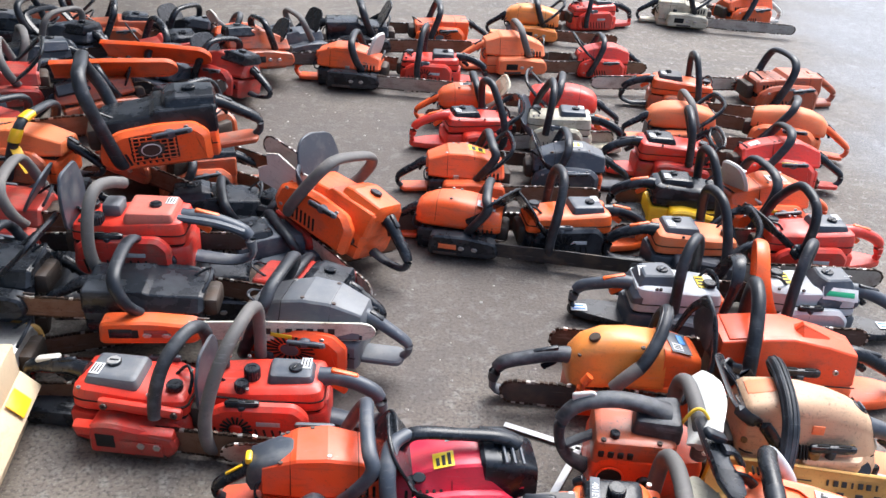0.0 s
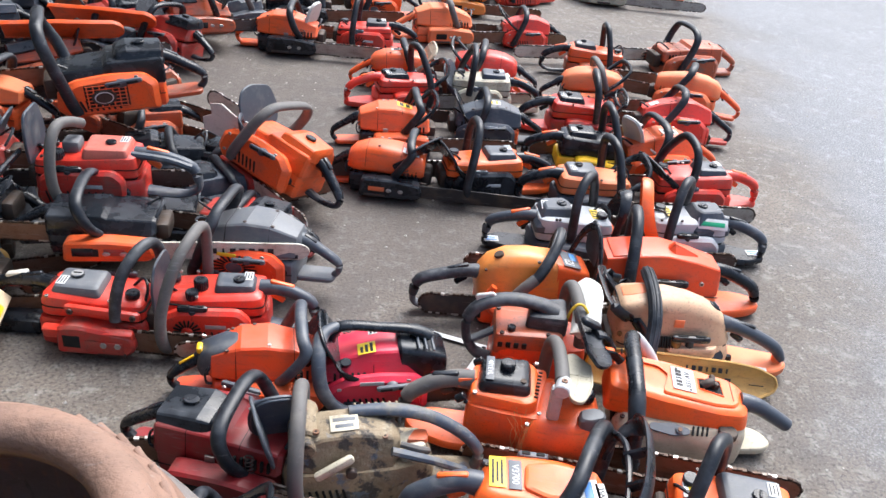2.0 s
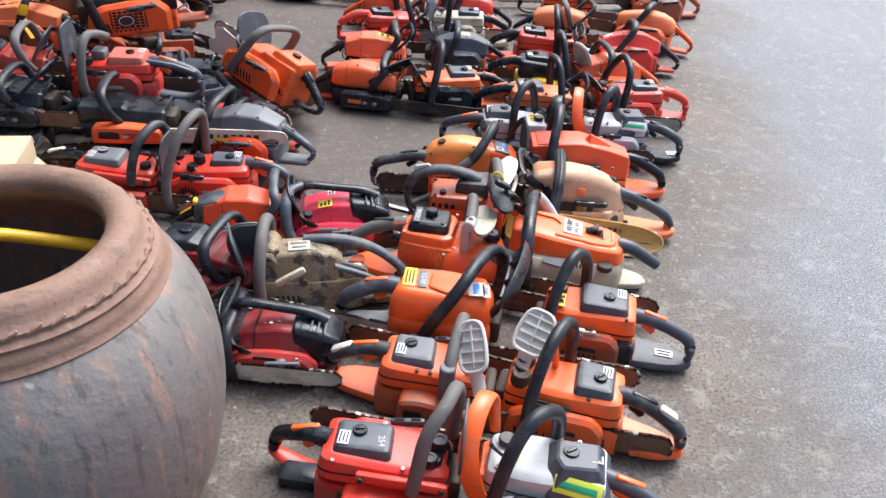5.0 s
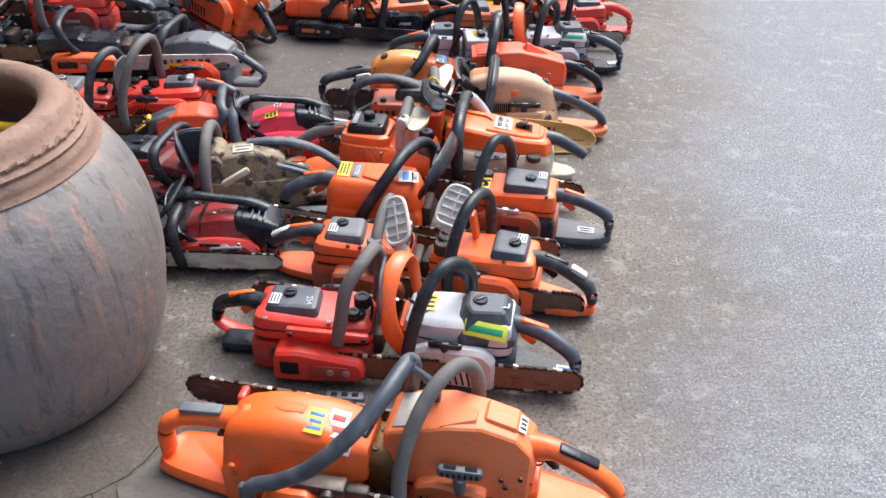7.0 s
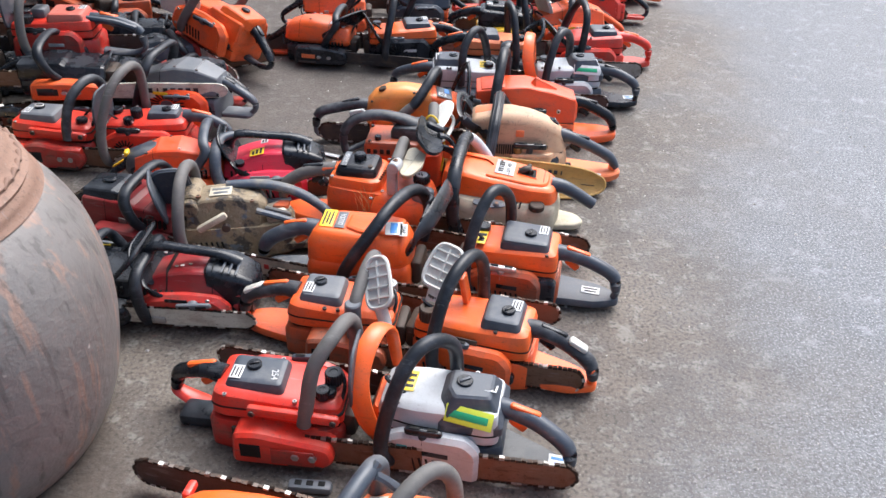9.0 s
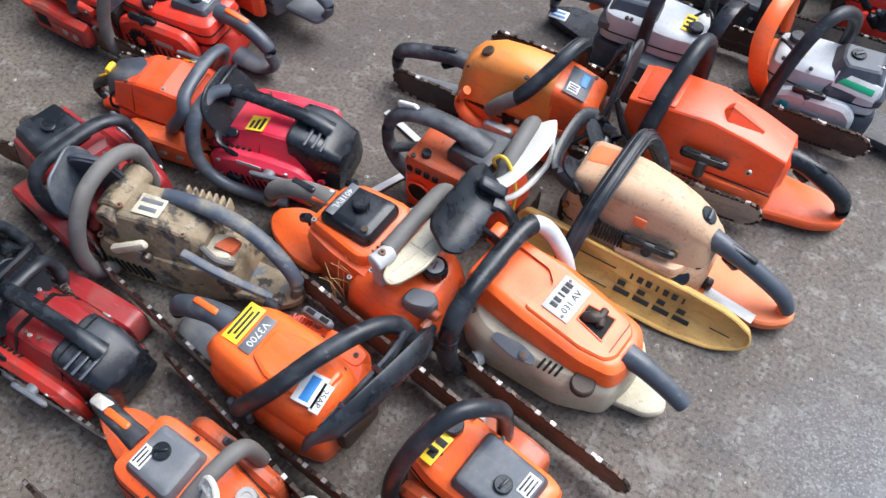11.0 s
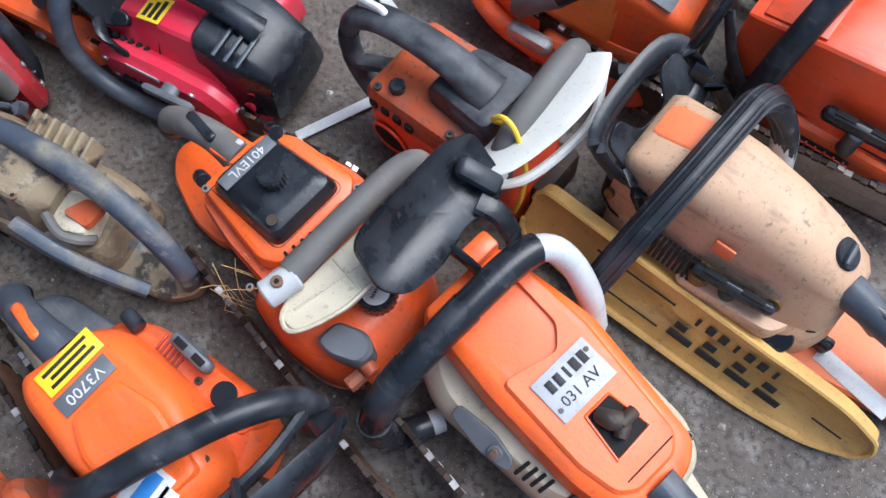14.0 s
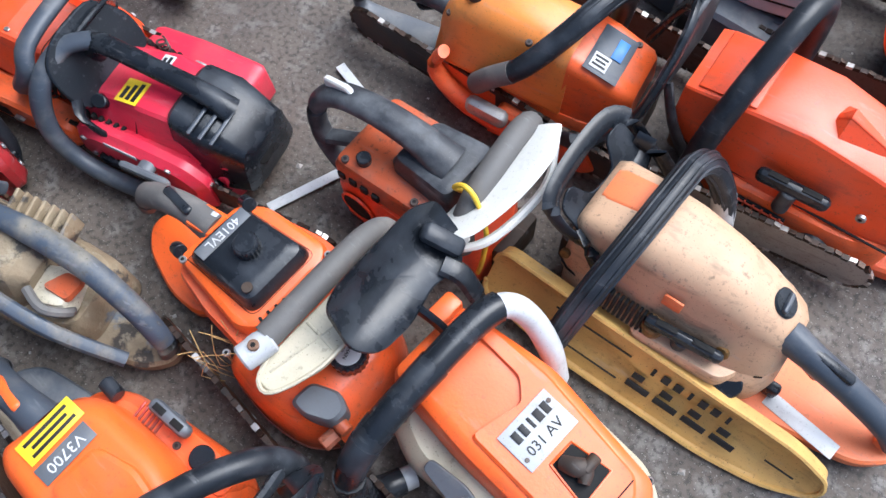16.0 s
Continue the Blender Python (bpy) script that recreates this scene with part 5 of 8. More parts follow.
def yellow_scabbard():
    """A bar scabbard standing on its edge against a saw, with a pressed rim and dark print."""
    ob = new("bar_scabbard")
    tagged(ob, "mustard plastic bar scabbard leaning against the peach chainsaw", "bar scabbard", "loose bar scabbards")
    out = [(p[0], p[1]) for p in rounded([(-0.215, -0.036), (-0.1, -0.046), (0.1, -0.045), (0.17, -0.038), (0.214, -0.016), (0.222, 0.0), (0.214, 0.018), (0.17, 0.036), (0.1, 0.043), (-0.1, 0.045), (-0.215, 0.038)], 0.02, 4)]
    bow = lambda x: -0.35 * (x - 0.0) ** 2 * 0.9
    shape = lambda f, d: [(p[0] * f, d - bow(p[0]), p[1] * f) for p in out]
    g = G()
    g.rings([shape(0.2, 0.0), shape(0.6, 0.0), shape(0.93, 0.0), shape(0.96, -0.003), shape(1.0, -0.003), shape(1.0, 0.014), shape(0.93, 0.016), shape(0.2, 0.016)])
    body = part("sleeve", g, "dull_yellow", ob, angle=40)
    part("rim", G().hoop([(p[0], -0.004 - bow(p[0]), p[1]) for p in out], 0.0032, 6, 1), "dull_yellow", ob)
    for q in range(4):
        x = 0.0 + 0.036 * q
        part("print_bar", G().box((x, -0.001 - bow(x), -0.014), (0.029, 0.0014, 0.0095), 0.0003), "ink", body)
        part("print_bar", G().box((x - 0.006, -0.001 - bow(x), 0.001), (0.014, 0.0014, 0.0095), 0.0003), "ink", body)
    for q in range(7):
        x = 0.004 + 0.0155 * q
        part("print_bar", G().box((x, -0.001 - bow(x), 0.021), (0.0095 if q % 3 else 0.004, 0.0014, 0.011), 0.0003), "ink", body)
    for x, z, w in ((-0.075, 0.02, 0.1), (-0.075, -0.022, 0.1), (0.172, -0.004, 0.035)):
        part("print_line", G().box((x, -0.001 - bow(x), z), (w, 0.0012, 0.0022), 0.0003, (0, 0, 0)), "ink", body)
    ob.matrix_basis = Matrix.Translation((0.806, 1.108, 0.052)) @ Euler((radians(-27), radians(3.5), radians(-3))).to_matrix().to_4x4()
    return ob


def squat_saw(label, x, y, heading, yc=0.0, body="orange", base=None, lid="slate", lid_x=(-0.04, 0.044), lid_w=0.044, top_z=0.13, front=0.16, grip="black", grip_end=(-0.17, 0.0, 0.08), plate="orange", plate_kind="flat",
              hoop="rubber", hoop_path=None, bar=0.42, bar_kind="rust", bar_y=-0.078, side=None, clutch=None, pull="slate", seed=1, group=""):
    """A saw with a squarish filter lid behind a low engine cover, in true metres."""
    a, base, r = radians(heading), base or body, random.Random(seed)
    s = standing(label, x - math.sin(a) * yc, y + math.cos(a) * yc, heading, group=group)
    x0, x1 = lid_x[0] - 0.022, front
    part("crankcase", shell([(x0 - 0.006, -0.058), (x0 - 0.01, 0.05), (x0 + 0.03, 0.064), (x1 - 0.02, 0.064), (x1, 0.04), (x1, -0.04), (x1 - 0.02, -0.064), (x0 + 0.03, -0.066)], [(0.008, 0.0), (0.0, 0.008), (0, 0.062), (0.004, 0.07)], 0.012), base, s)
    # engine core in black, so the gap below the cover looks shaded
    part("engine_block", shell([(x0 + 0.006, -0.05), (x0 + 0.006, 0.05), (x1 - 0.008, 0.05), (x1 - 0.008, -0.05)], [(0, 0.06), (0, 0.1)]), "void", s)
    part("top_cover", shell([(x0, -0.05), (x0, 0.05), (x0 + 0.02, 0.058), (lid_x[1] + 0.03, 0.06), (x1 - 0.004, 0.05), (x1 - 0.002, -0.05), (lid_x[1] + 0.03, -0.06), (x0 + 0.02, -0.058)],
                            [(0.003, 0.076), (0, 0.08), (0.001, top_z - 0.022, -0.06), (0.005, top_z - 0.008, -0.06), (0.013, top_z - 0.002, -0.06), (0.022, top_z, -0.06)], 0.014, 4), body, s, angle=30)
    part("cover_seam", shell([(x0, -0.05), (x0, 0.05), (x0 + 0.02, 0.058), (lid_x[1] + 0.03, 0.06), (x1 - 0.004, 0.05), (x1 - 0.002, -0.05), (lid_x[1] + 0.03, -0.06), (x0 + 0.02, -0.058)], [(-0.0008, 0.098), (-0.0008, 0.1005)], 0.014, 4), "void", s)
    if lid:
        L = part("filter_cover", shell([(lid_x[0], -lid_w), (lid_x[0] - 0.002, lid_w), (lid_x[1], lid_w + 0.002), (lid_x[1] + 0.004, -lid_w - 0.002)], [(0.001, top_z - 0.016), (0, top_z - 0.008), (0.001, top_z + 0.004), (0.006, top_z + 0.014), (0.011, top_z + 0.0165), (0.016, top_z + 0.017)], 0.01, 4), lid, s, angle=28)
        part("cover_knob", G().cyl((sum(lid_x) / 2 - 0.008, 0.006, top_z + 0.019), 0.013, 0.008, n=22), "black", L)
        part("knob_bar", G().box((sum(lid_x) / 2 - 0.008, 0.006, top_z + 0.024), (0.018, 0.004, 0.004), 0.001, (0, 0, r.uniform(0, 90))), "black", L)
        st = part("label", G().box((lid_x[0] + 0.018, -lid_w * 0.35, top_z + 0.0178), (0.02, 0.032, 0.001), 0.0003), "label_white", L)
        for q in range(3):
            part("print_bar", G().box((lid_x[0] + 0.012 + 0.006 * q, -lid_w * 0.35, top_z + 0.0184), (0.0026, 0.026 - 0.005 * (q % 2), 0.0008), 0.0002), "ink", st)
    # left: starter housing, vents and pull grip
    cover = part("starter_cover", G().prism(rounded([(x0 + 0.026, 0.008), (x1 - 0.03, 0.008), (x1 - 0.014, 0.03), (x1 - 0.022, 0.082), (x1 - 0.06, 0.102), (x0 + 0.05, 0.104), (x0 + 0.026, 0.08)], 0.012), 0.058, 0.086, 0.008), side or base, s)
    louvres(cover, (x0 + 0.075, 0.0862, 0.036), (x1 - 0.042, 0.0862, 0.036), 9, (0.0042, 0.003, 0.034), (0, 12, 0))
    part("badge", G().box((x0 + 0.1, 0.0868, 0.066), (0.045, 0.0012, 0.01), 0.0003), r.choice(("silver", "black", "label_white")), cover)
    pull_bar(s, (x1 - 0.06, 0.08, 0.108), (x1 - 0.125, 0.074, 0.104), pull, 0.016)
    part("fuel_cap", G().cyl((x0 + 0.036, 0.068, 0.042), 0.017, 0.014, "y", 20), "black", s)
    # right: clutch cover over the bar's tail
    c = part("clutch_cover", G().prism(rounded([(x0 + 0.045, 0.01), (x1 - 0.03, 0.012), (x1 - 0.008, 0.034), (x1 - 0.016, 0.066), (x0 + 0.09, 0.084), (x0 + 0.05, 0.078)], 0.012), bar_y - 0.022, -0.05, 0.006), clutch or base, s)
    for q in (0, 1):
        part("bar_nut", G().cyl((x1 - 0.075 + 0.03 * q, bar_y - 0.024, 0.044), 0.0075, 0.008, "y", 6), "steel", c)
    # recess shade as a black plate on the clutch cover
    part("cover_recess", G().box((x0 + 0.08, bar_y - 0.0222, 0.045), (0.036, 0.002, 0.03), 0.0008), "void", c)
    part("grime", G().box((x1 - 0.06, bar_y - 0.0222, 0.018), (0.06, 0.0014, 0.01), 0.0004), "dark_steel", c)
    part("muffler", G().box((x1 + 0.004, 0.0, 0.062), (0.026, 0.074, 0.054), 0.009), "muffler", s)
    part("plug_lead", G().hoop([(x1 - 0.05, 0.02, top_z - 0.012), (x1 - 0.025, 0.026, top_z + 0.012), (x1 - 0.008, 0.0, top_z), (x1 - 0.012, -0.03, top_z - 0.03)], 0.0035, 6, 4), "black", s)
    bolts(s, [(r.uniform(x0 + 0.01, x1 - 0.03), sg * 0.05, top_z - 0.003) for sg in (-1, 1, -1)] + [(x1 - 0.024, 0.038, top_z - 0.01)], 0.004, r.choice(("steel", "dark_steel")))
    part("oil_cap", G().cyl((x1 - 0.034, -0.02, top_z), 0.0155, 0.012, n=22), "black", s)
    gx, gy, gz = grip_end
    grip_behind(s, [(x0 + 0.012, 0, 0.118), (x0 - 0.02, gy * 0.2, 0.12), ((x0 + gx) / 2 - 0.01, gy * 0.5, (0.12 + gz) / 2 + 0.006), (gx, gy, gz), (gx - 0.012, gy, gz - 0.036)], grip, 0.0155, trigger=r.choice(("black", "orange_clean")))
    if plate_kind == "flat":
        part("hand_plate", shell([(x0 + 0.02, 0.05), (gx + 0.03, gy + 0.035), (gx - 0.022, gy + 0.012), (gx - 0.02, gy - 0.014), (gx + 0.03, gy - 0.038), (x0 + 0.02, -0.05)], [(0.003, 0.012), (0, 0.015), (0, 0.026), (0.003, 0.03)], 0.018, 4), plate, s)
        part("hand_post", G().tube([(gx - 0.006, gy, gz - 0.02), (gx - 0.014, gy, 0.045), (gx - 0.006, gy, 0.02)], 0.012, 0.008, 10, 3), plate, s)
    else:
        part("hand_loop", G().tube([(gx - 0.01, gy, gz - 0.024), (gx - 0.012, gy, 0.034), (gx + 0.03, gy * 0.8, 0.016), (x0, 0, 0.02)], [0.011, 0.014, 0.02, 0.024], [0.01, 0.008, 0.008, 0.01], 10, 4), plate, s)
    if hoop_path:
        part("front_handle", G().hoop(hoop_path, 0.0128, 14, 5), hoop, s)
    if bar:
        add_bar(s, bar, bar_kind, y=bar_y, z=0.044, h=0.056, x0=x1 - 0.07)
    return s


def ribbed_guard(saw, at, turn, colour, w=0.042, h=0.058):
    """An oval guard with a raised rim and cross ribs, on a short stem."""
    out = rounded([(-w, -h), (w, -h), (w * 1.1, 0), (w * 0.8, h), (-w * 0.8, h), (-w * 1.1, 0)], 0.028, 5)
    gd = part("hand_guard", G().prism(out, -0.002, 0.002, 0.001, "z"), colour, saw)
    part("rim", G().hoop([(p[0], p[1], 0.003) for p in out + out[:1]], 0.0042, 6, 1), colour, gd)
    for q in range(4):
        part("rib", G().box((0, -h * 0.62 + h * 0.42 * q, 0.003), (w * 1.8, 0.004, 0.007), 0.0012), colour, gd)
    part("rib", G().box((0, 0, 0.003), (0.004, h * 1.7, 0.007), 0.0012), colour, gd)
    part("stem", G().tube([(0, -h, 0), (0, -h - 0.02, -0.008), (0, -h - 0.045, -0.012)], 0.016, 0.006, 8, 3), colour, gd)
    return laid(gd, at, turn)


def sticker(saw, at, size, turn, colour, rows=0, ink="ink", text="", letters=0.012):
    """A label lying on a surface, with print or plain bars along its length."""
    ob = part("label", G().box((0, 0, 0), (size[0], size[1], 0.001), 0.0003), colour, saw)
    for q in range(rows):
        part("print_bar", G().box((0, size[1] * ((q + 0.5) / rows - 0.5) * 0.8, 0.0007), (size[0] * (0.8 - 0.15 * (q % 2)), size[1] * 0.42 / rows, 0.0007), 0.0002), ink, ob)
    if text:
        lettering(text, letters, (0, 0, 0.0008), (0, 0, 0), ob, ink)
    return laid(ob, at, turn)


def big_orange_saw():
    s = standing("large bright orange chainsaw with browned muffler and slate tube handle", 0.26, -0.05, -12.5)
    part("crankcase", shell([(-0.07, -0.085), (-0.075, 0.05), (0.15, 0.055), (0.16, -0.06), (0.02, -0.088)], [(0.01, 0.0), (0, 0.01), (0, 0.07), (0.01, 0.09)], 0.02), "orange_clean", s)
    top = part("top_cover", G().loft([(-0.072, 0.05, 0.036, 0.04, 0.118, 0.02, -0.014), (-0.064, 0.066, 0.046, 0.03, 0.14, 0.026, -0.014), (-0.04, 0.074, 0.05, 0.03, 0.16, 0.034, -0.014), (0.0, 0.077, 0.052, 0.04, 0.171, 0.036, -0.013), (0.05, 0.076, 0.053, 0.05, 0.172, 0.036, -0.01), (0.1, 0.071, 0.053, 0.055, 0.162, 0.03, -0.006), (0.15, 0.062, 0.05, 0.062, 0.14, 0.02, -0.002), (0.168, 0.056, 0.046, 0.07, 0.13, 0.014, 0.0)], 5), "orange_clean", s, angle=50)
    part("hollow", G().loft([(0.012, 0.012, 0.008, 0.16, 0.1722, 0.004, -0.012), (0.03, 0.02, 0.014, 0.16, 0.1742, 0.006, -0.012), (0.06, 0.016, 0.01, 0.16, 0.1728, 0.004, -0.012)]), "orange_clean", top)
    part("side_rib", G().box((-0.042, -0.0835, 0.085), (0.012, 0.008, 0.036), 0.003, (10, 0, 0)), "orange", top)
    part("cover_clip", G().box((-0.066, 0.036, 0.132), (0.014, 0.03, 0.014), 0.004), "red_clean", s)
    sticker(top, (0.082, -0.028, 0.166), (0.03, 0.045), (14, 6, 0), "label_yellow", 3, "blue")
    sticker(top, (0.115, -0.02, 0.158), (0.032, 0.05), (12, 9, 0), "label_white", 2, "red_ink")
    sticker(top, (0.132, -0.05, 0.138), (0.022, 0.02), (40, 10, 0), "label_white", 1, "red_ink")
    sticker(top, (-0.036, -0.028, 0.16), (0.012, 0.03), (10, -12, 0), "faded")
    c = part("clutch_cover", G().prism(rounded([(0.006, 0.006), (0.155, 0.006), (0.178, 0.016), (0.18, 0.04), (0.168, 0.06), (0.15, 0.056), (0.135, 0.074), (0.1, 0.082), (0.088, 0.094), (0.03, 0.09), (0.01, 0.06)], 0.008), -0.122, -0.07, 0.006), "orange_clean", s)
    part("cover_window", G().box((0.135, -0.1225, 0.034), (0.056, 0.002, 0.014), 0.0008), "void", c)
    for p in ((0.03, -0.123, 0.03), (0.075, -0.123, 0.028), (0.06, -0.123, 0.07)):
        part("bar_nut", G().cyl(p, 0.006, 0.006, "y", 6), "orange", c)
    part("brake_band", G().box((0.1, -0.088, 0.092), (0.09, 0.03, 0.02), 0.004).cyl((0.12, -0.1, 0.088), 0.012, 0.03, "y", 14).box((0.155, -0.08, 0.078), (0.05, 0.02, 0.02), 0.004), "dark_steel", s)
    m = part("muffler", shell([(0.158, -0.034), (0.158, 0.05), (0.205, 0.046), (0.21, -0.02), (0.195, -0.036)], [(0.008, 0.028), (0, 0.04), (0, 0.095), (0.008, 0.112), (0.016, 0.116)], 0.014), "brass_muffler", s, "browned brass-coloured muffler", angle=50)
    part("outlet", G().cyl((0.205, -0.012, 0.06), 0.009, 0.014, "x", 14), "void", m)
    bolts(m, ((0.18, 0.02, 0.116), (0.176, -0.02, 0.115)), 0.005, "dark_steel")
    part("rear_handle", G().tube([(-0.058, -0.012, 0.124), (-0.1, -0.015, 0.124), (-0.15, -0.018, 0.115), (-0.178, -0.02, 0.1), (-0.19, -0.02, 0.072), (-0.19, -0.02, 0.034)], [0.022, 0.018, 0.016, 0.017, 0.017, 0.02], [0.022, 0.017, 0.015, 0.015, 0.014, 0.012], 14, 4), "orange_clean", s)
    part("hand_plate", shell([(-0.045, 0.045), (-0.19, 0.03), (-0.206, 0.0), (-0.2, -0.052), (-0.16, -0.064), (-0.045, -0.085)], [(0.004, 0.006), (0, 0.012), (0, 0.02), (0.008, 0.03), (0.014, 0.026)], 0.016, 5), "orange_clean", s)
    part("grip_pad", G().box((-0.118, -0.016, 0.139), (0.075, 0.022, 0.01), 0.004, (0, -6, 0)), "grey", s)
    part("trigger", G().prism(rounded([(-0.085, 0.108), (-0.1, 0.082), (-0.088, 0.08), (-0.07, 0.104)], 0.004), -0.02, -0.008, 0.002), "black", s)
    hp = [(-0.012, -0.106, 0.022), (-0.012, -0.11, 0.06), (0.004, -0.112, 0.094), (0.045, -0.114, 0.116), (0.1, -0.11, 0.156), (0.15, -0.088, 0.205), (0.188, -0.04, 0.24), (0.208, 0.02, 0.252), (0.216, 0.06, 0.24), (0.215, 0.085, 0.19), (0.2, 0.085, 0.1), (0.17, 0.07, 0.04)]
    h = part("front_handle", G().hoop(hp, [0.011, 0.0125, 0.013, 0.0135, 0.0135, 0.0135, 0.013], 14, 5), "slate", s, "dusty slate tube handle")
    part("handle_foot", G().box((-0.012, -0.108, 0.05), (0.026, 0.014, 0.075), 0.005).box((0.02, -0.112, 0.1), (0.06, 0.016, 0.022), 0.006, (0, -28, 0)), "grey", h)
    bolts(h, ((-0.012, -0.1165, 0.03), (-0.012, -0.1165, 0.055), (0.006, -0.121, 0.094)), 0.004, "steel", "y")
    gd = part("hand_guard", G().tube([(0.165, -0.04, 0.165), (0.185, -0.02, 0.205), (0.21, 0.02, 0.24), (0.222, 0.05, 0.255)], [0.01, 0.012, 0.013, 0.012], 0.006, 8, 4, (1, 0, 0)), "slate", s, "forked slate plastic guard")
    part("fork", G().tube([(0.222, 0.035, 0.25), (0.24, 0.045, 0.225), (0.262, 0.05, 0.195), (0.255, 0.06, 0.13)], 0.009, 0.006, 8, 4), "slate", gd)
    part("cross_bar", G().tube([(0.178, -0.058, 0.215), (0.2, -0.02, 0.235), (0.21, 0.0, 0.243)], 0.007, 0.006, 8, 3), "slate", gd)
    sticker(gd, (0.17, -0.05, 0.197), (0.022, 0.012), (20, -40, 60), "label_white", 1)
    add_bar(s, 0.475, "rust", y=-0.085, z=0.05, h=0.066, x0=0.12)
    for q in range(6):
        zz = 0.058 - 0.014 * (q % 2)
        part("bar_window", G().prism(rounded([(0.25 + 0.036 * q, zz + 0.0055), (0.28 + 0.036 * q, zz + 0.0055), (0.28 + 0.036 * q, zz - 0.0055), (0.25 + 0.036 * q, zz - 0.0055)], 0.005, 3), -0.0886, -0.0874, 0.0003), "dull_yellow", s)
    return s


def faded_big_saw():
    s = standing("large faded orange chainsaw with a grey hoop handle", 0.62, -0.1, 165.4)
    part("crankcase", shell([(-0.078, -0.056), (-0.08, 0.048), (-0.05, 0.06), (0.15, 0.062), (0.164, 0.04), (0.164, -0.05), (0.15, -0.062)], [(0.008, 0), (0, 0.008), (0, 0.062), (0.003, 0.07)], 0.012), "orange_clean", s)
    top = part("top_cover", G().loft([(-0.07, 0.044, 0.03, 0.062, 0.112, 0.008), (-0.06, 0.06, 0.038, 0.056, 0.14, 0.01), (-0.035, 0.065, 0.036, 0.054, 0.165, 0.01), (0.02, 0.068, 0.038, 0.054, 0.18, 0.01), (0.075, 0.068, 0.046, 0.054, 0.178, 0.01), (0.12, 0.066, 0.05, 0.054, 0.165, 0.01), (0.168, 0.061, 0.05, 0.056, 0.148, 0.01), (0.175, 0.054, 0.044, 0.064, 0.14, 0.008)], 3), "faded", s, "faded orange ridged cover", angle=20)
    part("raised_panel", G().loft([(-0.036, 0.026, 0.02, 0.155, 0.1675, 0.003, -0.006), (-0.032, 0.028, 0.022, 0.155, 0.173, 0.003, -0.006), (0.015, 0.028, 0.022, 0.165, 0.185, 0.003, -0.006), (0.02, 0.026, 0.018, 0.165, 0.181, 0.003, -0.006)]), "faded", top, angle=20)
    part("ramp", G().loft([(0.03, 0.02, 0.012, 0.168, 0.186, 0.003, 0.012), (0.06, 0.03, 0.022, 0.168, 0.182, 0.003, 0.012), (0.085, 0.034, 0.03, 0.165, 0.177, 0.002, 0.012)]), "faded", top, angle=20)
    sticker(top, (0.147, 0.0, 0.1575), (0.03, 0.075), (0, 19, 0), "white")
    sticker(top, (-0.042, -0.004, 0.1645), (0.014, 0.034), (0, -27, 0), "label_white", 3)
    part("starter_cover", G().prism(rounded([(0.0, 0.006), (0.12, 0.006), (0.128, 0.03), (0.115, 0.075), (0.085, 0.088), (0.0, 0.08)], 0.008), 0.055, 0.084, 0.005), "faded", s)
    louvres(s, (0.01, 0.0845, 0.045), (0.01, 0.0845, 0.02), 4, (0.03, 0.003, 0.0032))
    louvres(s, (0.048, 0.0845, 0.036), (0.1, 0.0845, 0.036), 6, (0.004, 0.003, 0.04), (0, 10, 0))
    pull_bar(s, (0.08, 0.077, 0.118), (0.008, 0.068, 0.114), "grey", 0.02)
    louvres(s, (0.07, 0.0855, 0.119), (0.016, 0.0785, 0.116), 7, (0.004, 0.002, 0.01), (0, 0, 7))
    part("pull_stem", G().cyl((0.042, 0.078, 0.092), 0.009, 0.034, n=14), "grey", s)
    part("fuel_cap", G().cyl((-0.04, 0.06, 0.036), 0.019, 0.014, "y", 22), "black", s)
    part("seam", G().box((0.05, 0.066, 0.058), (0.22, 0.002, 0.002), 0.0005), "void", s)
    part("red_switch", G().cyl((-0.064, 0.04, 0.086), 0.005, 0.012, "y", 12), "red_clean", s)
    bolts(s, ((-0.02, 0.063, 0.104), (-0.028, 0.064, 0.09), (-0.05, 0.06, 0.11)), 0.0045, "dark_steel", "y")
    part("spring", G().hoop([(-0.074 + 0.006 * math.cos(1.2 * j), 0.012 + 0.006 * math.sin(1.2 * j), 0.1 + 0.0018 * j) for j in range(22)], 0.0016, 5, 2), "dark_steel", s)
    hp = [(0.105, 0.08, 0.012), (0.12, 0.11, 0.02), (0.13, 0.113, 0.06), (0.134, 0.098, 0.115), (0.125, 0.066, 0.175), (0.105, 0.025, 0.225), (0.08, -0.02, 0.242), (0.06, -0.05, 0.228), (0.044, -0.066, 0.185), (0.04, -0.072, 0.1)]
    part("front_handle", G().hoop(hp, 0.0125, 14, 5), "grey_rubber", s, "grey rubber hoop handle")
    part("rear_handle", G().tube([(-0.06, 0.0, 0.122), (-0.095, 0.003, 0.128), (-0.145, 0.01, 0.112), (-0.19, 0.014, 0.085), (-0.205, 0.015, 0.055), (-0.2, 0.015, 0.022)], [0.024, 0.018, 0.0165, 0.0165, 0.016, 0.018], [0.026, 0.018, 0.0155, 0.015, 0.013, 0.012], 14, 4), "orange_clean", s)
    part("grip_pad", G().box((-0.135, 0.009, 0.131), (0.07, 0.02, 0.009), 0.004, (0, -22, 0)), "black", s)
    part("trigger", G().prism(rounded([(-0.09, 0.112), (-0.108, 0.09), (-0.097, 0.085), (-0.074, 0.108)], 0.004), -0.003, 0.009, 0.002), "black", s)
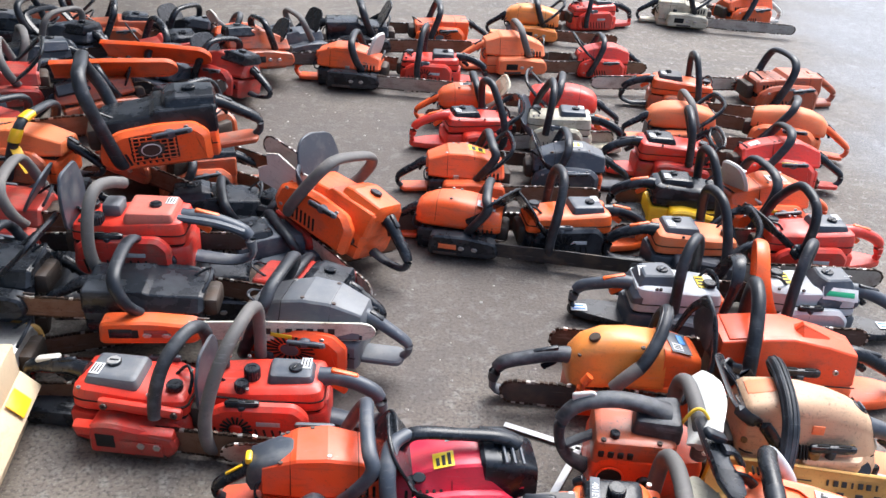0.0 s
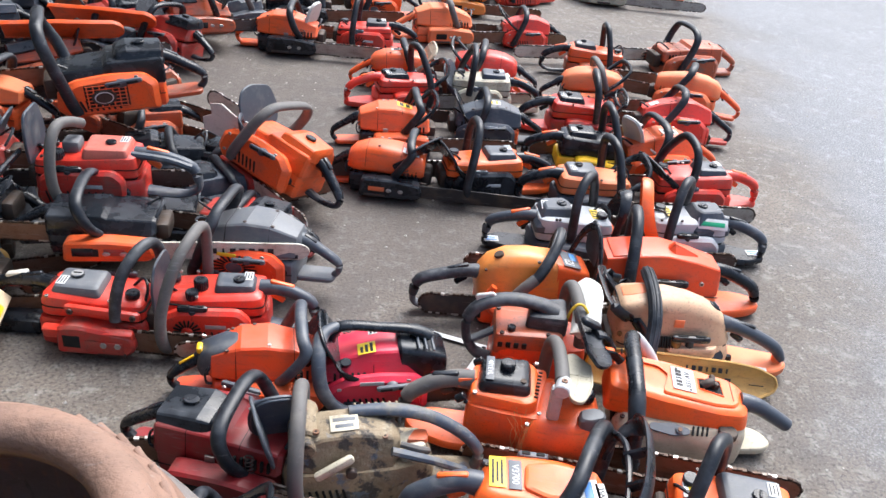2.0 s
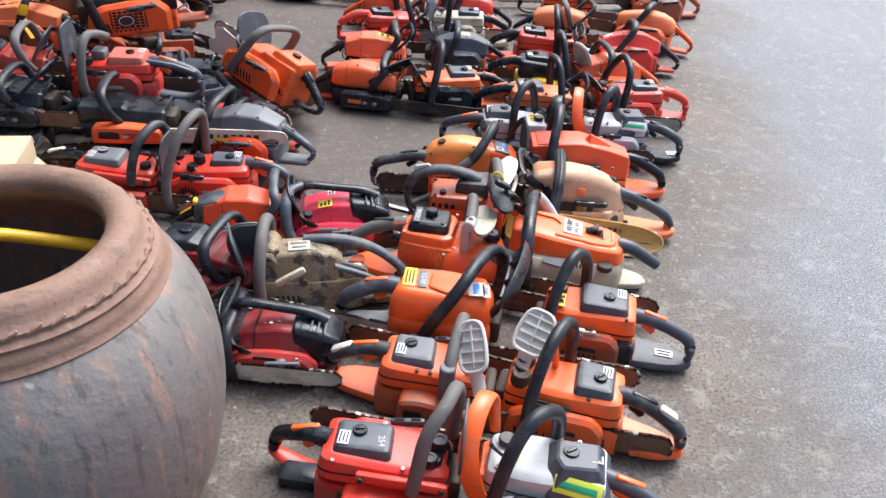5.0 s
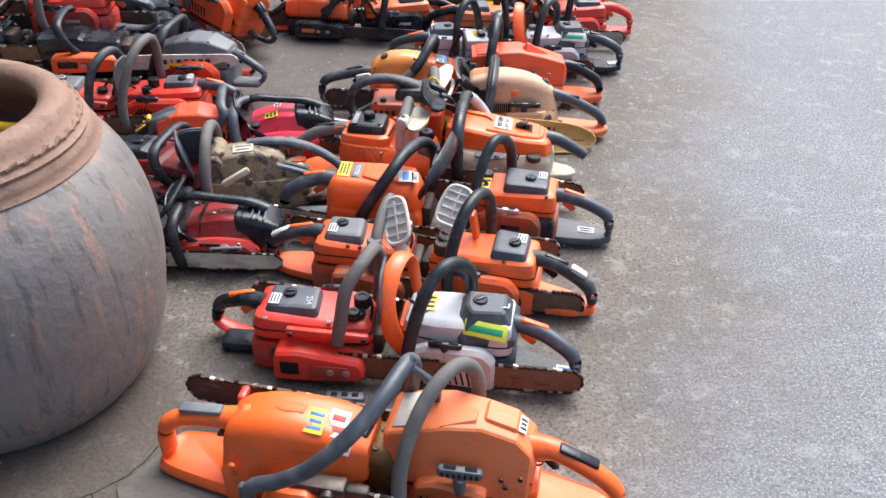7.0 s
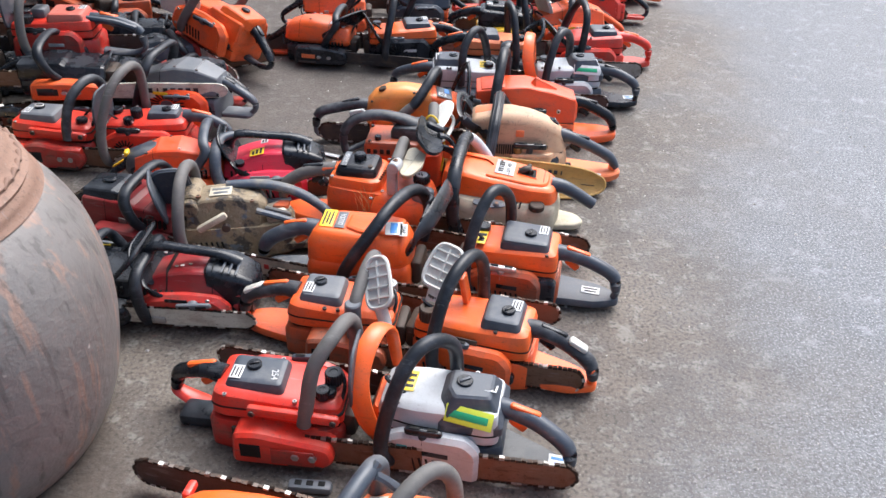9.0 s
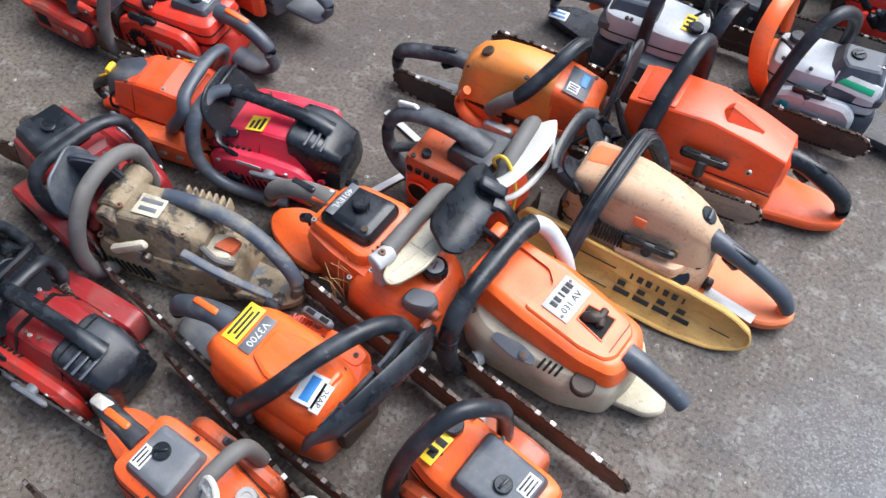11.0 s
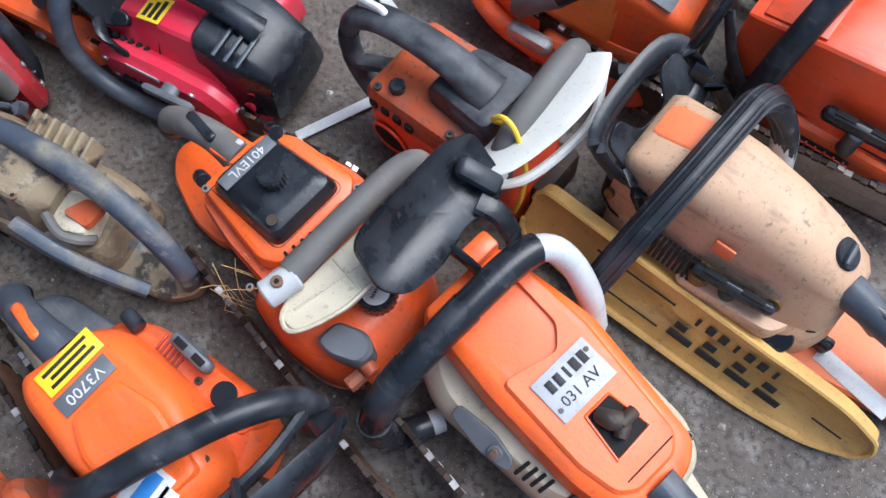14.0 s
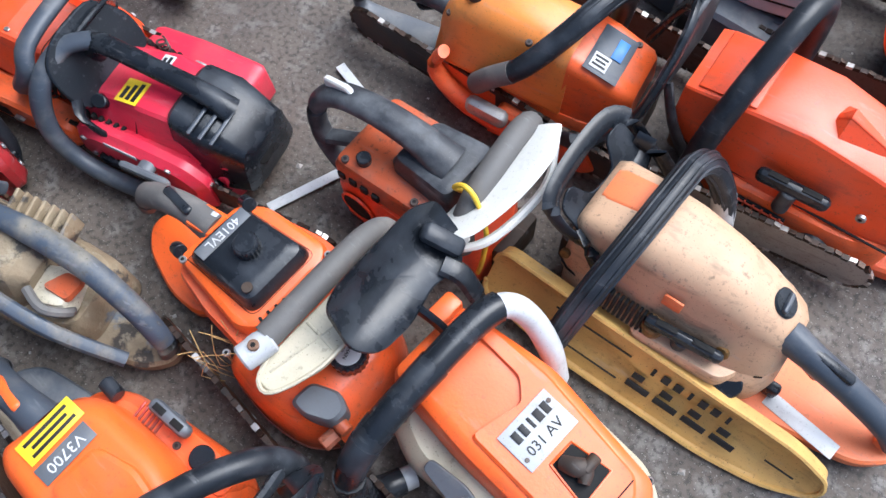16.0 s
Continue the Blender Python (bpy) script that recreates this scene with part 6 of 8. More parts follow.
    part("hand_plate", shell([(-0.05, 0.058), (-0.18, 0.04), (-0.212, 0.025), (-0.212, -0.005), (-0.18, -0.025), (-0.05, -0.05)], [(0.004, 0.006), (0, 0.011), (0, 0.02), (0.007, 0.028), (0.012, 0.025)], 0.016, 5), "faded", s)
    part("muffler", G().box((0.176, 0.0, 0.08), (0.024, 0.08, 0.06), 0.008), "muffler", s)
    add_bar(s, 0.46, "dark_steel", y=-0.064, z=0.046, h=0.06, x0=0.12)
    return s


def yellow_label_saw():
    s = standing("clean orange chainsaw with yellow warning label and black hand guard", 0.35, 0.69, -10)
    part("crankcase", shell([(-0.06, -0.05), (-0.064, 0.07), (-0.03, 0.095), (0.1, 0.118), (0.15, 0.11), (0.17, 0.06), (0.17, -0.04), (0.1, -0.06)], [(0.008, 0.0), (0, 0.01), (0, 0.07), (0.006, 0.09), (0.014, 0.098)], 0.018), "orange", s)
    top = part("top_cover", shell([(-0.06, -0.036), (-0.05, 0.056), (-0.02, 0.078), (0.08, 0.086), (0.16, 0.066), (0.172, 0.02), (0.16, -0.04), (0.05, -0.05), (-0.04, -0.046)], [(0.002, 0.08), (0, 0.086), (0.002, 0.13), (0.012, 0.152), (0.02, 0.158), (0.026, 0.159)], 0.022, 5), "orange_clean", s, angle=30)
    part("ridge", shell([(0.02, -0.012), (0.02, 0.045), (0.07, 0.06), (0.15, 0.05), (0.15, -0.02), (0.06, -0.028)], [(0, 0.15), (0.004, 0.164), (0.009, 0.166)], 0.01), "orange_clean", top, angle=20)
    sticker(top, (-0.023, 0.02, 0.1605), (0.068, 0.028), (0, 0, -86), "label_yellow", 3)
    sticker(top, (0.007, 0.018, 0.1612), (0.064, 0.022), (0, 0, -86), "grey", 0, "label_white", "V3700", 0.017)
    sticker(top, (0.128, 0.0, 0.1668), (0.05, 0.036), (0, 0, -80), "label_white", 1, "blue")
    sticker(top, (0.15, -0.002, 0.1668), (0.046, 0.016), (0, 0, -80), "label_white", 0, "ink", "25AP", 0.013)
    part("starter_cover", shell([(-0.01, 0.075), (0.0, 0.104), (0.1, 0.122), (0.14, 0.116), (0.14, 0.08)], [(0, 0.03), (0, 0.09), (0.006, 0.1)], 0.012), "orange", s)
    louvres(s, (0.0, 0.088, 0.101), (0.03, 0.092, 0.101), 6, (0.003, 0.02, 0.003), (0, 0, 10), "red_dull")
    pull_bar(s, (0.012, 0.104, 0.12), (0.068, 0.108, 0.118), "grey", 0.019)
    part("choke_knob", G().cyl((-0.036, 0.082, 0.11), 0.009, 0.024, "x", 16), "black", s)
    part("fuel_cap", G().cyl((0.09, 0.1, 0.1), 0.014, 0.01, n=20), "black", s)
    bolts(s, ((0.06, 0.09, 0.101), (0.12, 0.1, 0.1), (-0.04, 0.04, 0.152), (0.14, 0.055, 0.15)), 0.0045, "dark_steel")
    grip_behind(s, [(-0.05, 0.015, 0.13), (-0.08, 0.012, 0.135), (-0.12, 0.006, 0.12), (-0.16, 0.0, 0.095), (-0.175, 0.0, 0.06)], "slate", 0.018, "orange_clean")
    part("hand_plate", shell([(-0.05, 0.06), (-0.16, 0.035), (-0.185, 0.0), (-0.16, -0.035), (-0.05, -0.045)], [(0.003, 0.012), (0, 0.015), (0, 0.028), (0.003, 0.031)], 0.018), "slate", s)
    hp = [(0.025, -0.062, 0.06), (0.04, -0.068, 0.1), (0.07, -0.058, 0.15), (0.1, -0.026, 0.192), (0.12, 0.03, 0.208), (0.142, 0.1, 0.203), (0.162, 0.148, 0.175), (0.176, 0.162, 0.12), (0.165, 0.14, 0.05)]
    part("front_handle", G().hoop(hp, 0.0142, 14, 5), "rubber", s, "scuffed black rubber tube")
    part("handle_foot", G().box((0.022, -0.062, 0.05), (0.05, 0.014, 0.03), 0.005), "grey", s)
    # wide open guard: two rails joined at the ends, with a web
    gd = part("hand_guard", G().tube([(0.17, -0.055, 0.15), (0.19, -0.06, 0.19), (0.21, -0.03, 0.215), (0.222, 0.04, 0.22), (0.226, 0.12, 0.21), (0.218, 0.158, 0.185), (0.19, 0.16, 0.15), (0.17, 0.14, 0.11)], [0.014, 0.018, 0.02, 0.021, 0.021, 0.02, 0.016, 0.012], 0.006, 10, 5, (1, 0, 0.5)), "black", s, "open black plastic guard")
    part("inner_rail", G().tube([(0.178, 0.15, 0.165), (0.192, 0.1, 0.188), (0.192, 0.03, 0.192), (0.185, -0.04, 0.18)], 0.008, 0.006, 8, 5, (1, 0, 0.5)), "black", gd)
    part("web", G().tube([(0.19, 0.07, 0.19), (0.222, 0.06, 0.218)], 0.006, 0.01, 8, 2), "black", gd)
    part("web", G().tube([(0.19, 0.0, 0.19), (0.214, -0.01, 0.216)], 0.006, 0.01, 8, 2), "black", gd)
    part("muffler", G().box((0.178, 0.03, 0.06), (0.024, 0.08, 0.06), 0.008), "muffler", s)
    add_bar(s, 0.4, "rust", y=-0.07, z=0.046, h=0.056, x0=0.1)
    return s


def lime_saw(label, x, y, heading, tag="lime", strap="orange_clean"):
    """A pale grey saw with an angular slate filter cover, a slanted label and a strap guard."""
    s = squat_saw(label, x, y, heading, 0.004, body="grey_white", base="slate", lid=None, top_z=0.142, lid_x=(-0.035, 0.06), front=0.158, grip="slate", grip_end=(-0.17, 0.03, 0.085), plate="black", side="grey_white", pull="black",
                  hoop="rubber", hoop_path=[(0.12, 0.08, 0.03), (0.13, 0.104, 0.06), (0.13, 0.1, 0.11), (0.118, 0.075, 0.175), (0.1, 0.045, 0.225), (0.078, 0.012, 0.242), (0.055, -0.022, 0.226), (0.04, -0.05, 0.185), (0.036, -0.07, 0.09)], bar=0.42, bar_kind="dark_steel", seed=int(x * 100))
    L = part("filter_cover", shell([(-0.062, -0.058), (-0.064, 0.05), (0.04, 0.066), (0.062, 0.03), (0.064, -0.05)], [(0.0, 0.1), (0.0, 0.116), (0.006, 0.126), (0.026, 0.16), (0.031, 0.163)], 0.01), "slate", s, "slate angular filter cover", angle=24)
    sticker(L, (-0.006, 0.0545, 0.136), (0.082, 0.03), (-52, 0, -6), tag, 1, "green")
    sticker(L, (-0.034, 0.0, 0.1575), (0.03, 0.02), (0, -22, 90), "label_white", 3)
    part("cover_knob", G().cyl((0.012, 0.0, 0.164), 0.014, 0.006, n=22), "black", L)
    part("knob_bar", G().box((0.012, 0.0, 0.168), (0.02, 0.005, 0.004), 0.001, (0, 0, 40)), "slate", L)
    sticker(s, (0.108, -0.006, 0.1375), (0.022, 0.05), (0, 3, 0), "label_yellow", 3)
    sticker(s, (0.1, 0.0872, 0.068), (0.018, 0.02), (-90, 0, 0), "teal")
    part("hand_guard", G().tube([(0.13, 0.07, 0.05), (0.165, 0.068, 0.1), (0.184, 0.05, 0.16), (0.182, 0.01, 0.205), (0.172, -0.04, 0.215), (0.162, -0.075, 0.18), (0.15, -0.078, 0.1)], 0.006, [0.012, 0.018, 0.019, 0.018, 0.016, 0.014, 0.01], 10, 5, (1, 0, 0.2)), strap, s, "wide plastic strap guard")
    part("front_lip", shell([(0.12, -0.05), (0.12, 0.05), (0.165, 0.045), (0.17, -0.045)], [(0, 0.05), (0, 0.1), (0.005, 0.108)], 0.01), "orange_clean", s)
    sticker(s, (-0.165, 0.02, 0.0315), (0.04, 0.03), (0, 0, 0), "label_white", 2, "blue")
    return s


def squat_row(label, rear, front, body="orange", base=None, lid="slate", grip="black", rear_kind="loop", bar=0.36, bar_kind="rust", guards=None, side=None, fan=False, hoop="rubber", seed=1):
    """A low saw of the far rows, set between the ends of its handle and body on the plan."""
    d = Vector((front[0] - rear[0], front[1] - rear[1]))
    o = Vector(rear) + d.normalized() * 0.185
    r = random.Random(seed)
    lean, out = r.uniform(-0.01, 0.04), r.uniform(0.09, 0.11)
    hp = [(0.1 + lean, out, 0.03), (0.108 + lean, out + 0.012, 0.08), (0.1 + lean * 0.6, out + 0.002, 0.15), (0.088, out - 0.04, 0.215), (0.08, 0.02, 0.238), (0.076, -0.05, 0.225), (0.08, -0.084, 0.18), (0.088, -0.086, 0.08)]
    if r.random() < 0.5:
        hp = [(p[0], -p[1], p[2]) for p in hp]
    s = squat_saw(label, o.x, o.y, math.degrees(math.atan2(d.y, d.x)), 0.0, body=body, base=base, lid=lid, lid_x=(-0.048, 0.044), lid_w=0.04, top_z=0.128 + r.uniform(-0.006, 0.01), front=min(0.175, d.length - 0.19), grip=grip, grip_end=(-0.172, r.uniform(-0.012, 0.012), 0.085), plate=grip if rear_kind == "bare" else body,
                  plate_kind="loop" if rear_kind == "bare" else "flat", hoop=hoop, hoop_path=hp, bar=bar + 0.06 if bar else 0, bar_kind=bar_kind, side=side, seed=seed)
    if guards:
        gd = guard(s, guards[0], guards[1], 0.1, 0.2)
        gd.matrix_basis = Matrix.Translation((0.14, 0, 0.12)) @ Euler((0, radians(26), radians(r.uniform(-12, 12)))).to_matrix().to_4x4() @ Matrix.Translation((-0.085, 0, -0.15))
    if fan:
        for q in range(16):
            a = 2 * math.pi * q / 16
            part("fan_blade", G().box((0.07 + 0.024 * math.cos(a), 0.0885, 0.052 + 0.024 * math.sin(a)), (0.02, 0.003, 0.004), 0.001, (0, -math.degrees(a), 0)), "void", s)
    return s


def near_pairs():
    """The saws between the two large orange ones and the plated one."""
    s = squat_saw("scuffed red chainsaw with grey filter lid and black rear grip", 0.28, 0.25, -7, body="red_clean", base="red", lid="slate", lid_x=(-0.072, 0.03), lid_w=0.038, top_z=0.125, front=0.14, grip="black", grip_end=(-0.185, 0.035, 0.078), plate="red_clean", plate_kind="loop", clutch="red_clean",
                  hoop="grey_rubber", hoop_path=[(0.075, -0.07, 0.09), (0.082, -0.062, 0.14), (0.092, -0.044, 0.2), (0.118, -0.005, 0.238), (0.13, 0.05, 0.23), (0.136, 0.082, 0.18), (0.13, 0.085, 0.08)], bar=0.47, bar_kind="rust", seed=4)
    lettering("254", 0.017, (0.012, -0.012, 0.1425), (0, 0, -80), s, "label_white")
    part("brace", G().box((0.056, -0.066, 0.106), (0.16, 0.014, 0.02), 0.006, (0, 2, 0)), "red_clean", s)
    bolts(s, ((-0.014, -0.074, 0.106), (0.126, -0.074, 0.103)), 0.006, "dark_steel", "y")
    part("skid_plate", G().box((-0.125, 0.0, 0.014), (0.1, 0.05, 0.026), 0.007), "black", s)
    part("side_panel", G().box((0.06, -0.1015, 0.04), (0.075, 0.003, 0.034), 0.001), "red_dull", s)
    part("side_panel", G().box((-0.03, -0.068, 0.04), (0.05, 0.006, 0.05), 0.002), "muffler", s)
    part("hand_guard", G().prism(rounded([(-0.05, 0.115), (0.055, 0.12), (0.062, 0.19), (0.04, 0.225), (-0.03, 0.222), (-0.056, 0.18)], 0.016), 0.15, 0.156, 0.002, "x"), "slate", s)
    spool(s, (0.112, 0.004, 0.138), "black", 0.016, 0.024), spool(s, (0.1, -0.03, 0.13), "black", 0.013, 0.018)

    lime_saw("grey and white chainsaw with lime label and orange hand guard", 0.63, 0.21, 167.6)

    s = squat_saw("orange chainsaw with dusty grey lid and white ribbed hand guard", 0.35, 0.53, -9, -0.034, body="orange", base="orange_dirty", lid="grey", lid_x=(-0.042, 0.042), lid_w=0.04, top_z=0.126, front=0.155, grip="dusty_black", grip_end=(-0.165, 0.01, 0.082), plate="orange", 
                  hoop="grey_rubber", hoop_path=[(0.075, -0.07, 0.08), (0.078, -0.066, 0.14), (0.08, -0.04, 0.165), (0.085, 0.02, 0.185), (0.09, 0.07, 0.175), (0.092, 0.085, 0.1)], bar=0.44, seed=12)
    ribbed_guard(s, (0.118, -0.024, 0.182), (50, -30, -14), "bone", 0.028, 0.05)
    spool(s, (0.13, -0.012, 0.135), "alloy", 0.016, 0.02), spool(s, (0.128, 0.028, 0.135), "alloy", 0.016, 0.02)
    part("handle_clamp", G().cyl((0.076, -0.068, 0.13), 0.016, 0.06, n=16), "grey", s)
    part("white_tip", G().box((-0.15, 0.008, 0.106), (0.05, 0.02, 0.012), 0.005, (0, -28, 0)), "white", s)

    s = squat_saw("orange chainsaw with slate lid and cream hand guard", 0.7, 0.39, 163.5, -0.028, body="orange_clean", base="orange", lid="slate", lid_x=(-0.03, 0.046), lid_w=0.045, top_z=0.136, front=0.182, grip="dusty_black", grip_end=(-0.165, 0.012, 0.075), plate="orange_clean",
                  hoop_path=[(0.105, 0.08, 0.03), (0.118, 0.108, 0.07), (0.12, 0.106, 0.13), (0.114, 0.08, 0.19), (0.104, 0.046, 0.232), (0.092, 0.0, 0.246), (0.08, -0.04, 0.235), (0.07, -0.068, 0.19), (0.066, -0.075, 0.09)], bar=0.44, seed=17)
    for q in (0, 1):
        cap = spool(s, (0.15, 0.032 - 0.052 * q, 0.132), "muffler", 0.02, 0.026)
    ribbed_guard(s, (0.142, -0.04, 0.192), (50, 0, 160), "bone", 0.034, 0.044)
    part("guard_post", G().box((0.096, -0.03, 0.16), (0.012, 0.03, 0.06), 0.004, (0, 12, 0)), "orange_clean", s)
    part("white_tip", G().box((-0.14, 0.012, 0.112), (0.04, 0.02, 0.012), 0.005, (0, -28, 0)), "white", s)
    part("mesh_screen", G().box((0.09, 0.066, 0.1), (0.09, 0.004, 0.026), 0.001, (12, 0, 0)), "muffler", s)

    s = squat_saw("orange chainsaw with black filter lid and open rear handle", 0.78, 0.64, 166.4, -0.034, body="orange_clean", base="orange_dirty", lid="slate", lid_x=(-0.03, 0.075), lid_w=0.045, top_z=0.142, front=0.156, grip="slate", grip_end=(-0.172, 0.006, 0.085), plate="slate", pull="alloy",
                  hoop_path=[(0.12, 0.075, 0.03), (0.136, 0.098, 0.06), (0.138, 0.09, 0.12), (0.132, 0.064, 0.18), (0.118, 0.03, 0.23), (0.104, -0.006, 0.245), (0.085, -0.04, 0.228), (0.072, -0.066, 0.18), (0.068, -0.074, 0.09)], bar=0.44, seed=23)
    sticker(s, (0.118, 0.02, 0.1405), (0.02, 0.05), (0, 3, 0), "label_yellow", 2)
    sticker(s, (0.13, 0.0, 0.1395), (0.014, 0.04), (0, 3, 0), "label_white", 2)
    part("black_tank", shell([(-0.055, 0.05), (-0.055, 0.078), (0.0, 0.08), (0.0, 0.05)], [(0, 0.01), (0, 0.08), (0.006, 0.088)], 0.008), "black", s)
    sticker(s, (-0.13, 0.0, 0.0315), (0.04, 0.024), (0, 0, 0), "label_white", 2)


HEAP = "heaped chainsaws"


def angular_red_saw():
    s = standing("red-orange angular chainsaw with thick black hoop handle", 0.85, 1.45, 178)
    part("crankcase", shell([(-0.125, -0.058), (-0.13, 0.06), (-0.08, 0.08), (0.07, 0.086), (0.13, 0.07), (0.14, -0.05), (0.1, -0.066)], [(0.008, 0.0), (0, 0.008), (0, 0.066), (0.006, 0.078)], 0.014), "orange", s)
    top = part("top_cover", G().loft([(-0.135, 0.036, 0.026, 0.085, 0.125, 0.006), (-0.125, 0.056, 0.04, 0.075, 0.145, 0.008), (-0.06, 0.066, 0.045, 0.07, 0.165, 0.008), (0.02, 0.07, 0.05, 0.07, 0.182, 0.008), (0.08, 0.068, 0.052, 0.074, 0.178, 0.008), (0.15, 0.064, 0.052, 0.085, 0.168, 0.006), (0.166, 0.06, 0.05, 0.1, 0.164, 0.005)], 3), "orange_red", s, "red-orange faceted cover", angle=18)
    part("raised_fin", G().loft([(-0.07, 0.01, 0.003, 0.155, 0.166, 0.002, 0.006), (-0.006, 0.03, 0.008, 0.165, 0.198, 0.003, 0.006), (0.006, 0.03, 0.004, 0.165, 0.182, 0.002, 0.006)]), "orange_red", top, angle=18)
    part("front_plate", G().box((0.118, 0.0, 0.1738), (0.07, 0.09, 0.004), 0.0015, (0, 8, 0)), "orange_red", top)
    part("cover_seam", G().box((0.0, 0.067, 0.082), (0.25, 0.003, 0.0025), 0.0008), "void", top)
    part("grille_back", G().box((0.035, 0.086, 0.044), (0.09, 0.004, 0.056), 0.001), "void", s)
    for q in range(8):
        part("grille_bar", G().box((-0.004 + 0.0112 * q, 0.0885, 0.044), (0.0026, 0.003, 0.056), 0.0006), "orange_red", s)
    for q in range(5):
        part("grille_bar", G().box((0.035, 0.0885, 0.02 + 0.012 * q), (0.09, 0.003, 0.0026), 0.0006), "orange_red", s)
    pull_bar(s, (0.048, 0.078, 0.122), (-0.04, 0.072, 0.118), "black", 0.019)
    part("pull_stem", G().cyl((0.004, 0.078, 0.098), 0.01, 0.04, n=14), "dusty_black", s)
    part("fuel_cap", G().cyl((-0.05, 0.082, 0.045), 0.021, 0.016, "y", 24), "black", s)
    bolts(s, ((-0.075, 0.066, 0.118), (-0.09, 0.07, 0.05), (0.11, 0.075, 0.05)), 0.006, "steel", "y")
    hp = [(0.1, 0.085, 0.03), (0.115, 0.104, 0.07), (0.115, 0.09, 0.13), (0.106, 0.05, 0.195), (0.096, 0.0, 0.236), (0.088, -0.05, 0.248), (0.08, -0.085, 0.225), (0.076, -0.098, 0.16), (0.076, -0.09, 0.07)]
    part("front_handle", G().hoop(hp, 0.0148, 14, 5), "rubber", s, "thick black rubber hoop")
    gd = part("hand_guard", G().prism(rounded([(-0.07, 0.12), (0.05, 0.13), (0.062, 0.18), (0.03, 0.225), (-0.03, 0.23), (-0.075, 0.19)], 0.022, 4), 0.188, 0.195, 0.002, "x"), "dusty_black", s)
    part("arm", G().tube([(0.188, 0.04, 0.14), (0.16, 0.066, 0.11), (0.13, 0.078, 0.08)], 0.005, 0.011, 8, 3), "dusty_black", gd)
    grip_behind(s, [(-0.115, 0.0, 0.12), (-0.15, 0.0, 0.122), (-0.2, 0.0, 0.1), (-0.24, 0.0, 0.075), (-0.255, 0.0, 0.04)], "black", 0.0165)
    part("hand_plate", shell([(-0.1, 0.066), (-0.22, 0.045), (-0.265, 0.02), (-0.265, -0.02), (-0.22, -0.04), (-0.1, -0.05)], [(0.003, 0.012), (0, 0.016), (0, 0.03), (0.004, 0.034)], 0.02, 4), "orange", s)
    part("muffler", G().box((0.15, 0.0, 0.06), (0.03, 0.09, 0.07), 0.008), "rust", s)
    add_bar(s, 0.4, "dark_steel", y=-0.085, z=0.046, h=0.056, x0=0.1)
    return s


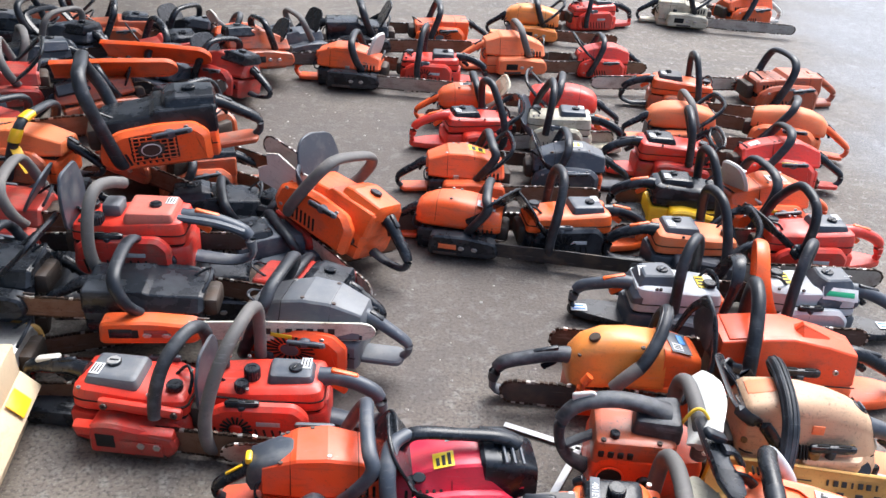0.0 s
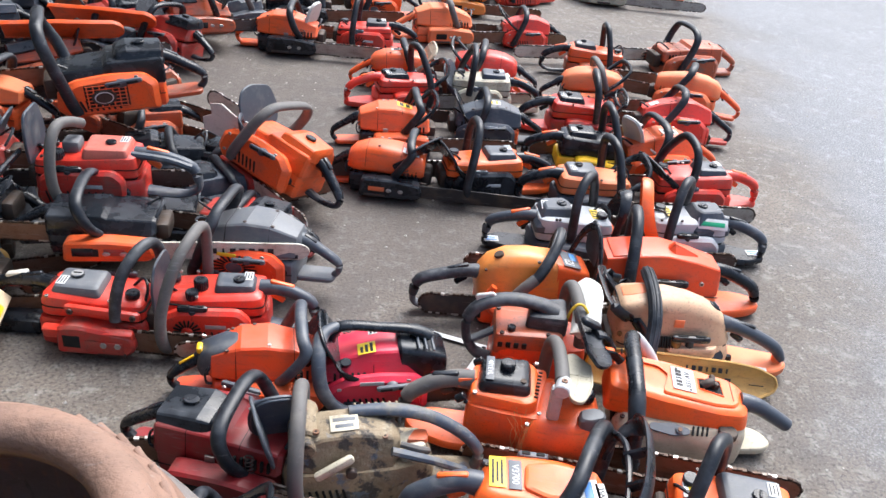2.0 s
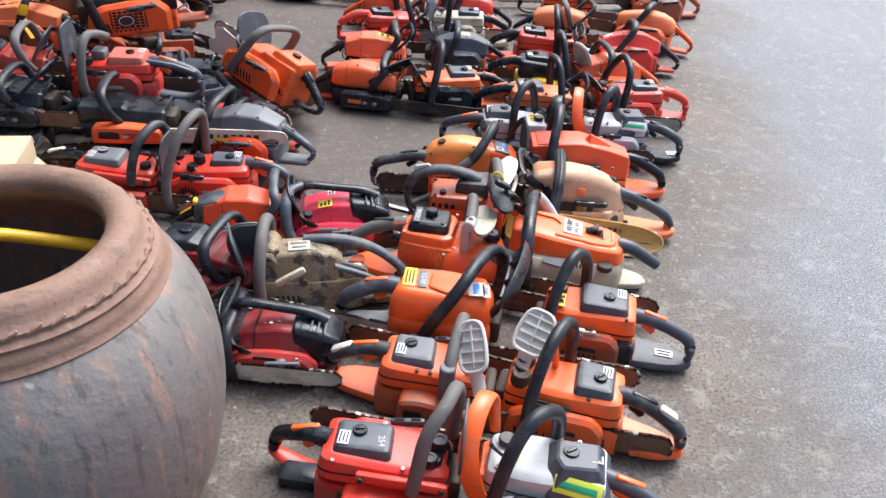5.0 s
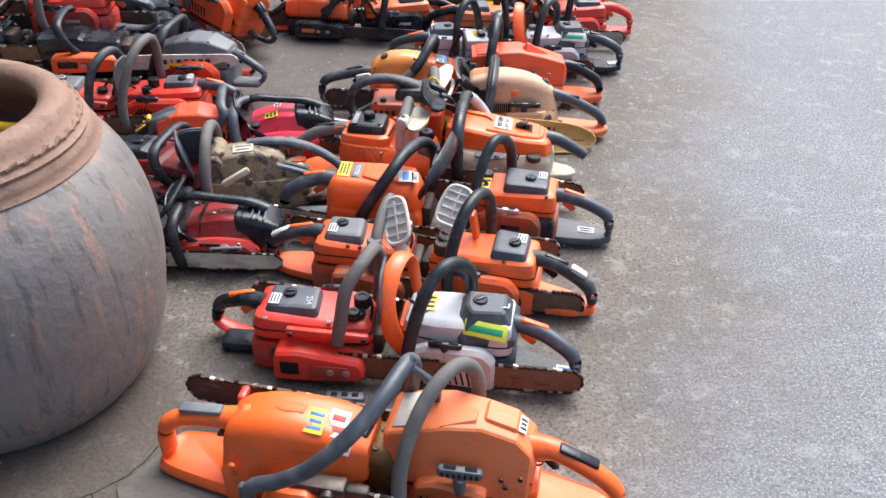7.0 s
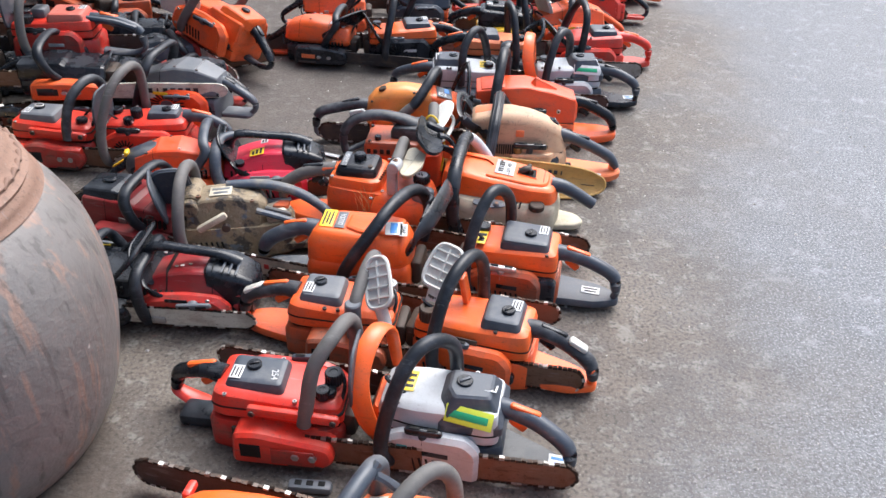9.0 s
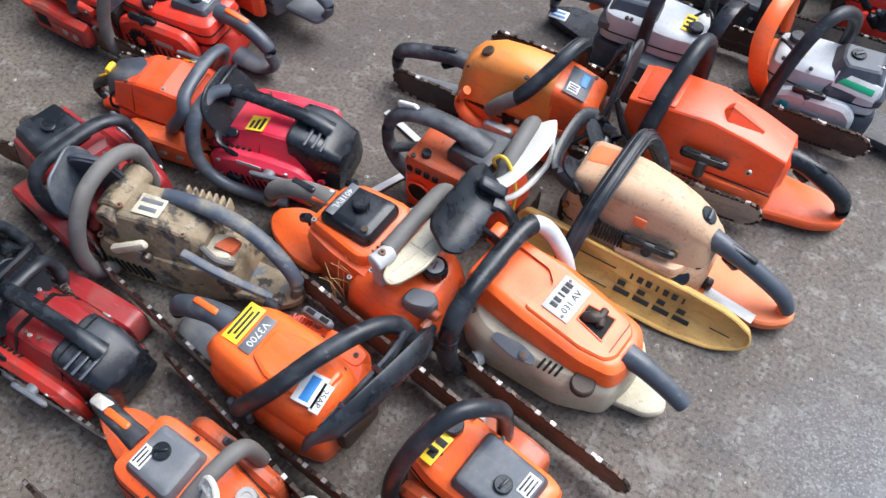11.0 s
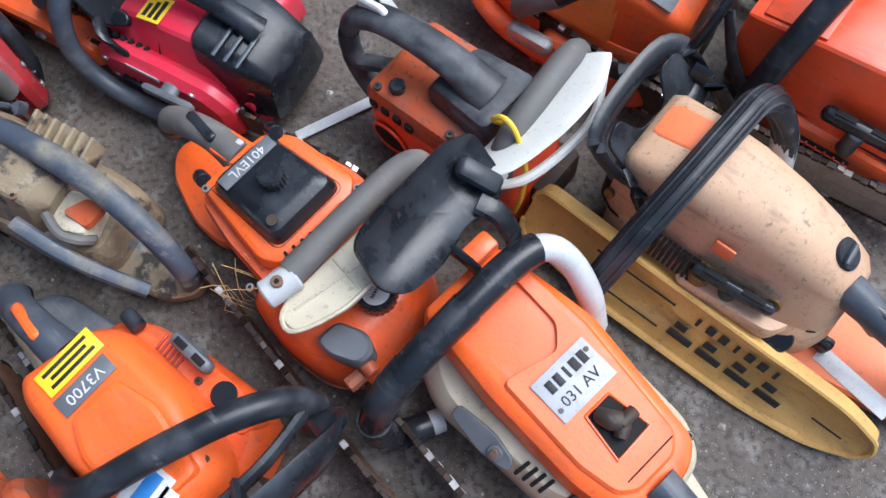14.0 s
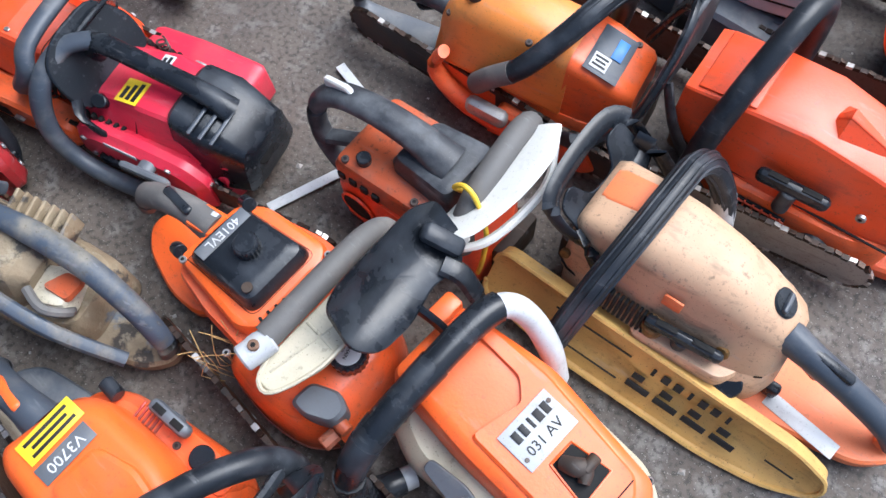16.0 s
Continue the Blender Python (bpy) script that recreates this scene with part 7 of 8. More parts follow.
def amber_saw():
    s = standing("amber domed chainsaw with ribbed handle and dark label", 0.48, 1.405, 3)
    part("crankcase", shell([(-0.11, -0.06), (-0.11, 0.055), (0.14, 0.06), (0.15, -0.03), (0.12, -0.068), (0.0, -0.07)], [(0.008, 0), (0, 0.008), (0, 0.07), (0.006, 0.084)], 0.014), "orange", s)
    dome = part("top_cover", G().loft([(-0.118, 0.034, 0.02, 0.07, 0.11, 0.016), (-0.112, 0.052, 0.034, 0.06, 0.135, 0.024), (-0.09, 0.062, 0.042, 0.06, 0.162, 0.032), (-0.05, 0.066, 0.046, 0.06, 0.18, 0.038), (0.0, 0.067, 0.046, 0.06, 0.182, 0.038), (0.05, 0.066, 0.048, 0.06, 0.172, 0.032), (0.075, 0.064, 0.05, 0.06, 0.164, 0.024)], 6), "amber", s, "faded amber dome", angle=50)
    part("front_cover", G().loft([(0.07, 0.063, 0.049, 0.06, 0.166, 0.018), (0.1, 0.062, 0.048, 0.06, 0.158, 0.016), (0.148, 0.058, 0.044, 0.06, 0.142, 0.014), (0.155, 0.05, 0.038, 0.07, 0.135, 0.012)], 4), "orange", s, angle=40)
    sticker(s, (0.108, -0.006, 0.1575), (0.046, 0.07), (0, 15, 0), "slate", 0)
    sticker(s, (0.102, -0.024, 0.1605), (0.022, 0.022), (0, 15, 0), "label_white", 3)
    sticker(s, (0.116, 0.004, 0.157), (0.014, 0.03), (0, 15, 0), "blue", 0)
    part("choke_cap", G().cyl((-0.07, -0.012, 0.172), 0.012, 0.008, n=22, turn=(0, -25, 0)), "muffler", dome)
    frame = part("side_frame", G().tube([(-0.085, -0.072, 0.12), (-0.1, -0.074, 0.08), (-0.06, -0.076, 0.04), (0.0, -0.078, 0.03), (0.06, -0.078, 0.03)], [0.01, 0.012, 0.014, 0.016, 0.016], [0.008, 0.009, 0.014, 0.02, 0.02], 10, 4), "orange", s)
    part("bar_clip", G().box((-0.01, -0.096, 0.07), (0.06, 0.02, 0.026), 0.008, (0, 6, 0)), "alloy", frame)
    part("clutch_cover", G().prism(rounded([(-0.02, 0.008), (0.13, 0.01), (0.15, 0.034), (0.13, 0.066), (0.0, 0.07)], 0.012), -0.09, -0.055, 0.006), "orange", s)
    hp = [(-0.03, -0.078, 0.1), (-0.012, -0.08, 0.124), (0.02, -0.07, 0.15), (0.055, -0.035, 0.19), (0.078, 0.01, 0.21), (0.09, 0.05, 0.2), (0.09, 0.08, 0.15), (0.08, 0.08, 0.06)]
    h = part("front_handle", G().hoop(hp, 0.0135, 14, 5), "rubber", s, "ribbed rubber handle with bare ends")
    pts = spline(hp, 4)
    for q in range(8):
        part("grip_rib", G().hoop([tuple(p + Vector((0.0132 * math.cos(math.pi * q / 4), 0, 0.0132 * math.sin(math.pi * q / 4)))) for p in pts[8:-5]], 0.002, 5, 1), "rubber", h)
    part("handle_foot", G().hoop([(-0.034, -0.078, 0.094), (-0.012, -0.08, 0.124), (0.012, -0.074, 0.143)], 0.0145, 12, 3), "grey_rubber", h)
    gd = part("hand_guard", G().tube([(0.06, -0.08, 0.06), (0.12, -0.085, 0.08), (0.165, -0.06, 0.13), (0.18, 0.0, 0.2), (0.176, 0.05, 0.22), (0.16, 0.085, 0.18), (0.13, 0.085, 0.1)], [0.016, 0.018, 0.014, 0.01, 0.01, 0.01, 0.01], 0.006, 10, 5, (1, 0, 0.2)), "black", s, "oily black strap guard")
    bolts(gd, ((0.062, -0.092, 0.07),), 0.007, "rust", "y")
    grip_behind(s, [(-0.1, 0.0, 0.115), (-0.14, 0.0, 0.118), (-0.2, 0.0, 0.108), (-0.255, 0.0, 0.09), (-0.268, 0.0, 0.05)], "dusty_black", 0.0155)
    part("hand_loop", G().tube([(-0.266, 0, 0.06), (-0.262, 0, 0.025), (-0.2, 0, 0.016), (-0.1, 0, 0.02)], [0.011, 0.014, 0.024, 0.028], [0.009, 0.008, 0.007, 0.008], 10, 4), "grey", s)
    part("muffler", G().box((0.16, 0.0, 0.055), (0.026, 0.08, 0.055), 0.008), "muffler", s)
    bolts(s, ((0.02, -0.05, 0.176), (-0.1, -0.03, 0.14), (0.13, 0.03, 0.1475)), 0.0045, "dark_steel")
    add_bar(s, 0.4, "steel", y=-0.074, z=0.046, h=0.058, x0=0.09)
    return s


def red_group():
    """Three old red saws with square lids: two in front of the heap and one on it."""
    s = squat_saw("worn red chainsaw with dusty filter lid and long rear grip", -0.515, 1.262, -5, body="red_clean", base="red", lid="grey", lid_x=(-0.052, 0.05), lid_w=0.042, top_z=0.125, front=0.15, grip="black", grip_end=(-0.195, 0.03, 0.09), plate="red_clean", plate_kind="loop", clutch="red",
                  hoop="dusty_black", hoop_path=[(0.094, -0.072, 0.09), (0.098, -0.066, 0.14), (0.112, -0.045, 0.195), (0.132, 0.0, 0.226), (0.145, 0.05, 0.215), (0.148, 0.08, 0.16), (0.14, 0.082, 0.07)], bar=0.40, bar_kind="rust", seed=31)
    part("brace", G().box((0.066, -0.066, 0.102), (0.16, 0.016, 0.022), 0.007, (0, 3, 0)), "red_clean", s)
    bolts(s, ((0.0, -0.075, 0.104), (0.132, -0.075, 0.1)), 0.007, "dark_steel", "y")
    part("step_cover", G().box((0.04, -0.086, 0.06), (0.19, 0.02, 0.03), 0.004, (18, 0, 0)), "red_clean", s)
    part("side_panel", G().box((0.075, -0.1015, 0.036), (0.08, 0.003, 0.03), 0.001), "red_dull", s)
    part("skid_plate", G().box((-0.14, -0.01, 0.02), (0.1, 0.055, 0.036), 0.008), "black", s)
    part("pale_tip", G().box((-0.15, 0.02, 0.124), (0.05, 0.018, 0.01), 0.004, (0, -14, 0)), "white", s)
    part("hand_guard", G().prism(rounded([(-0.06, 0.1), (0.055, 0.11), (0.062, 0.18), (0.04, 0.212), (-0.03, 0.212), (-0.06, 0.17)], 0.016), 0.17, 0.176, 0.002, "x"), "slate", s)
    part("lid_flower", G().cyl((-0.01, 0.006, 0.1475), 0.013, 0.005, n=8), "alloy", s)

    s = squat_saw("red chainsaw with round starter and grey hoop handle", -0.19, 1.288, 180, body="red_clean", base="red", lid="slate", lid_x=(-0.044, 0.044), lid_w=0.032, top_z=0.122, front=0.175, grip="slate", grip_end=(-0.165, 0.01, 0.09), plate="slate", plate_kind="loop", side="red_clean", pull="black",
                  hoop="grey_rubber", hoop_path=[(0.12, 0.1, 0.018), (0.136, 0.124, 0.04), (0.14, 0.124, 0.1), (0.126, 0.108, 0.17), (0.104, 0.076, 0.23), (0.086, 0.03, 0.256), (0.078, -0.03, 0.25), (0.076, -0.07, 0.21), (0.078, -0.078, 0.1)], bar=0.40, seed=37)
    for q in range(18):
        a = 2 * math.pi * q / 18
        part("fan_blade", G().box((0.095 + 0.022 * math.cos(a), 0.0885, 0.052 + 0.022 * math.sin(a)), (0.018, 0.003, 0.004), 0.001, (0, -math.degrees(a), 0)), "void", s)
    part("fan_hub", G().cyl((0.095, 0.088, 0.052), 0.011, 0.006, "y", 18), "red_clean", s)
    spool(s, (0.075, 0.012, 0.13), "black", 0.016, 0.024), spool(s, (0.09, 0.04, 0.118), "black", 0.014, 0.02)

    s = squat_saw("red chainsaw with square faded red filter lid", -0.545, 1.625, 182, body="red_clean", base="red", lid=worn("dull_pink_red_lid", (0.50, 0.12, 0.085), 0.4), lid_x=(-0.055, 0.052), lid_w=0.05, top_z=0.13, front=0.17, grip="slate", grip_end=(-0.2, 0.01, 0.09), plate="slate", plate_kind="loop", pull="black",
                  hoop="grey_rubber", hoop_path=[(0.085, 0.08, 0.03), (0.1, 0.108, 0.05), (0.105, 0.112, 0.11), (0.1, 0.095, 0.18), (0.092, 0.06, 0.21), (0.08, 0.01, 0.2), (0.066, -0.03, 0.18)], bar=0.3, seed=41, group=HEAP)
    s.matrix_basis = Matrix.Translation((0, 0, 0.15)) @ s.matrix_basis
    part("hand_guard", G().prism(rounded([(-0.06, 0.1), (0.06, 0.1), (0.066, 0.18), (0.05, 0.23), (-0.04, 0.23), (-0.066, 0.17)], 0.02), 0.165, 0.172, 0.002, "x"), "slate", s)
    part("carburettor", G().box((0.082, 0.0, 0.138), (0.04, 0.05, 0.03), 0.006), "grey", s)
    spool(s, (0.11, 0.04, 0.128), "black", 0.018, 0.02)
    part("grip_rod", G().tube([(-0.06, 0.03, 0.13), (-0.14, 0.03, 0.12), (-0.2, 0.03, 0.1)], 0.009, 0.009, 8, 3), "slate", s)


def mud_caked_saw():
    s = standing("mud-caked tan chainsaw with worn grey hoop and blue-grey grip", 0.1, 0.832, 187)
    blue = worn("chipped_blue_grey_paint", (0.045, 0.06, 0.085), 0.9, 0.5, dust=(0.27, 0.235, 0.17))
    part("crankcase", shell([(-0.13, -0.05), (-0.135, 0.045), (-0.06, 0.066), (0.12, 0.068), (0.14, 0.03), (0.14, -0.05), (0.0, -0.062)], [(0.01, 0), (0, 0.01), (0, 0.07), (0.008, 0.086)], 0.02), "camo", s)
    top = part("top_cover", G().loft([(-0.07, 0.03, 0.024, 0.08, 0.125, 0.008), (-0.055, 0.05, 0.036, 0.075, 0.142, 0.01), (0.01, 0.056, 0.038, 0.075, 0.156, 0.01), (0.07, 0.056, 0.04, 0.075, 0.15, 0.01), (0.11, 0.05, 0.034, 0.08, 0.13, 0.01)], 3), "camo", s, "tan cover under dried mud", angle=24)
    sticker(top, (0.03, 0.005, 0.1565), (0.05, 0.04), (0, 4, 0), "cream", 2, "grey")
    part("cylinder", G().cyl((0.1, -0.02, 0.13), 0.028, 0.09, "y", 18).cyl((0.1, 0.03, 0.13), 0.02, 0.03, "y", 14), "camo", s)
    louvres(s, (0.03, 0.0685, 0.04), (0.1, 0.0685, 0.04), 7, (0.0045, 0.004, 0.036), (0, 14, 0))
    for q in range(7):
        part("cylinder_fin", G().box((-0.075 + 0.013 * q, -0.05, 0.122), (0.005, 0.034, 0.03), 0.0015, (0, 0, 8)), "camo", s)
    lever = part("lever", G().box((0.05, 0.064, 0.108), (0.075, 0.014, 0.018), 0.006, (0, 26, 10)), "cream", s)
    part("pivot", G().cyl((0.02, 0.066, 0.094), 0.01, 0.012, "y", 14), "dark_steel", lever)
    part("carburettor", G().box((-0.09, 0.012, 0.096), (0.05, 0.05, 0.034), 0.007, (0, 10, 14)), "cream", s)
    part("fuel_hose", G().hoop([(-0.07, 0.03, 0.12), (-0.1, 0.042, 0.118), (-0.12, 0.03, 0.1), (-0.1, 0.02, 0.08)], 0.006, 8, 4), "grey_rubber", s)
    part("orange_rag", shell([(-0.1, -0.01), (-0.08, 0.02), (-0.12, 0.024), (-0.125, -0.006)], [(0, 0.112), (0.002, 0.119)], 0.008), "orange_dirty", s)
    part("rear_handle", G().tube([(0.02, -0.024, 0.156), (-0.06, -0.024, 0.154), (-0.13, -0.018, 0.138), (-0.19, -0.004, 0.105), (-0.222, 0.01, 0.068), (-0.215, 0.012, 0.03)], [0.012, 0.015, 0.0145, 0.014, 0.013, 0.015], [0.009, 0.011, 0.011, 0.011, 0.01, 0.009], 12, 5), blue, s, "chipped blue-grey painted grip")
    part("hand_plate", shell([(-0.09, 0.055), (-0.2, 0.046), (-0.232, 0.02), (-0.225, -0.012), (-0.09, -0.03)], [(0.004, 0.014), (0, 0.018), (0, 0.032), (0.005, 0.037)], 0.018, 4), "camo", s)
    part("side_strut", G().tube([(-0.05, 0.055, 0.13), (-0.12, 0.058, 0.105), (-0.19, 0.046, 0.06)], 0.009, 0.007, 8, 4), blue, s)
    hp = [(0.1, 0.07, 0.03), (0.112, 0.098, 0.05), (0.118, 0.1, 0.11), (0.115, 0.074, 0.17), (0.11, 0.03, 0.205), (0.105, -0.03, 0.205), (0.1, -0.075, 0.17), (0.1, -0.08, 0.08)]
    part("front_handle", G().hoop(hp, 0.0135, 14, 5), "grey_rubber", s, "worn grey rubber hoop")
    gd = part("hand_guard", G().prism(rounded([(-0.06, 0.11), (0.05, 0.11), (0.06, 0.18), (0.04, 0.22), (-0.04, 0.222), (-0.066, 0.18)], 0.018), 0.0, 0.006, 0.002, "x"), "slate", s, "dusty slate guard plate")
    laid(gd, (0.13, 0.0, -0.01), (0, 14, 10))
    bolts(s, ((0.08, 0.02, 0.152), (-0.04, 0.03, 0.142), (0.12, 0.05, 0.088)), 0.006, "rust")
    add_bar(s, 0.34, "rust", y=-0.072, z=0.046, h=0.056, x0=0.1)
    return s


# ---- the double row along the paving, near end first ----
big_orange_saw()
faded_big_saw()
near_pairs()
yellow_label_saw()
orange_black_lid_saw()
orange_nameplate_saw()
worn_top_handle_saw()
yellow_scabbard()
peach_saw()
amber_saw()
angular_red_saw()
lime_saw("grey chainsaw with black lid and dark strap guard", 0.607, 1.682, 0.5, "slate", "black")
lime_saw("light grey chainsaw with pale green label and orange guard", 1.04, 1.719, 179.7, "label_white")
squat_row("faded orange chainsaw with dusty grey lid", (0.552, 1.966), (0.898, 1.97), body="faded", base="slate", lid="grey", rear_kind="bare", bar_kind="steel", bar=0.40, guards=("strap", "black"), seed=57)
squat_row("red chainsaw with grey lid and yellowed grip", (1.339, 2.021), (0.973, 2.009), body="red_clean", lid="slate", grip="red_clean", bar_kind="steel", bar=0.40, guards=("dish", "black"), seed=64)
squat_row("black chainsaw with a yellow front corner", (0.611, 2.265), (0.94, 2.242), body="black", base="yellow", lid="black", bar=0.36, seed=71)
J1 = chainsaw("orange chainsaw with white hand guard", (1.288, 2.291), (0.913, 2.244), style="wedge", body="orange", grip="orange", bar=0.36, guards=('scoop', 'bone', (22, 20)), base="slate")
decal(J1, "wedge", 0.0, 0.01, 0.04, 0.05, "label_white", rows=2)
squat_row("bright red chainsaw with black lid", (0.638, 2.588), (1.026, 2.574), body="red_clean", base="red", lid="black", bar=0.36, guards=("dish", "black"), seed=78)
K1 = chainsaw("bright red chainsaw with black hoop and open grip", (1.433, 2.515), (1.059, 2.555), style="wedge", body="red_clean", bar=0.36, guards=None, roll=10, hoop_x=0.012, lean=0.085)
decal(K1, "wedge", 0.09, 0.01, 0.05, 0.03, "label_white")
side_tile(K1, 0.06, 0.1, 0.03, 0.016, "label_yellow")
L0 = chainsaw("faded peach-orange chainsaw with grey handle", (0.773, 2.893), (1.12, 2.897), style="dome", body="faded", bar=0.36, guards=("strap", "black"), hoop="grey_rubber", base="dusty_black")
L1 = chainsaw("peach chainsaw with bright orange rear handle", (1.562, 2.77), (1.22, 2.913), style="dome", body="faded", top="faded", grip="orange", plate="orange", bar=0.36, guards=None, roll=8, hoop_x=0.012, lean=0.085)
squat_row("orange chainsaw with black loop handle", (0.834, 3.279), (1.214, 3.221), body="orange", base="orange_dirty", rear_kind="bare", bar_kind="rust", bar=0.4, lid="dusty_black", seed=85)
M1 = chainsaw("orange-brown chainsaw with dusty rear handle", (1.777, 3.411), (1.347, 3.348), style="low", body="orange_dirty", grip="orange_dirty", bar=0.62, bar_kind="white_bar", guards=None)

# ---- the inner double row ----
N0 = chainsaw("orange chainsaw with black clutch cover and long black bar", (-0.048, 2.076), (0.291, 2.029), style="dome", body="orange", clutch="black", base="black", bar=0.58, bar_kind="black_bar", sheath=True, guards=("dish", "black", (-30, 20)), hoop_x=0.085, lean=-0.055)
decal(N0, "dome", 0.085, -0.03, 0.04, 0.05, "label_white", rows=2, ink="red_ink")
side_tile(N0, 0.0, 0.06, 0.045, 0.02, "faded", left=False)
squat_row("orange chainsaw with square slate lid", (0.676, 2.076), (0.315, 2.031), body="orange_clean", base="black", lid="slate", bar_kind="dark_steel", side="black", bar=0.56, guards=("plate", "black"), fan=True, seed=92)
O0 = chainsaw("orange chainsaw with yellow label and black guard", (-0.039, 2.36), (0.315, 2.386), style="wedge", body="orange", bar=0.38, guards=("strap", "black"), base="black", hoop_x=0.085, lean=-0.055)
decal(O0, "wedge", 0.05, 0.01, 0.04, 0.05, "label_yellow", rows=2)
O1 = chainsaw("slate chainsaw with white label", (0.701, 2.46), (0.36, 2.466), style="wedge", body="slate", base="orange", bar=0.38, bar_kind="dark_steel", guards=("plate", "black"))
decal(O1, "wedge", 0.0, 0.0, 0.04, 0.04, "label_white", rows=2, ink="label_yellow")
squat_row("red chainsaw with loop handle and black lid", (-0.007, 2.69), (0.341, 2.774), body="red_clean", lid="black", grip="red_clean", bar_kind="steel", bar=0.38, guards=("strap", "black"), seed=99)
squat_row("cream and black chainsaw with curved grip", (0.736, 2.751), (0.39, 2.785), body="cream", lid="slate", bar=0.38, guards=("plate", "slate"), seed=106)
Q0 = chainsaw("orange chainsaw with open orange loop handle", (-0.002, 2.951), (0.34, 2.978), style="dome", body="orange", grip="orange", bar=0.34, guards=("dish", "cream"), base="dusty_black")
decal(Q0, "dome", 0.0, 0.0, 0.03, 0.04, "label_white", rows=1)
Q1 = chainsaw("bright red domed chainsaw with black grip", (0.76, 2.964), (0.40, 3.02), style="dome", body="red_clean", bar=0.34, guards=("strap", "black"))
R0 = chainsaw("orange chainsaw with black engine side and cream guard", (-0.515, 3.355), (-0.126, 3.33), style="wedge", body="orange", clutch="black", base="black", grip="orange", bar=0.42, bar_kind="steel", guards=('scoop', 'bone', (-22, 15)))
squat_row("red chainsaw with black rear grip", (0.277, 3.394), (-0.107, 3.41), body="red_clean", bar=0.36, fan=True, lid="dusty_black", seed=113)
S0 = chainsaw("faded orange chainsaw with worn hoop handle", (0.173, 3.612), (0.569, 3.67), style="wedge", body="faded", grip="faded", bar=0.5, bar_kind="rust", hoop="grey_rubber", guards=None)
S1 = chainsaw("red chainsaw with angular cover", (1.007, 3.654), (0.669, 3.648), style="wedge", body="red_clean", bar=0.36, guards=("strap", "black"))
T0 = chainsaw("amber domed chainsaw with grey base", (0.32, 4.2), (0.70, 4.18), style="dome", body="amber", base="grey", bar=0.36, guards=("strap", "black"))
squat_row("red chainsaw with grey bar", (1.113, 4.525), (0.739, 4.415), body="red_clean", bar=0.36, lid="dusty_black", seed=120)
U0 = chainsaw("dirty cream chainsaw lying by the paving", (1.188, 4.667), (1.588, 4.623), style="low", body="cream", bar=0.5, bar_kind="steel", guards=("strap", "black"))
U1 = chainsaw("orange and white chainsaw with steel bar", (2.05, 4.827), (1.642, 4.699), style="wedge", body="orange", grip="white", plate="white", bar=0.4, guards=None)
V0 = chainsaw("black chainsaw with loop handle", (-0.556, 3.769), (-0.131, 3.839), style="low", body="black", bar=0.4, guards=("plate", "black"))
V1 = chainsaw("orange chainsaw with round starter", (0.3, 4.0), (-0.08, 3.95), style="low", body="orange", fan=True, bar=0.4, guards=None)

# ---- the group in front of the heap ----
red_group()
Sh = chainsaw("red-orange chainsaw with grey and yellow rear cover", (-0.29, 1.066), (0.04, 1.105), style="wedge", body="orange_red", bar=0.50, bar_kind="dark_steel", hoop="slate", hoop_x=0.085, lean=-0.06, guards=("plate", "black"), clutch="orange")
part("rear_cover", G().loft([(-0.13, 0.03, 0.02, 0.10, 0.13, 0.012), (-0.115, 0.046, 0.034, 0.09, 0.165, 0.018), (-0.06, 0.056, 0.042, 0.10, 0.188, 0.02), (-0.03, 0.04, 0.02, 0.14, 0.194, 0.01)]), "slate", Sh, angle=50)
part("guard_label", G().box((0.118, 0.0, 0.2), (0.002, 0.06, 0.026), 0.0005, (0, 24, 0)), "silver", Sh)
part("yellow_latch", G().box((-0.12, -0.008, 0.165), (0.02, 0.03, 0.02), 0.006), "yellow", Sh)
part("yellow_stripe", G().box((-0.165, -0.004, 0.121), (0.055, 0.006, 0.006), 0.001, (0, -29, 0)), "yellow", Sh)
Si = chainsaw("crimson top-handled chainsaw with black engine cover", far_end((0.255, 1.115), (-0.004, 1.087), 1.25), (-0.004, 1.087), style="wedge", body="pink", grip="black", rear_kind="top", bar=0.40, bar_kind="steel", hoop=None, guards=("plate", "black"), tall=0.85, pull="grey", size=0.93)
part("front_handle", G().hoop([(0.1, 0.0, 0.225), (0.128, 0.03, 0.222), (0.136, 0.085, 0.19), (0.13, 0.118, 0.12), (0.1, 0.126, 0.06), (0.04, 0.124, 0.035), (-0.03, 0.115, 0.03)], 0.0135, 12, 5), "slate", Si)
decal(Si, "wedge", 0.045, 0.03, 0.04, 0.035, "label_yellow", rows=3, tall=0.85)
decal(Si, "wedge", 0.03, -0.03, 0.026, 0.018, "label_white", rows=2, tall=0.85)
part("primer", G().cyl((0.085, 0.05, 0.14), 0.011, 0.03, "z", 14, turn=(-30, 0, 0)), "black", Si)
mud_caked_saw()
Sk = chainsaw("maroon chainsaw with ribbed slate guard", (-0.34, 0.92), (0.01, 0.83), style="low", body="maroon", lid="black", bar=0.44, bar_kind="cream", guards=("scoop", "slate", (-60, 10)), hoop_h=0.22)
for q in range(4):
    side_ = part("print_bar", G().box((0.30 + 0.022 * q, -0.1066, 0.06), (0.012, 0.0012, 0.016), 0.0004), "red_ink", Sk)
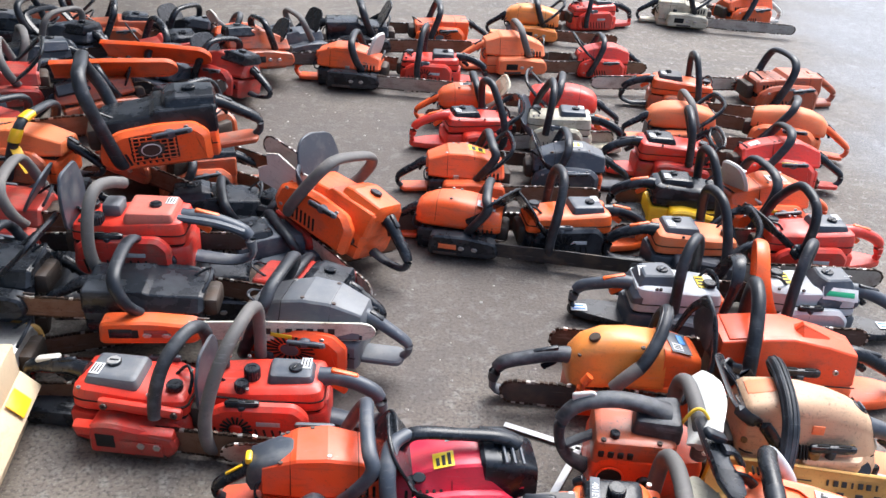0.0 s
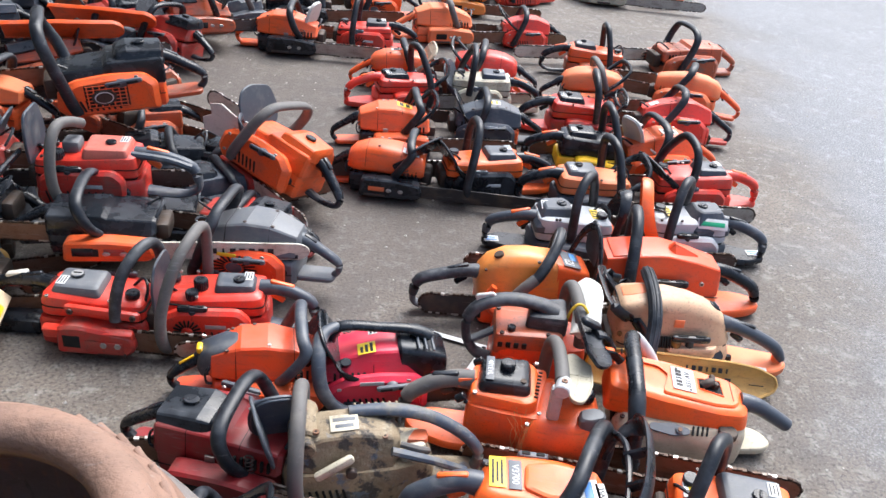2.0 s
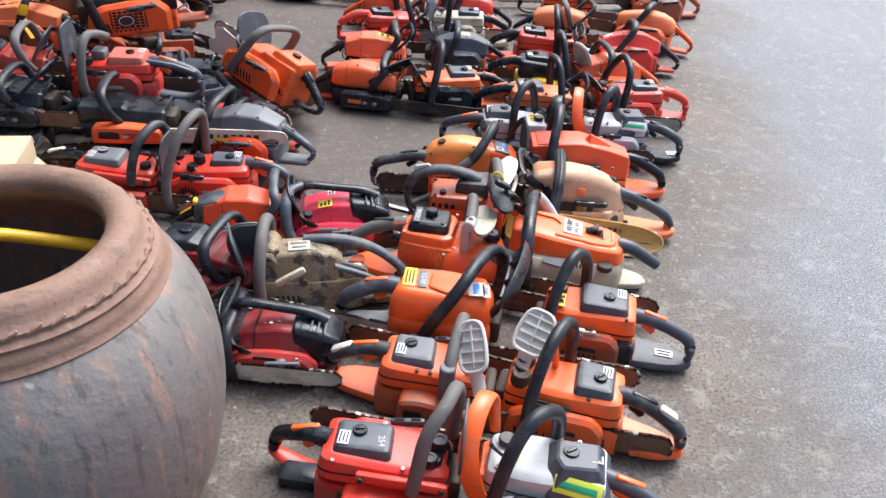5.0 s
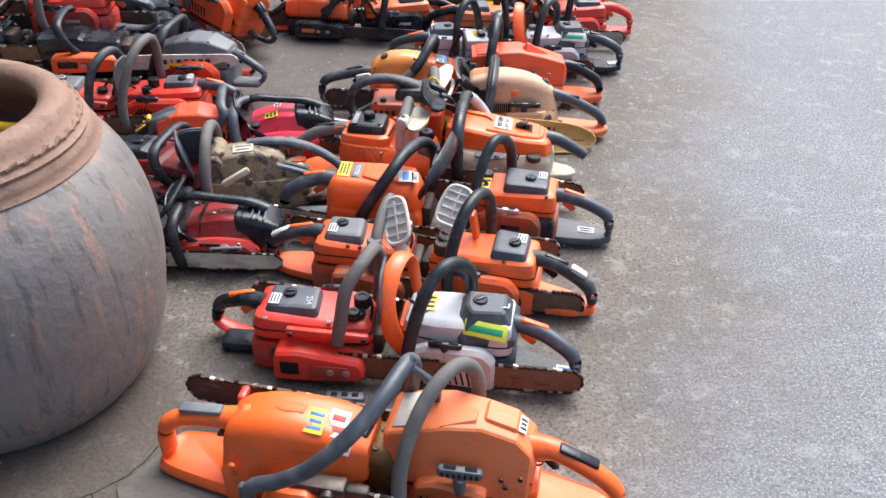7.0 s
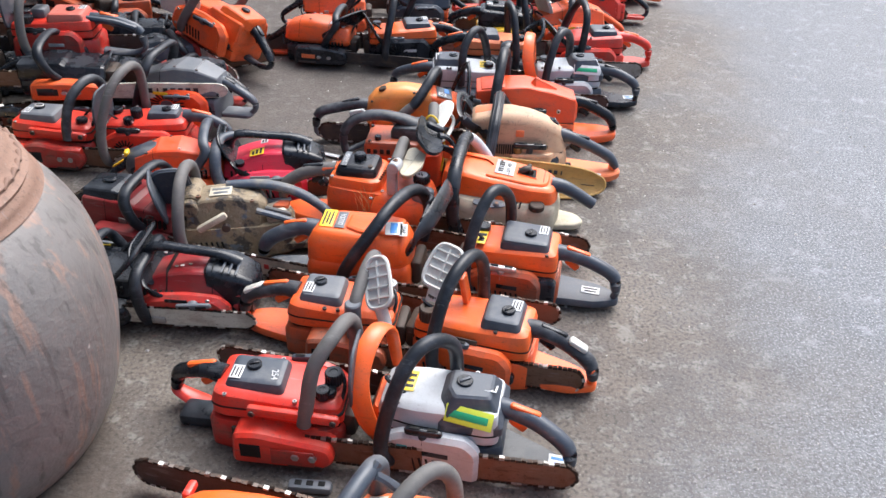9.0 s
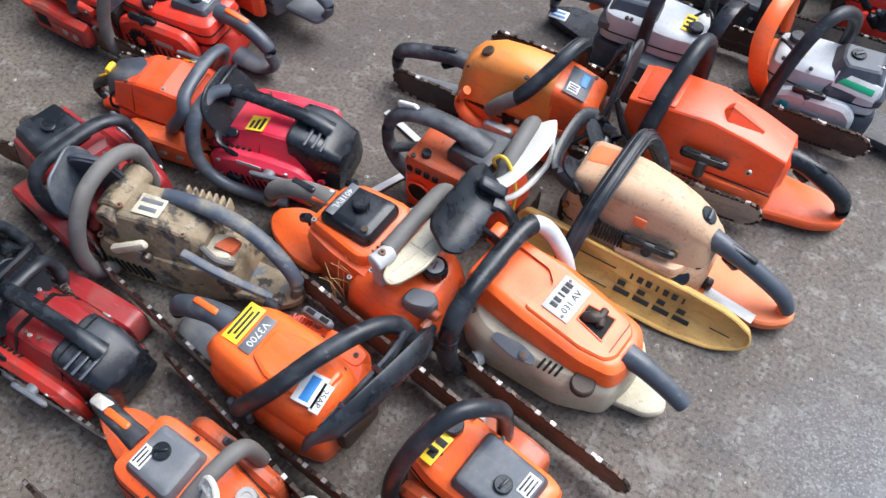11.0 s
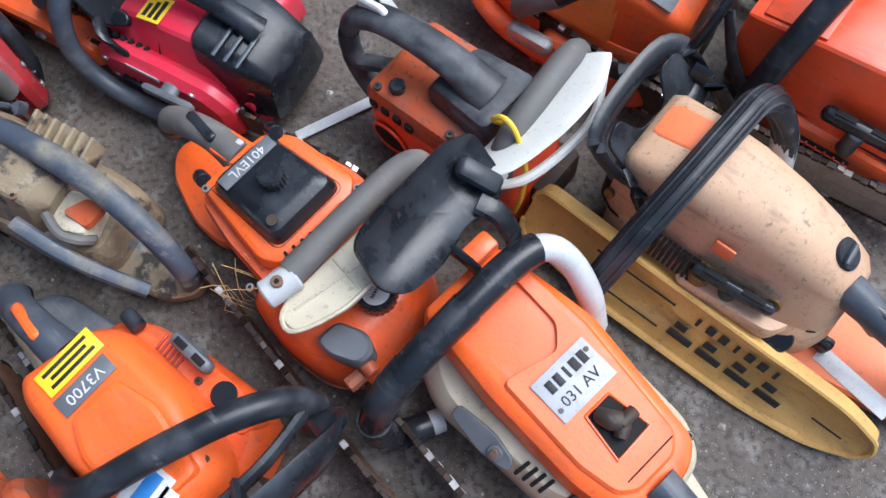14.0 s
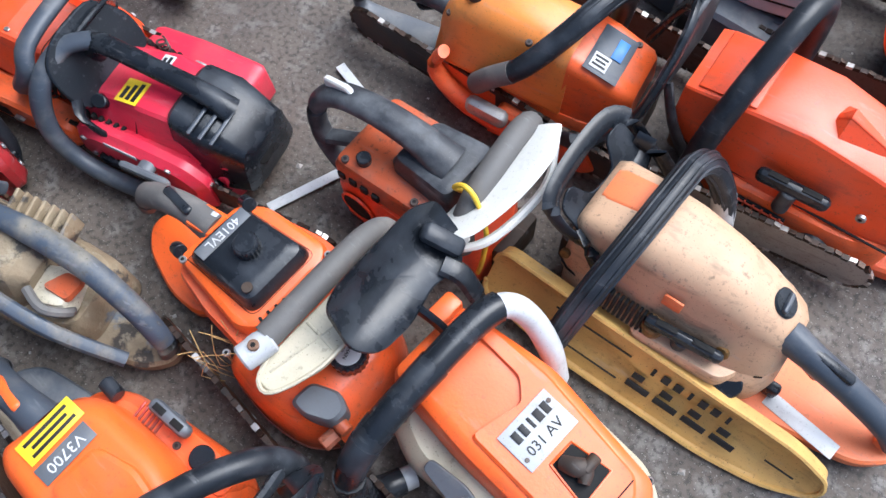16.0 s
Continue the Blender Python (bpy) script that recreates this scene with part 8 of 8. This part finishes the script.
Sl = chainsaw("small dark red chainsaw with black top handle", far_end((0.185, 0.585), (-0.075, 0.60), 1.25), (-0.075, 0.60), style="wedge", body="maroon", grip="black", rear_kind="top", bar=0.0, hoop="rubber", hoop_h=0.20, hoop_x=0.11, lean=-0.01, guards=("plate", "black"), side="red", tall=0.85, pull="grey")
Sm = chainsaw("black chainsaw with white bar beside the clay jar", (-0.36, 0.62), (-0.03, 0.60), style="low", body="black", bar=0.36, bar_kind="white_bar", guards=("strap", "black"), hoop_h=0.2)
Se = chainsaw("grey and orange chainsaw with fan-shaped starter grille", (0.03, 1.43), (-0.33, 1.50), style="wedge", body="grey", side="orange_red", fan=True, grip="slate", bar=0.3, guards=None, tall=1.0, high=0.78, hoop_x=0.07, z=0.05)

# ---- the heap ----
Sd = chainsaw("black chainsaw with orange clutch cover and white bar", (-0.725, 1.45), (-0.365, 1.475), z=0.11, style="low", body="black", clutch="orange", bar=0.43, bar_kind="white_bar", sheath=True, guards=None, hoop_x=-0.02, group=HEAP, bar_h=0.074, high=0.66)
for q in range(7):
    part("print_bar", G().box((0.255 + 0.022 * q, -0.1066, 0.06), (0.014 if q != 1 else 0.005, 0.0012, 0.022), 0.0005), "ink", Sd)
side_tile(Sd, -0.01, 0.062, 0.04, 0.032, "black", left=False, rows=0), side_tile(Sd, 0.05, 0.062, 0.04, 0.026, "red_dull", left=False)
Sb = chainsaw("orange chainsaw tipped forward with broken white cover", (-0.01, 1.80), (-0.32, 2.03), z=0.08, pitch=12, roll=14, style="low", body="orange", rear_kind="bare", bar=0.3, hoop="grey_rubber", hoop_x=0.03, guards=("plate", "slate"), lid="orange", group=HEAP, size=1.12, bar_kind='white_bar')
part("broken_cover", G().prism([(0.06, 0.06), (0.20, 0.04), (0.215, 0.075), (0.19, 0.1), (0.205, 0.13), (0.17, 0.15), (0.12, 0.14), (0.06, 0.15)], 0.06, 0.066, 0.001), "white", Sb, "broken cream-white side cover")
Sq = chainsaw("orange-red chainsaw under the heap with a cream bar", (-0.30, 2.08), (-0.18, 1.93), z=0.04, style="low", body="red", bar=0.36, bar_kind="white_bar", guards=None, hoop_h=0.2, size=0.9, group=HEAP)
Sa = chainsaw("large orange chainsaw with meshed round starter and black lid", (-0.37, 2.12), (-0.84, 1.97), z=0.235, pitch=-4, roll=-2, style="low", body="orange", top="black", lid="black", side="orange", fan=False, bar=0.4, guards=None, hoop_h=0.29, hoop_x=0.13, lean=-0.04, hoop_r=0.0125, plate="orange_dirty", group=HEAP, size=1.17)
part("mesh_back", G().box((0.03, 0.1022, 0.075), (0.082, 0.003, 0.074), 0.001), "void", Sa)
mesh_disc = part("starter_badge", G().cyl((0.036, 0.1045, 0.072), 0.024, 0.006, "y", 28), "muffler", Sa)
part("badge_face", G().cyl((0.036, 0.1075, 0.072), 0.018, 0.003, "y", 28), "label_white", mesh_disc)
part("badge_ring", G().cyl((0.036, 0.109, 0.072), 0.0155, 0.002, "y", 28), "muffler", mesh_disc)
for q in range(7):
    part("mesh_bar", G().box((0.03, 0.104, 0.042 + 0.011 * q), (0.078, 0.004, 0.0026), 0.0006), "orange", mesh_disc)
    part("mesh_bar", G().box((-0.006 + 0.012 * q, 0.104, 0.075), (0.0026, 0.004, 0.07), 0.0006), "orange", mesh_disc)
Sn = chainsaw("dusty orange chainsaw with yellow tape on its handle", (-0.80, 1.99), (-1.15, 2.04), z=0.16, style="block", body="orange_dirty", top="faded", base="orange", rear_kind="bare", bar=0.4, hoop_x=-0.03, guards=None, group=HEAP)
tape(Sn, hoop_path(0.245, -0.03, 0.05), 0.0145, [(0.28, 0.38), (0.45, 0.55)], "yellow")
part("tape_tail", G().tube([(-0.02, 0.112, 0.16), (-0.04, 0.13, 0.13), (-0.06, 0.14, 0.09)], 0.012, 0.001, 6, 3), "yellow", Sn)
Sx = chainsaw("black-engined chainsaw with a grey hoop and long rusty bar", (-1.15, 1.70), (-0.80, 1.74), z=0.13, style="low", body="red_dull", base="black", lid="black", bar=0.56, bar_kind="dark_steel", hoop="grey_rubber", hoop_x=0.06, guards=("plate", "slate"), group=HEAP)
Sy = chainsaw("pale yellow chainsaw with bare alloy cylinder", (-1.08, 1.36), (-0.72, 1.38), style="low", body="dull_yellow", top="alloy", base="dull_yellow", bar=0.46, bar_kind="rust", guards=None, group=HEAP, hoop="black", hoop_h=0.2)
Sz = chainsaw("black and orange chainsaw with open guard", (-1.06, 1.50), (-0.72, 1.50), z=0.12, style="low", body="black", lid="orange", guards=("strap", "black"), bar=0.3, hoop_h=0.2, group=HEAP)
Sn2 = chainsaw("orange chainsaw with ribbed grey tank standing on end", (-0.60, 3.50), (-0.90, 3.38), z=0.06, pitch=10, roll=20, style="wedge", body="orange", base="grey", side="grey", bar=0.0, guards=("dish", "white"), hoop="dusty_black", group=HEAP)

rnd = random.Random(7)
LOOKS = [("dirty orange chainsaw buried in the heap", "orange_dirty", "black"), ("black chainsaw buried in the heap", "black", "slate"), ("dull red chainsaw buried in the heap", "red_dull", "black"), ("grimy orange chainsaw with black lid in the heap", "orange_dirty", "black"), ("dark grey chainsaw buried in the heap", "slate", "black")]
for row in range(5):
    for col in range(4):
        px, py = -0.80 - 0.34 * col + rnd.uniform(-0.05, 0.05) + 0.05 * row, 2.32 + 0.33 * row + rnd.uniform(-0.05, 0.05)
        a = rnd.choice((0, 180)) + rnd.uniform(-35, 35)
        label, body, lid = LOOKS[(row * 3 + col * 2 + row // 2) % 5]
        dx, dy = 0.185 * math.cos(radians(a)), 0.185 * math.sin(radians(a))
        chainsaw(label, (px - dx, py - dy), (px + dx, py + dy), z=rnd.uniform(0.0, 0.10) if row < 4 else 0.0, pitch=rnd.uniform(-6, 6), roll=rnd.uniform(-12, 12), style=rnd.choice(("low", "wedge", "block")), body=body, lid=lid, rear_kind=rnd.choice(("loop", "bare")), bar=rnd.choice((0.3, 0.36, 0.42)), bar_kind=rnd.choice(("rust", "dark_steel", "black_bar")), guards=rnd.choice((None, ("plate", "black"), ("strap", "black"))), hoop=rnd.choice(("rubber", "grey_rubber", "black")), group=HEAP)
# saws under those on top of the heap
for px, py, a, body in ((-0.50, 1.68, 10, "black"), (-0.88, 1.70, 170, "slate"), (-0.55, 2.05, 15, "black"), (-0.95, 2.02, 190, "red_dull"), (-0.62, 2.30, 200, "orange_dirty"), (-0.28, 2.05, 150, "black"), (-0.20, 1.66, 165, "red_dull"), (-0.92, 1.46, 20, "slate"), (-0.36, 1.86, 30, "slate")):
    dx, dy = 0.17 * math.cos(radians(a)), 0.17 * math.sin(radians(a))
    chainsaw("grimy chainsaw half hidden under others", (px - dx, py - dy), (px + dx, py + dy), style="low", body=body, lid="black", bar=0.3, guards=None, hoop_h=0.17, high=0.8, group=HEAP)


def scabbard(cx, cy, z, heading, tilt, label):
    """A loose bar scabbard with a rounded nose and a pressed rim."""
    out = bar_outline(-0.2, 0.4, 0.095, 0.0)
    ob = part("bar_scabbard", G().prism(out, -0.008, 0.008, 0.003), "orange", None)
    part("rim", G().hoop([(p[0], -0.009, p[1]) for p in out], 0.003, 6, 1), "orange", ob)
    ob.matrix_basis = pose(cx, cy, z, tilt, 0, heading)
    return tagged(ob, label, "bar scabbard", "loose bar scabbards")


scabbard(-1.02, 2.72, 0.22, 14, 40, "orange plastic bar scabbard lying on the heap")
scabbard(-0.96, 2.98, 0.2, -4, 40, "orange plastic bar scabbard behind another on the heap")


# ---- clay jar ----
def jar(cx, cy):
    prof = [(0.235, 0.0), (0.255, 0.012), (0.29, 0.09), (0.309, 0.19), (0.313, 0.26), (0.309, 0.32), (0.296, 0.38), (0.272, 0.432), (0.248, 0.466)]
    thing = new("clay_jar")
    thing.matrix_basis = pose(cx, cy, 0)
    tagged(thing, "large grey-brown clay water jar with thick red rim", "jar")
    n = 96
    ring = lambda r, z: [(r * math.cos(2 * math.pi * j / n), r * math.sin(2 * math.pi * j / n), z) for j in range(n)]
    pts = [(p.x, p.z) for p in spline([(r, 0, z) for r, z in prof], 5)]
    inner = [(r - 0.03, max(z, 0.03)) for r, z in reversed(pts)]
    part("vessel", G().rings([ring(r, z) for r, z in pts] + [ring(r, z) for r, z in inner]), "slip", thing, angle=60)
    rim = [(0.247, 0.465), (0.25, 0.469), (0.241, 0.480), (0.242, 0.485), (0.232, 0.495), (0.235, 0.502), (0.225, 0.509), (0.227, 0.516), (0.217, 0.523), (0.213, 0.533), (0.207, 0.543), (0.196, 0.55), (0.18, 0.55), (0.165, 0.542), (0.159, 0.527), (0.166, 0.508), (0.205, 0.475), (0.236, 0.43)]
    part("rim", G().rings([ring(r, z) for r, z in rim], caps=False), "clay", thing, angle=60)
    g = G()
    for j in range(48):
        a = 2 * math.pi * j / 48
        g.box((0.2245 * math.cos(a), 0.2245 * math.sin(a), 0.5165), (0.008, 0.024, 0.005), 0.0025, (25, 0, math.degrees(a)))
    part("rope_moulding", g, "clay", thing)
    return thing


JAR = (-0.288, 0.228)
jar(*JAR)
ob = part("hose", G().hoop([(0.185 * math.cos(a), 0.185 * math.sin(a), 0.395 + 0.02 * math.sin(3 * a)) for a in [0.3 * k for k in range(22)]], 0.011, 10, 3), "yellow", None)
ob.matrix_basis = pose(JAR[0], JAR[1], 0.05, 8, 6, 0)
tagged(ob, "yellow hose coiled inside the clay jar", "hose")
ob = part("bucket_lid", G().cyl((0, 0, 0), 0.16, 0.02, n=40), "red_dull", None)
ob.matrix_basis = pose(JAR[0], JAR[1], 0.16, 10, 14, 0)
tagged(ob, "dull red lid lying inside the clay jar", "lid")

ob = part("strapping_band", G().box((0, 0, 0.003), (0.2, 0.014, 0.002), 0.0005), "label_white", None)
ob.matrix_basis = pose(0.335, 1.155, 0.004, 0, 0, 62)
tagged(ob, "white plastic strapping band on the concrete", "strapping band")
ob = part("strapping_band", G().box((0, 0, 0.003), (0.16, 0.014, 0.002), 0.0005), "label_white", None)
ob.matrix_basis = pose(0.31, 1.27, 0.004, 0, 0, -22)
tagged(ob, "white plastic strapping band between two chainsaws", "strapping band")

# ---- boxes and sheets on the floor ----
ob = part("carton", G().box((0, 0, 0.09), (0.30, 0.34, 0.18), 0.004), "card", None)
ob.matrix_basis = pose(-0.83, 1.075, 0, 0, 0, 8)
tagged(ob, "open brown cardboard carton with a yellow tag", "carton")
part("flap", G().box((0.165, 0.02, 0.095), (0.05, 0.3, 0.004), 0.001, (0, 50, 0)), "card", ob)
part("tag", G().box((0.166, 0.09, 0.1), (0.04, 0.05, 0.003), 0.001, (0, 50, 0)), "yellow", ob).location = (0.003, 0, 0.003)
ob = part("pavement", G().prism(rounded([(-0.01, -0.09), (0.05, -0.01), (0.30, -0.06), (0.32, -0.26), (0.10, -0.30)], 0.01), 0.001, 0.005, 0.001, "z"), "sheet", None)
tagged(ob, "thin grey cement skim with a broken edge", "pavement", kind="structure")
for path in ([(-0.35, -0.30), (-0.2, -0.22), (-0.08, -0.12), (0.0, -0.06), (0.06, 0.05)], [(-0.05, -0.1), (0.02, -0.17), (0.09, -0.25), (0.12, -0.4)]):
    pts, flat = spline([(x, y, 0.0) for x, y in path], 8), G()
    line = [(p.x + rnd.uniform(-0.004, 0.004), p.y + rnd.uniform(-0.004, 0.004), 0.0006) for p in pts]
    flat.tube(line, 0.0011, 0.0006, 6, 1)
    tagged(part("trim", flat, "void", None), "thin dark crack in the concrete floor", "crack", kind="structure")
ob = part("pull_grip", G().box((0, 0, 0.009), (0.075, 0.022, 0.018), 0.006), "grey", None)
ob.matrix_basis = pose(0.36, 0.108, 0, 0, 0, -4)
tagged(ob, "loose grey plastic starter grip on the concrete", "starter grip")
for q in range(3):
    part("slot", G().box((-0.02 + 0.02 * q, 0, 0.0185), (0.012, 0.01, 0.002), 0.001), "void", ob)

# straw caught on a saw
g = G()
for q in range(14):
    x, y = rnd.uniform(-0.02, 0.02), rnd.uniform(-0.02, 0.02)
    g.hoop([(x, y, 0.0), (x + rnd.uniform(-0.012, 0.012), y + rnd.uniform(-0.012, 0.012), 0.05), (x + rnd.uniform(-0.025, 0.02), y + rnd.uniform(-0.02, 0.02), 0.09)], 0.0005, 4, 2)
ob = part("straw", g, "straw", None)
ob.matrix_basis = pose(0.408, 0.872, 0.045, 0, 0, 0)
tagged(ob, "dry straw stalks caught on the saws", "straw", kind="stuff")
# grit and dead leaves on the concrete
g = G()
for q in range(900):
    x, y = rnd.uniform(-0.6, 2.6), rnd.uniform(-0.6, 4.2)
    s = rnd.choice((0.0015, 0.002, 0.003, 0.0045))
    first = len(g.v)
    g.v.extend([(-s, -s * 0.7, 0), (s, -s * 0.6, 0), (s * 0.8, s, 0), (-s * 0.7, s * 0.8, 0), (0, 0, s * 0.9)])
    g.f.extend([(first, first + 1, first + 4), (first + 1, first + 2, first + 4), (first + 2, first + 3, first + 4), (first + 3, first, first + 4)])
    g.move(first, (x, y, 0.0005), (0, 0, rnd.uniform(0, 360)))
tagged(part("grit", g, worn("pale_grit", (0.42, 0.40, 0.37), 0.6, 0.9), None), "small pale stones and grit scattered on the yard", "grit", kind="stuff")

for ob in list(scene.objects):
    if ob.parent is None and ob.name.startswith("chainsaw") and "form" in ob:
        if ob["group"] != HEAP:
            fittings(ob, ob["form"], sum(map(ord, ob["label"])), 0.8 if "top-handled" in ob["label"] else 1.0)
        del ob["form"]
        lengthen(ob)
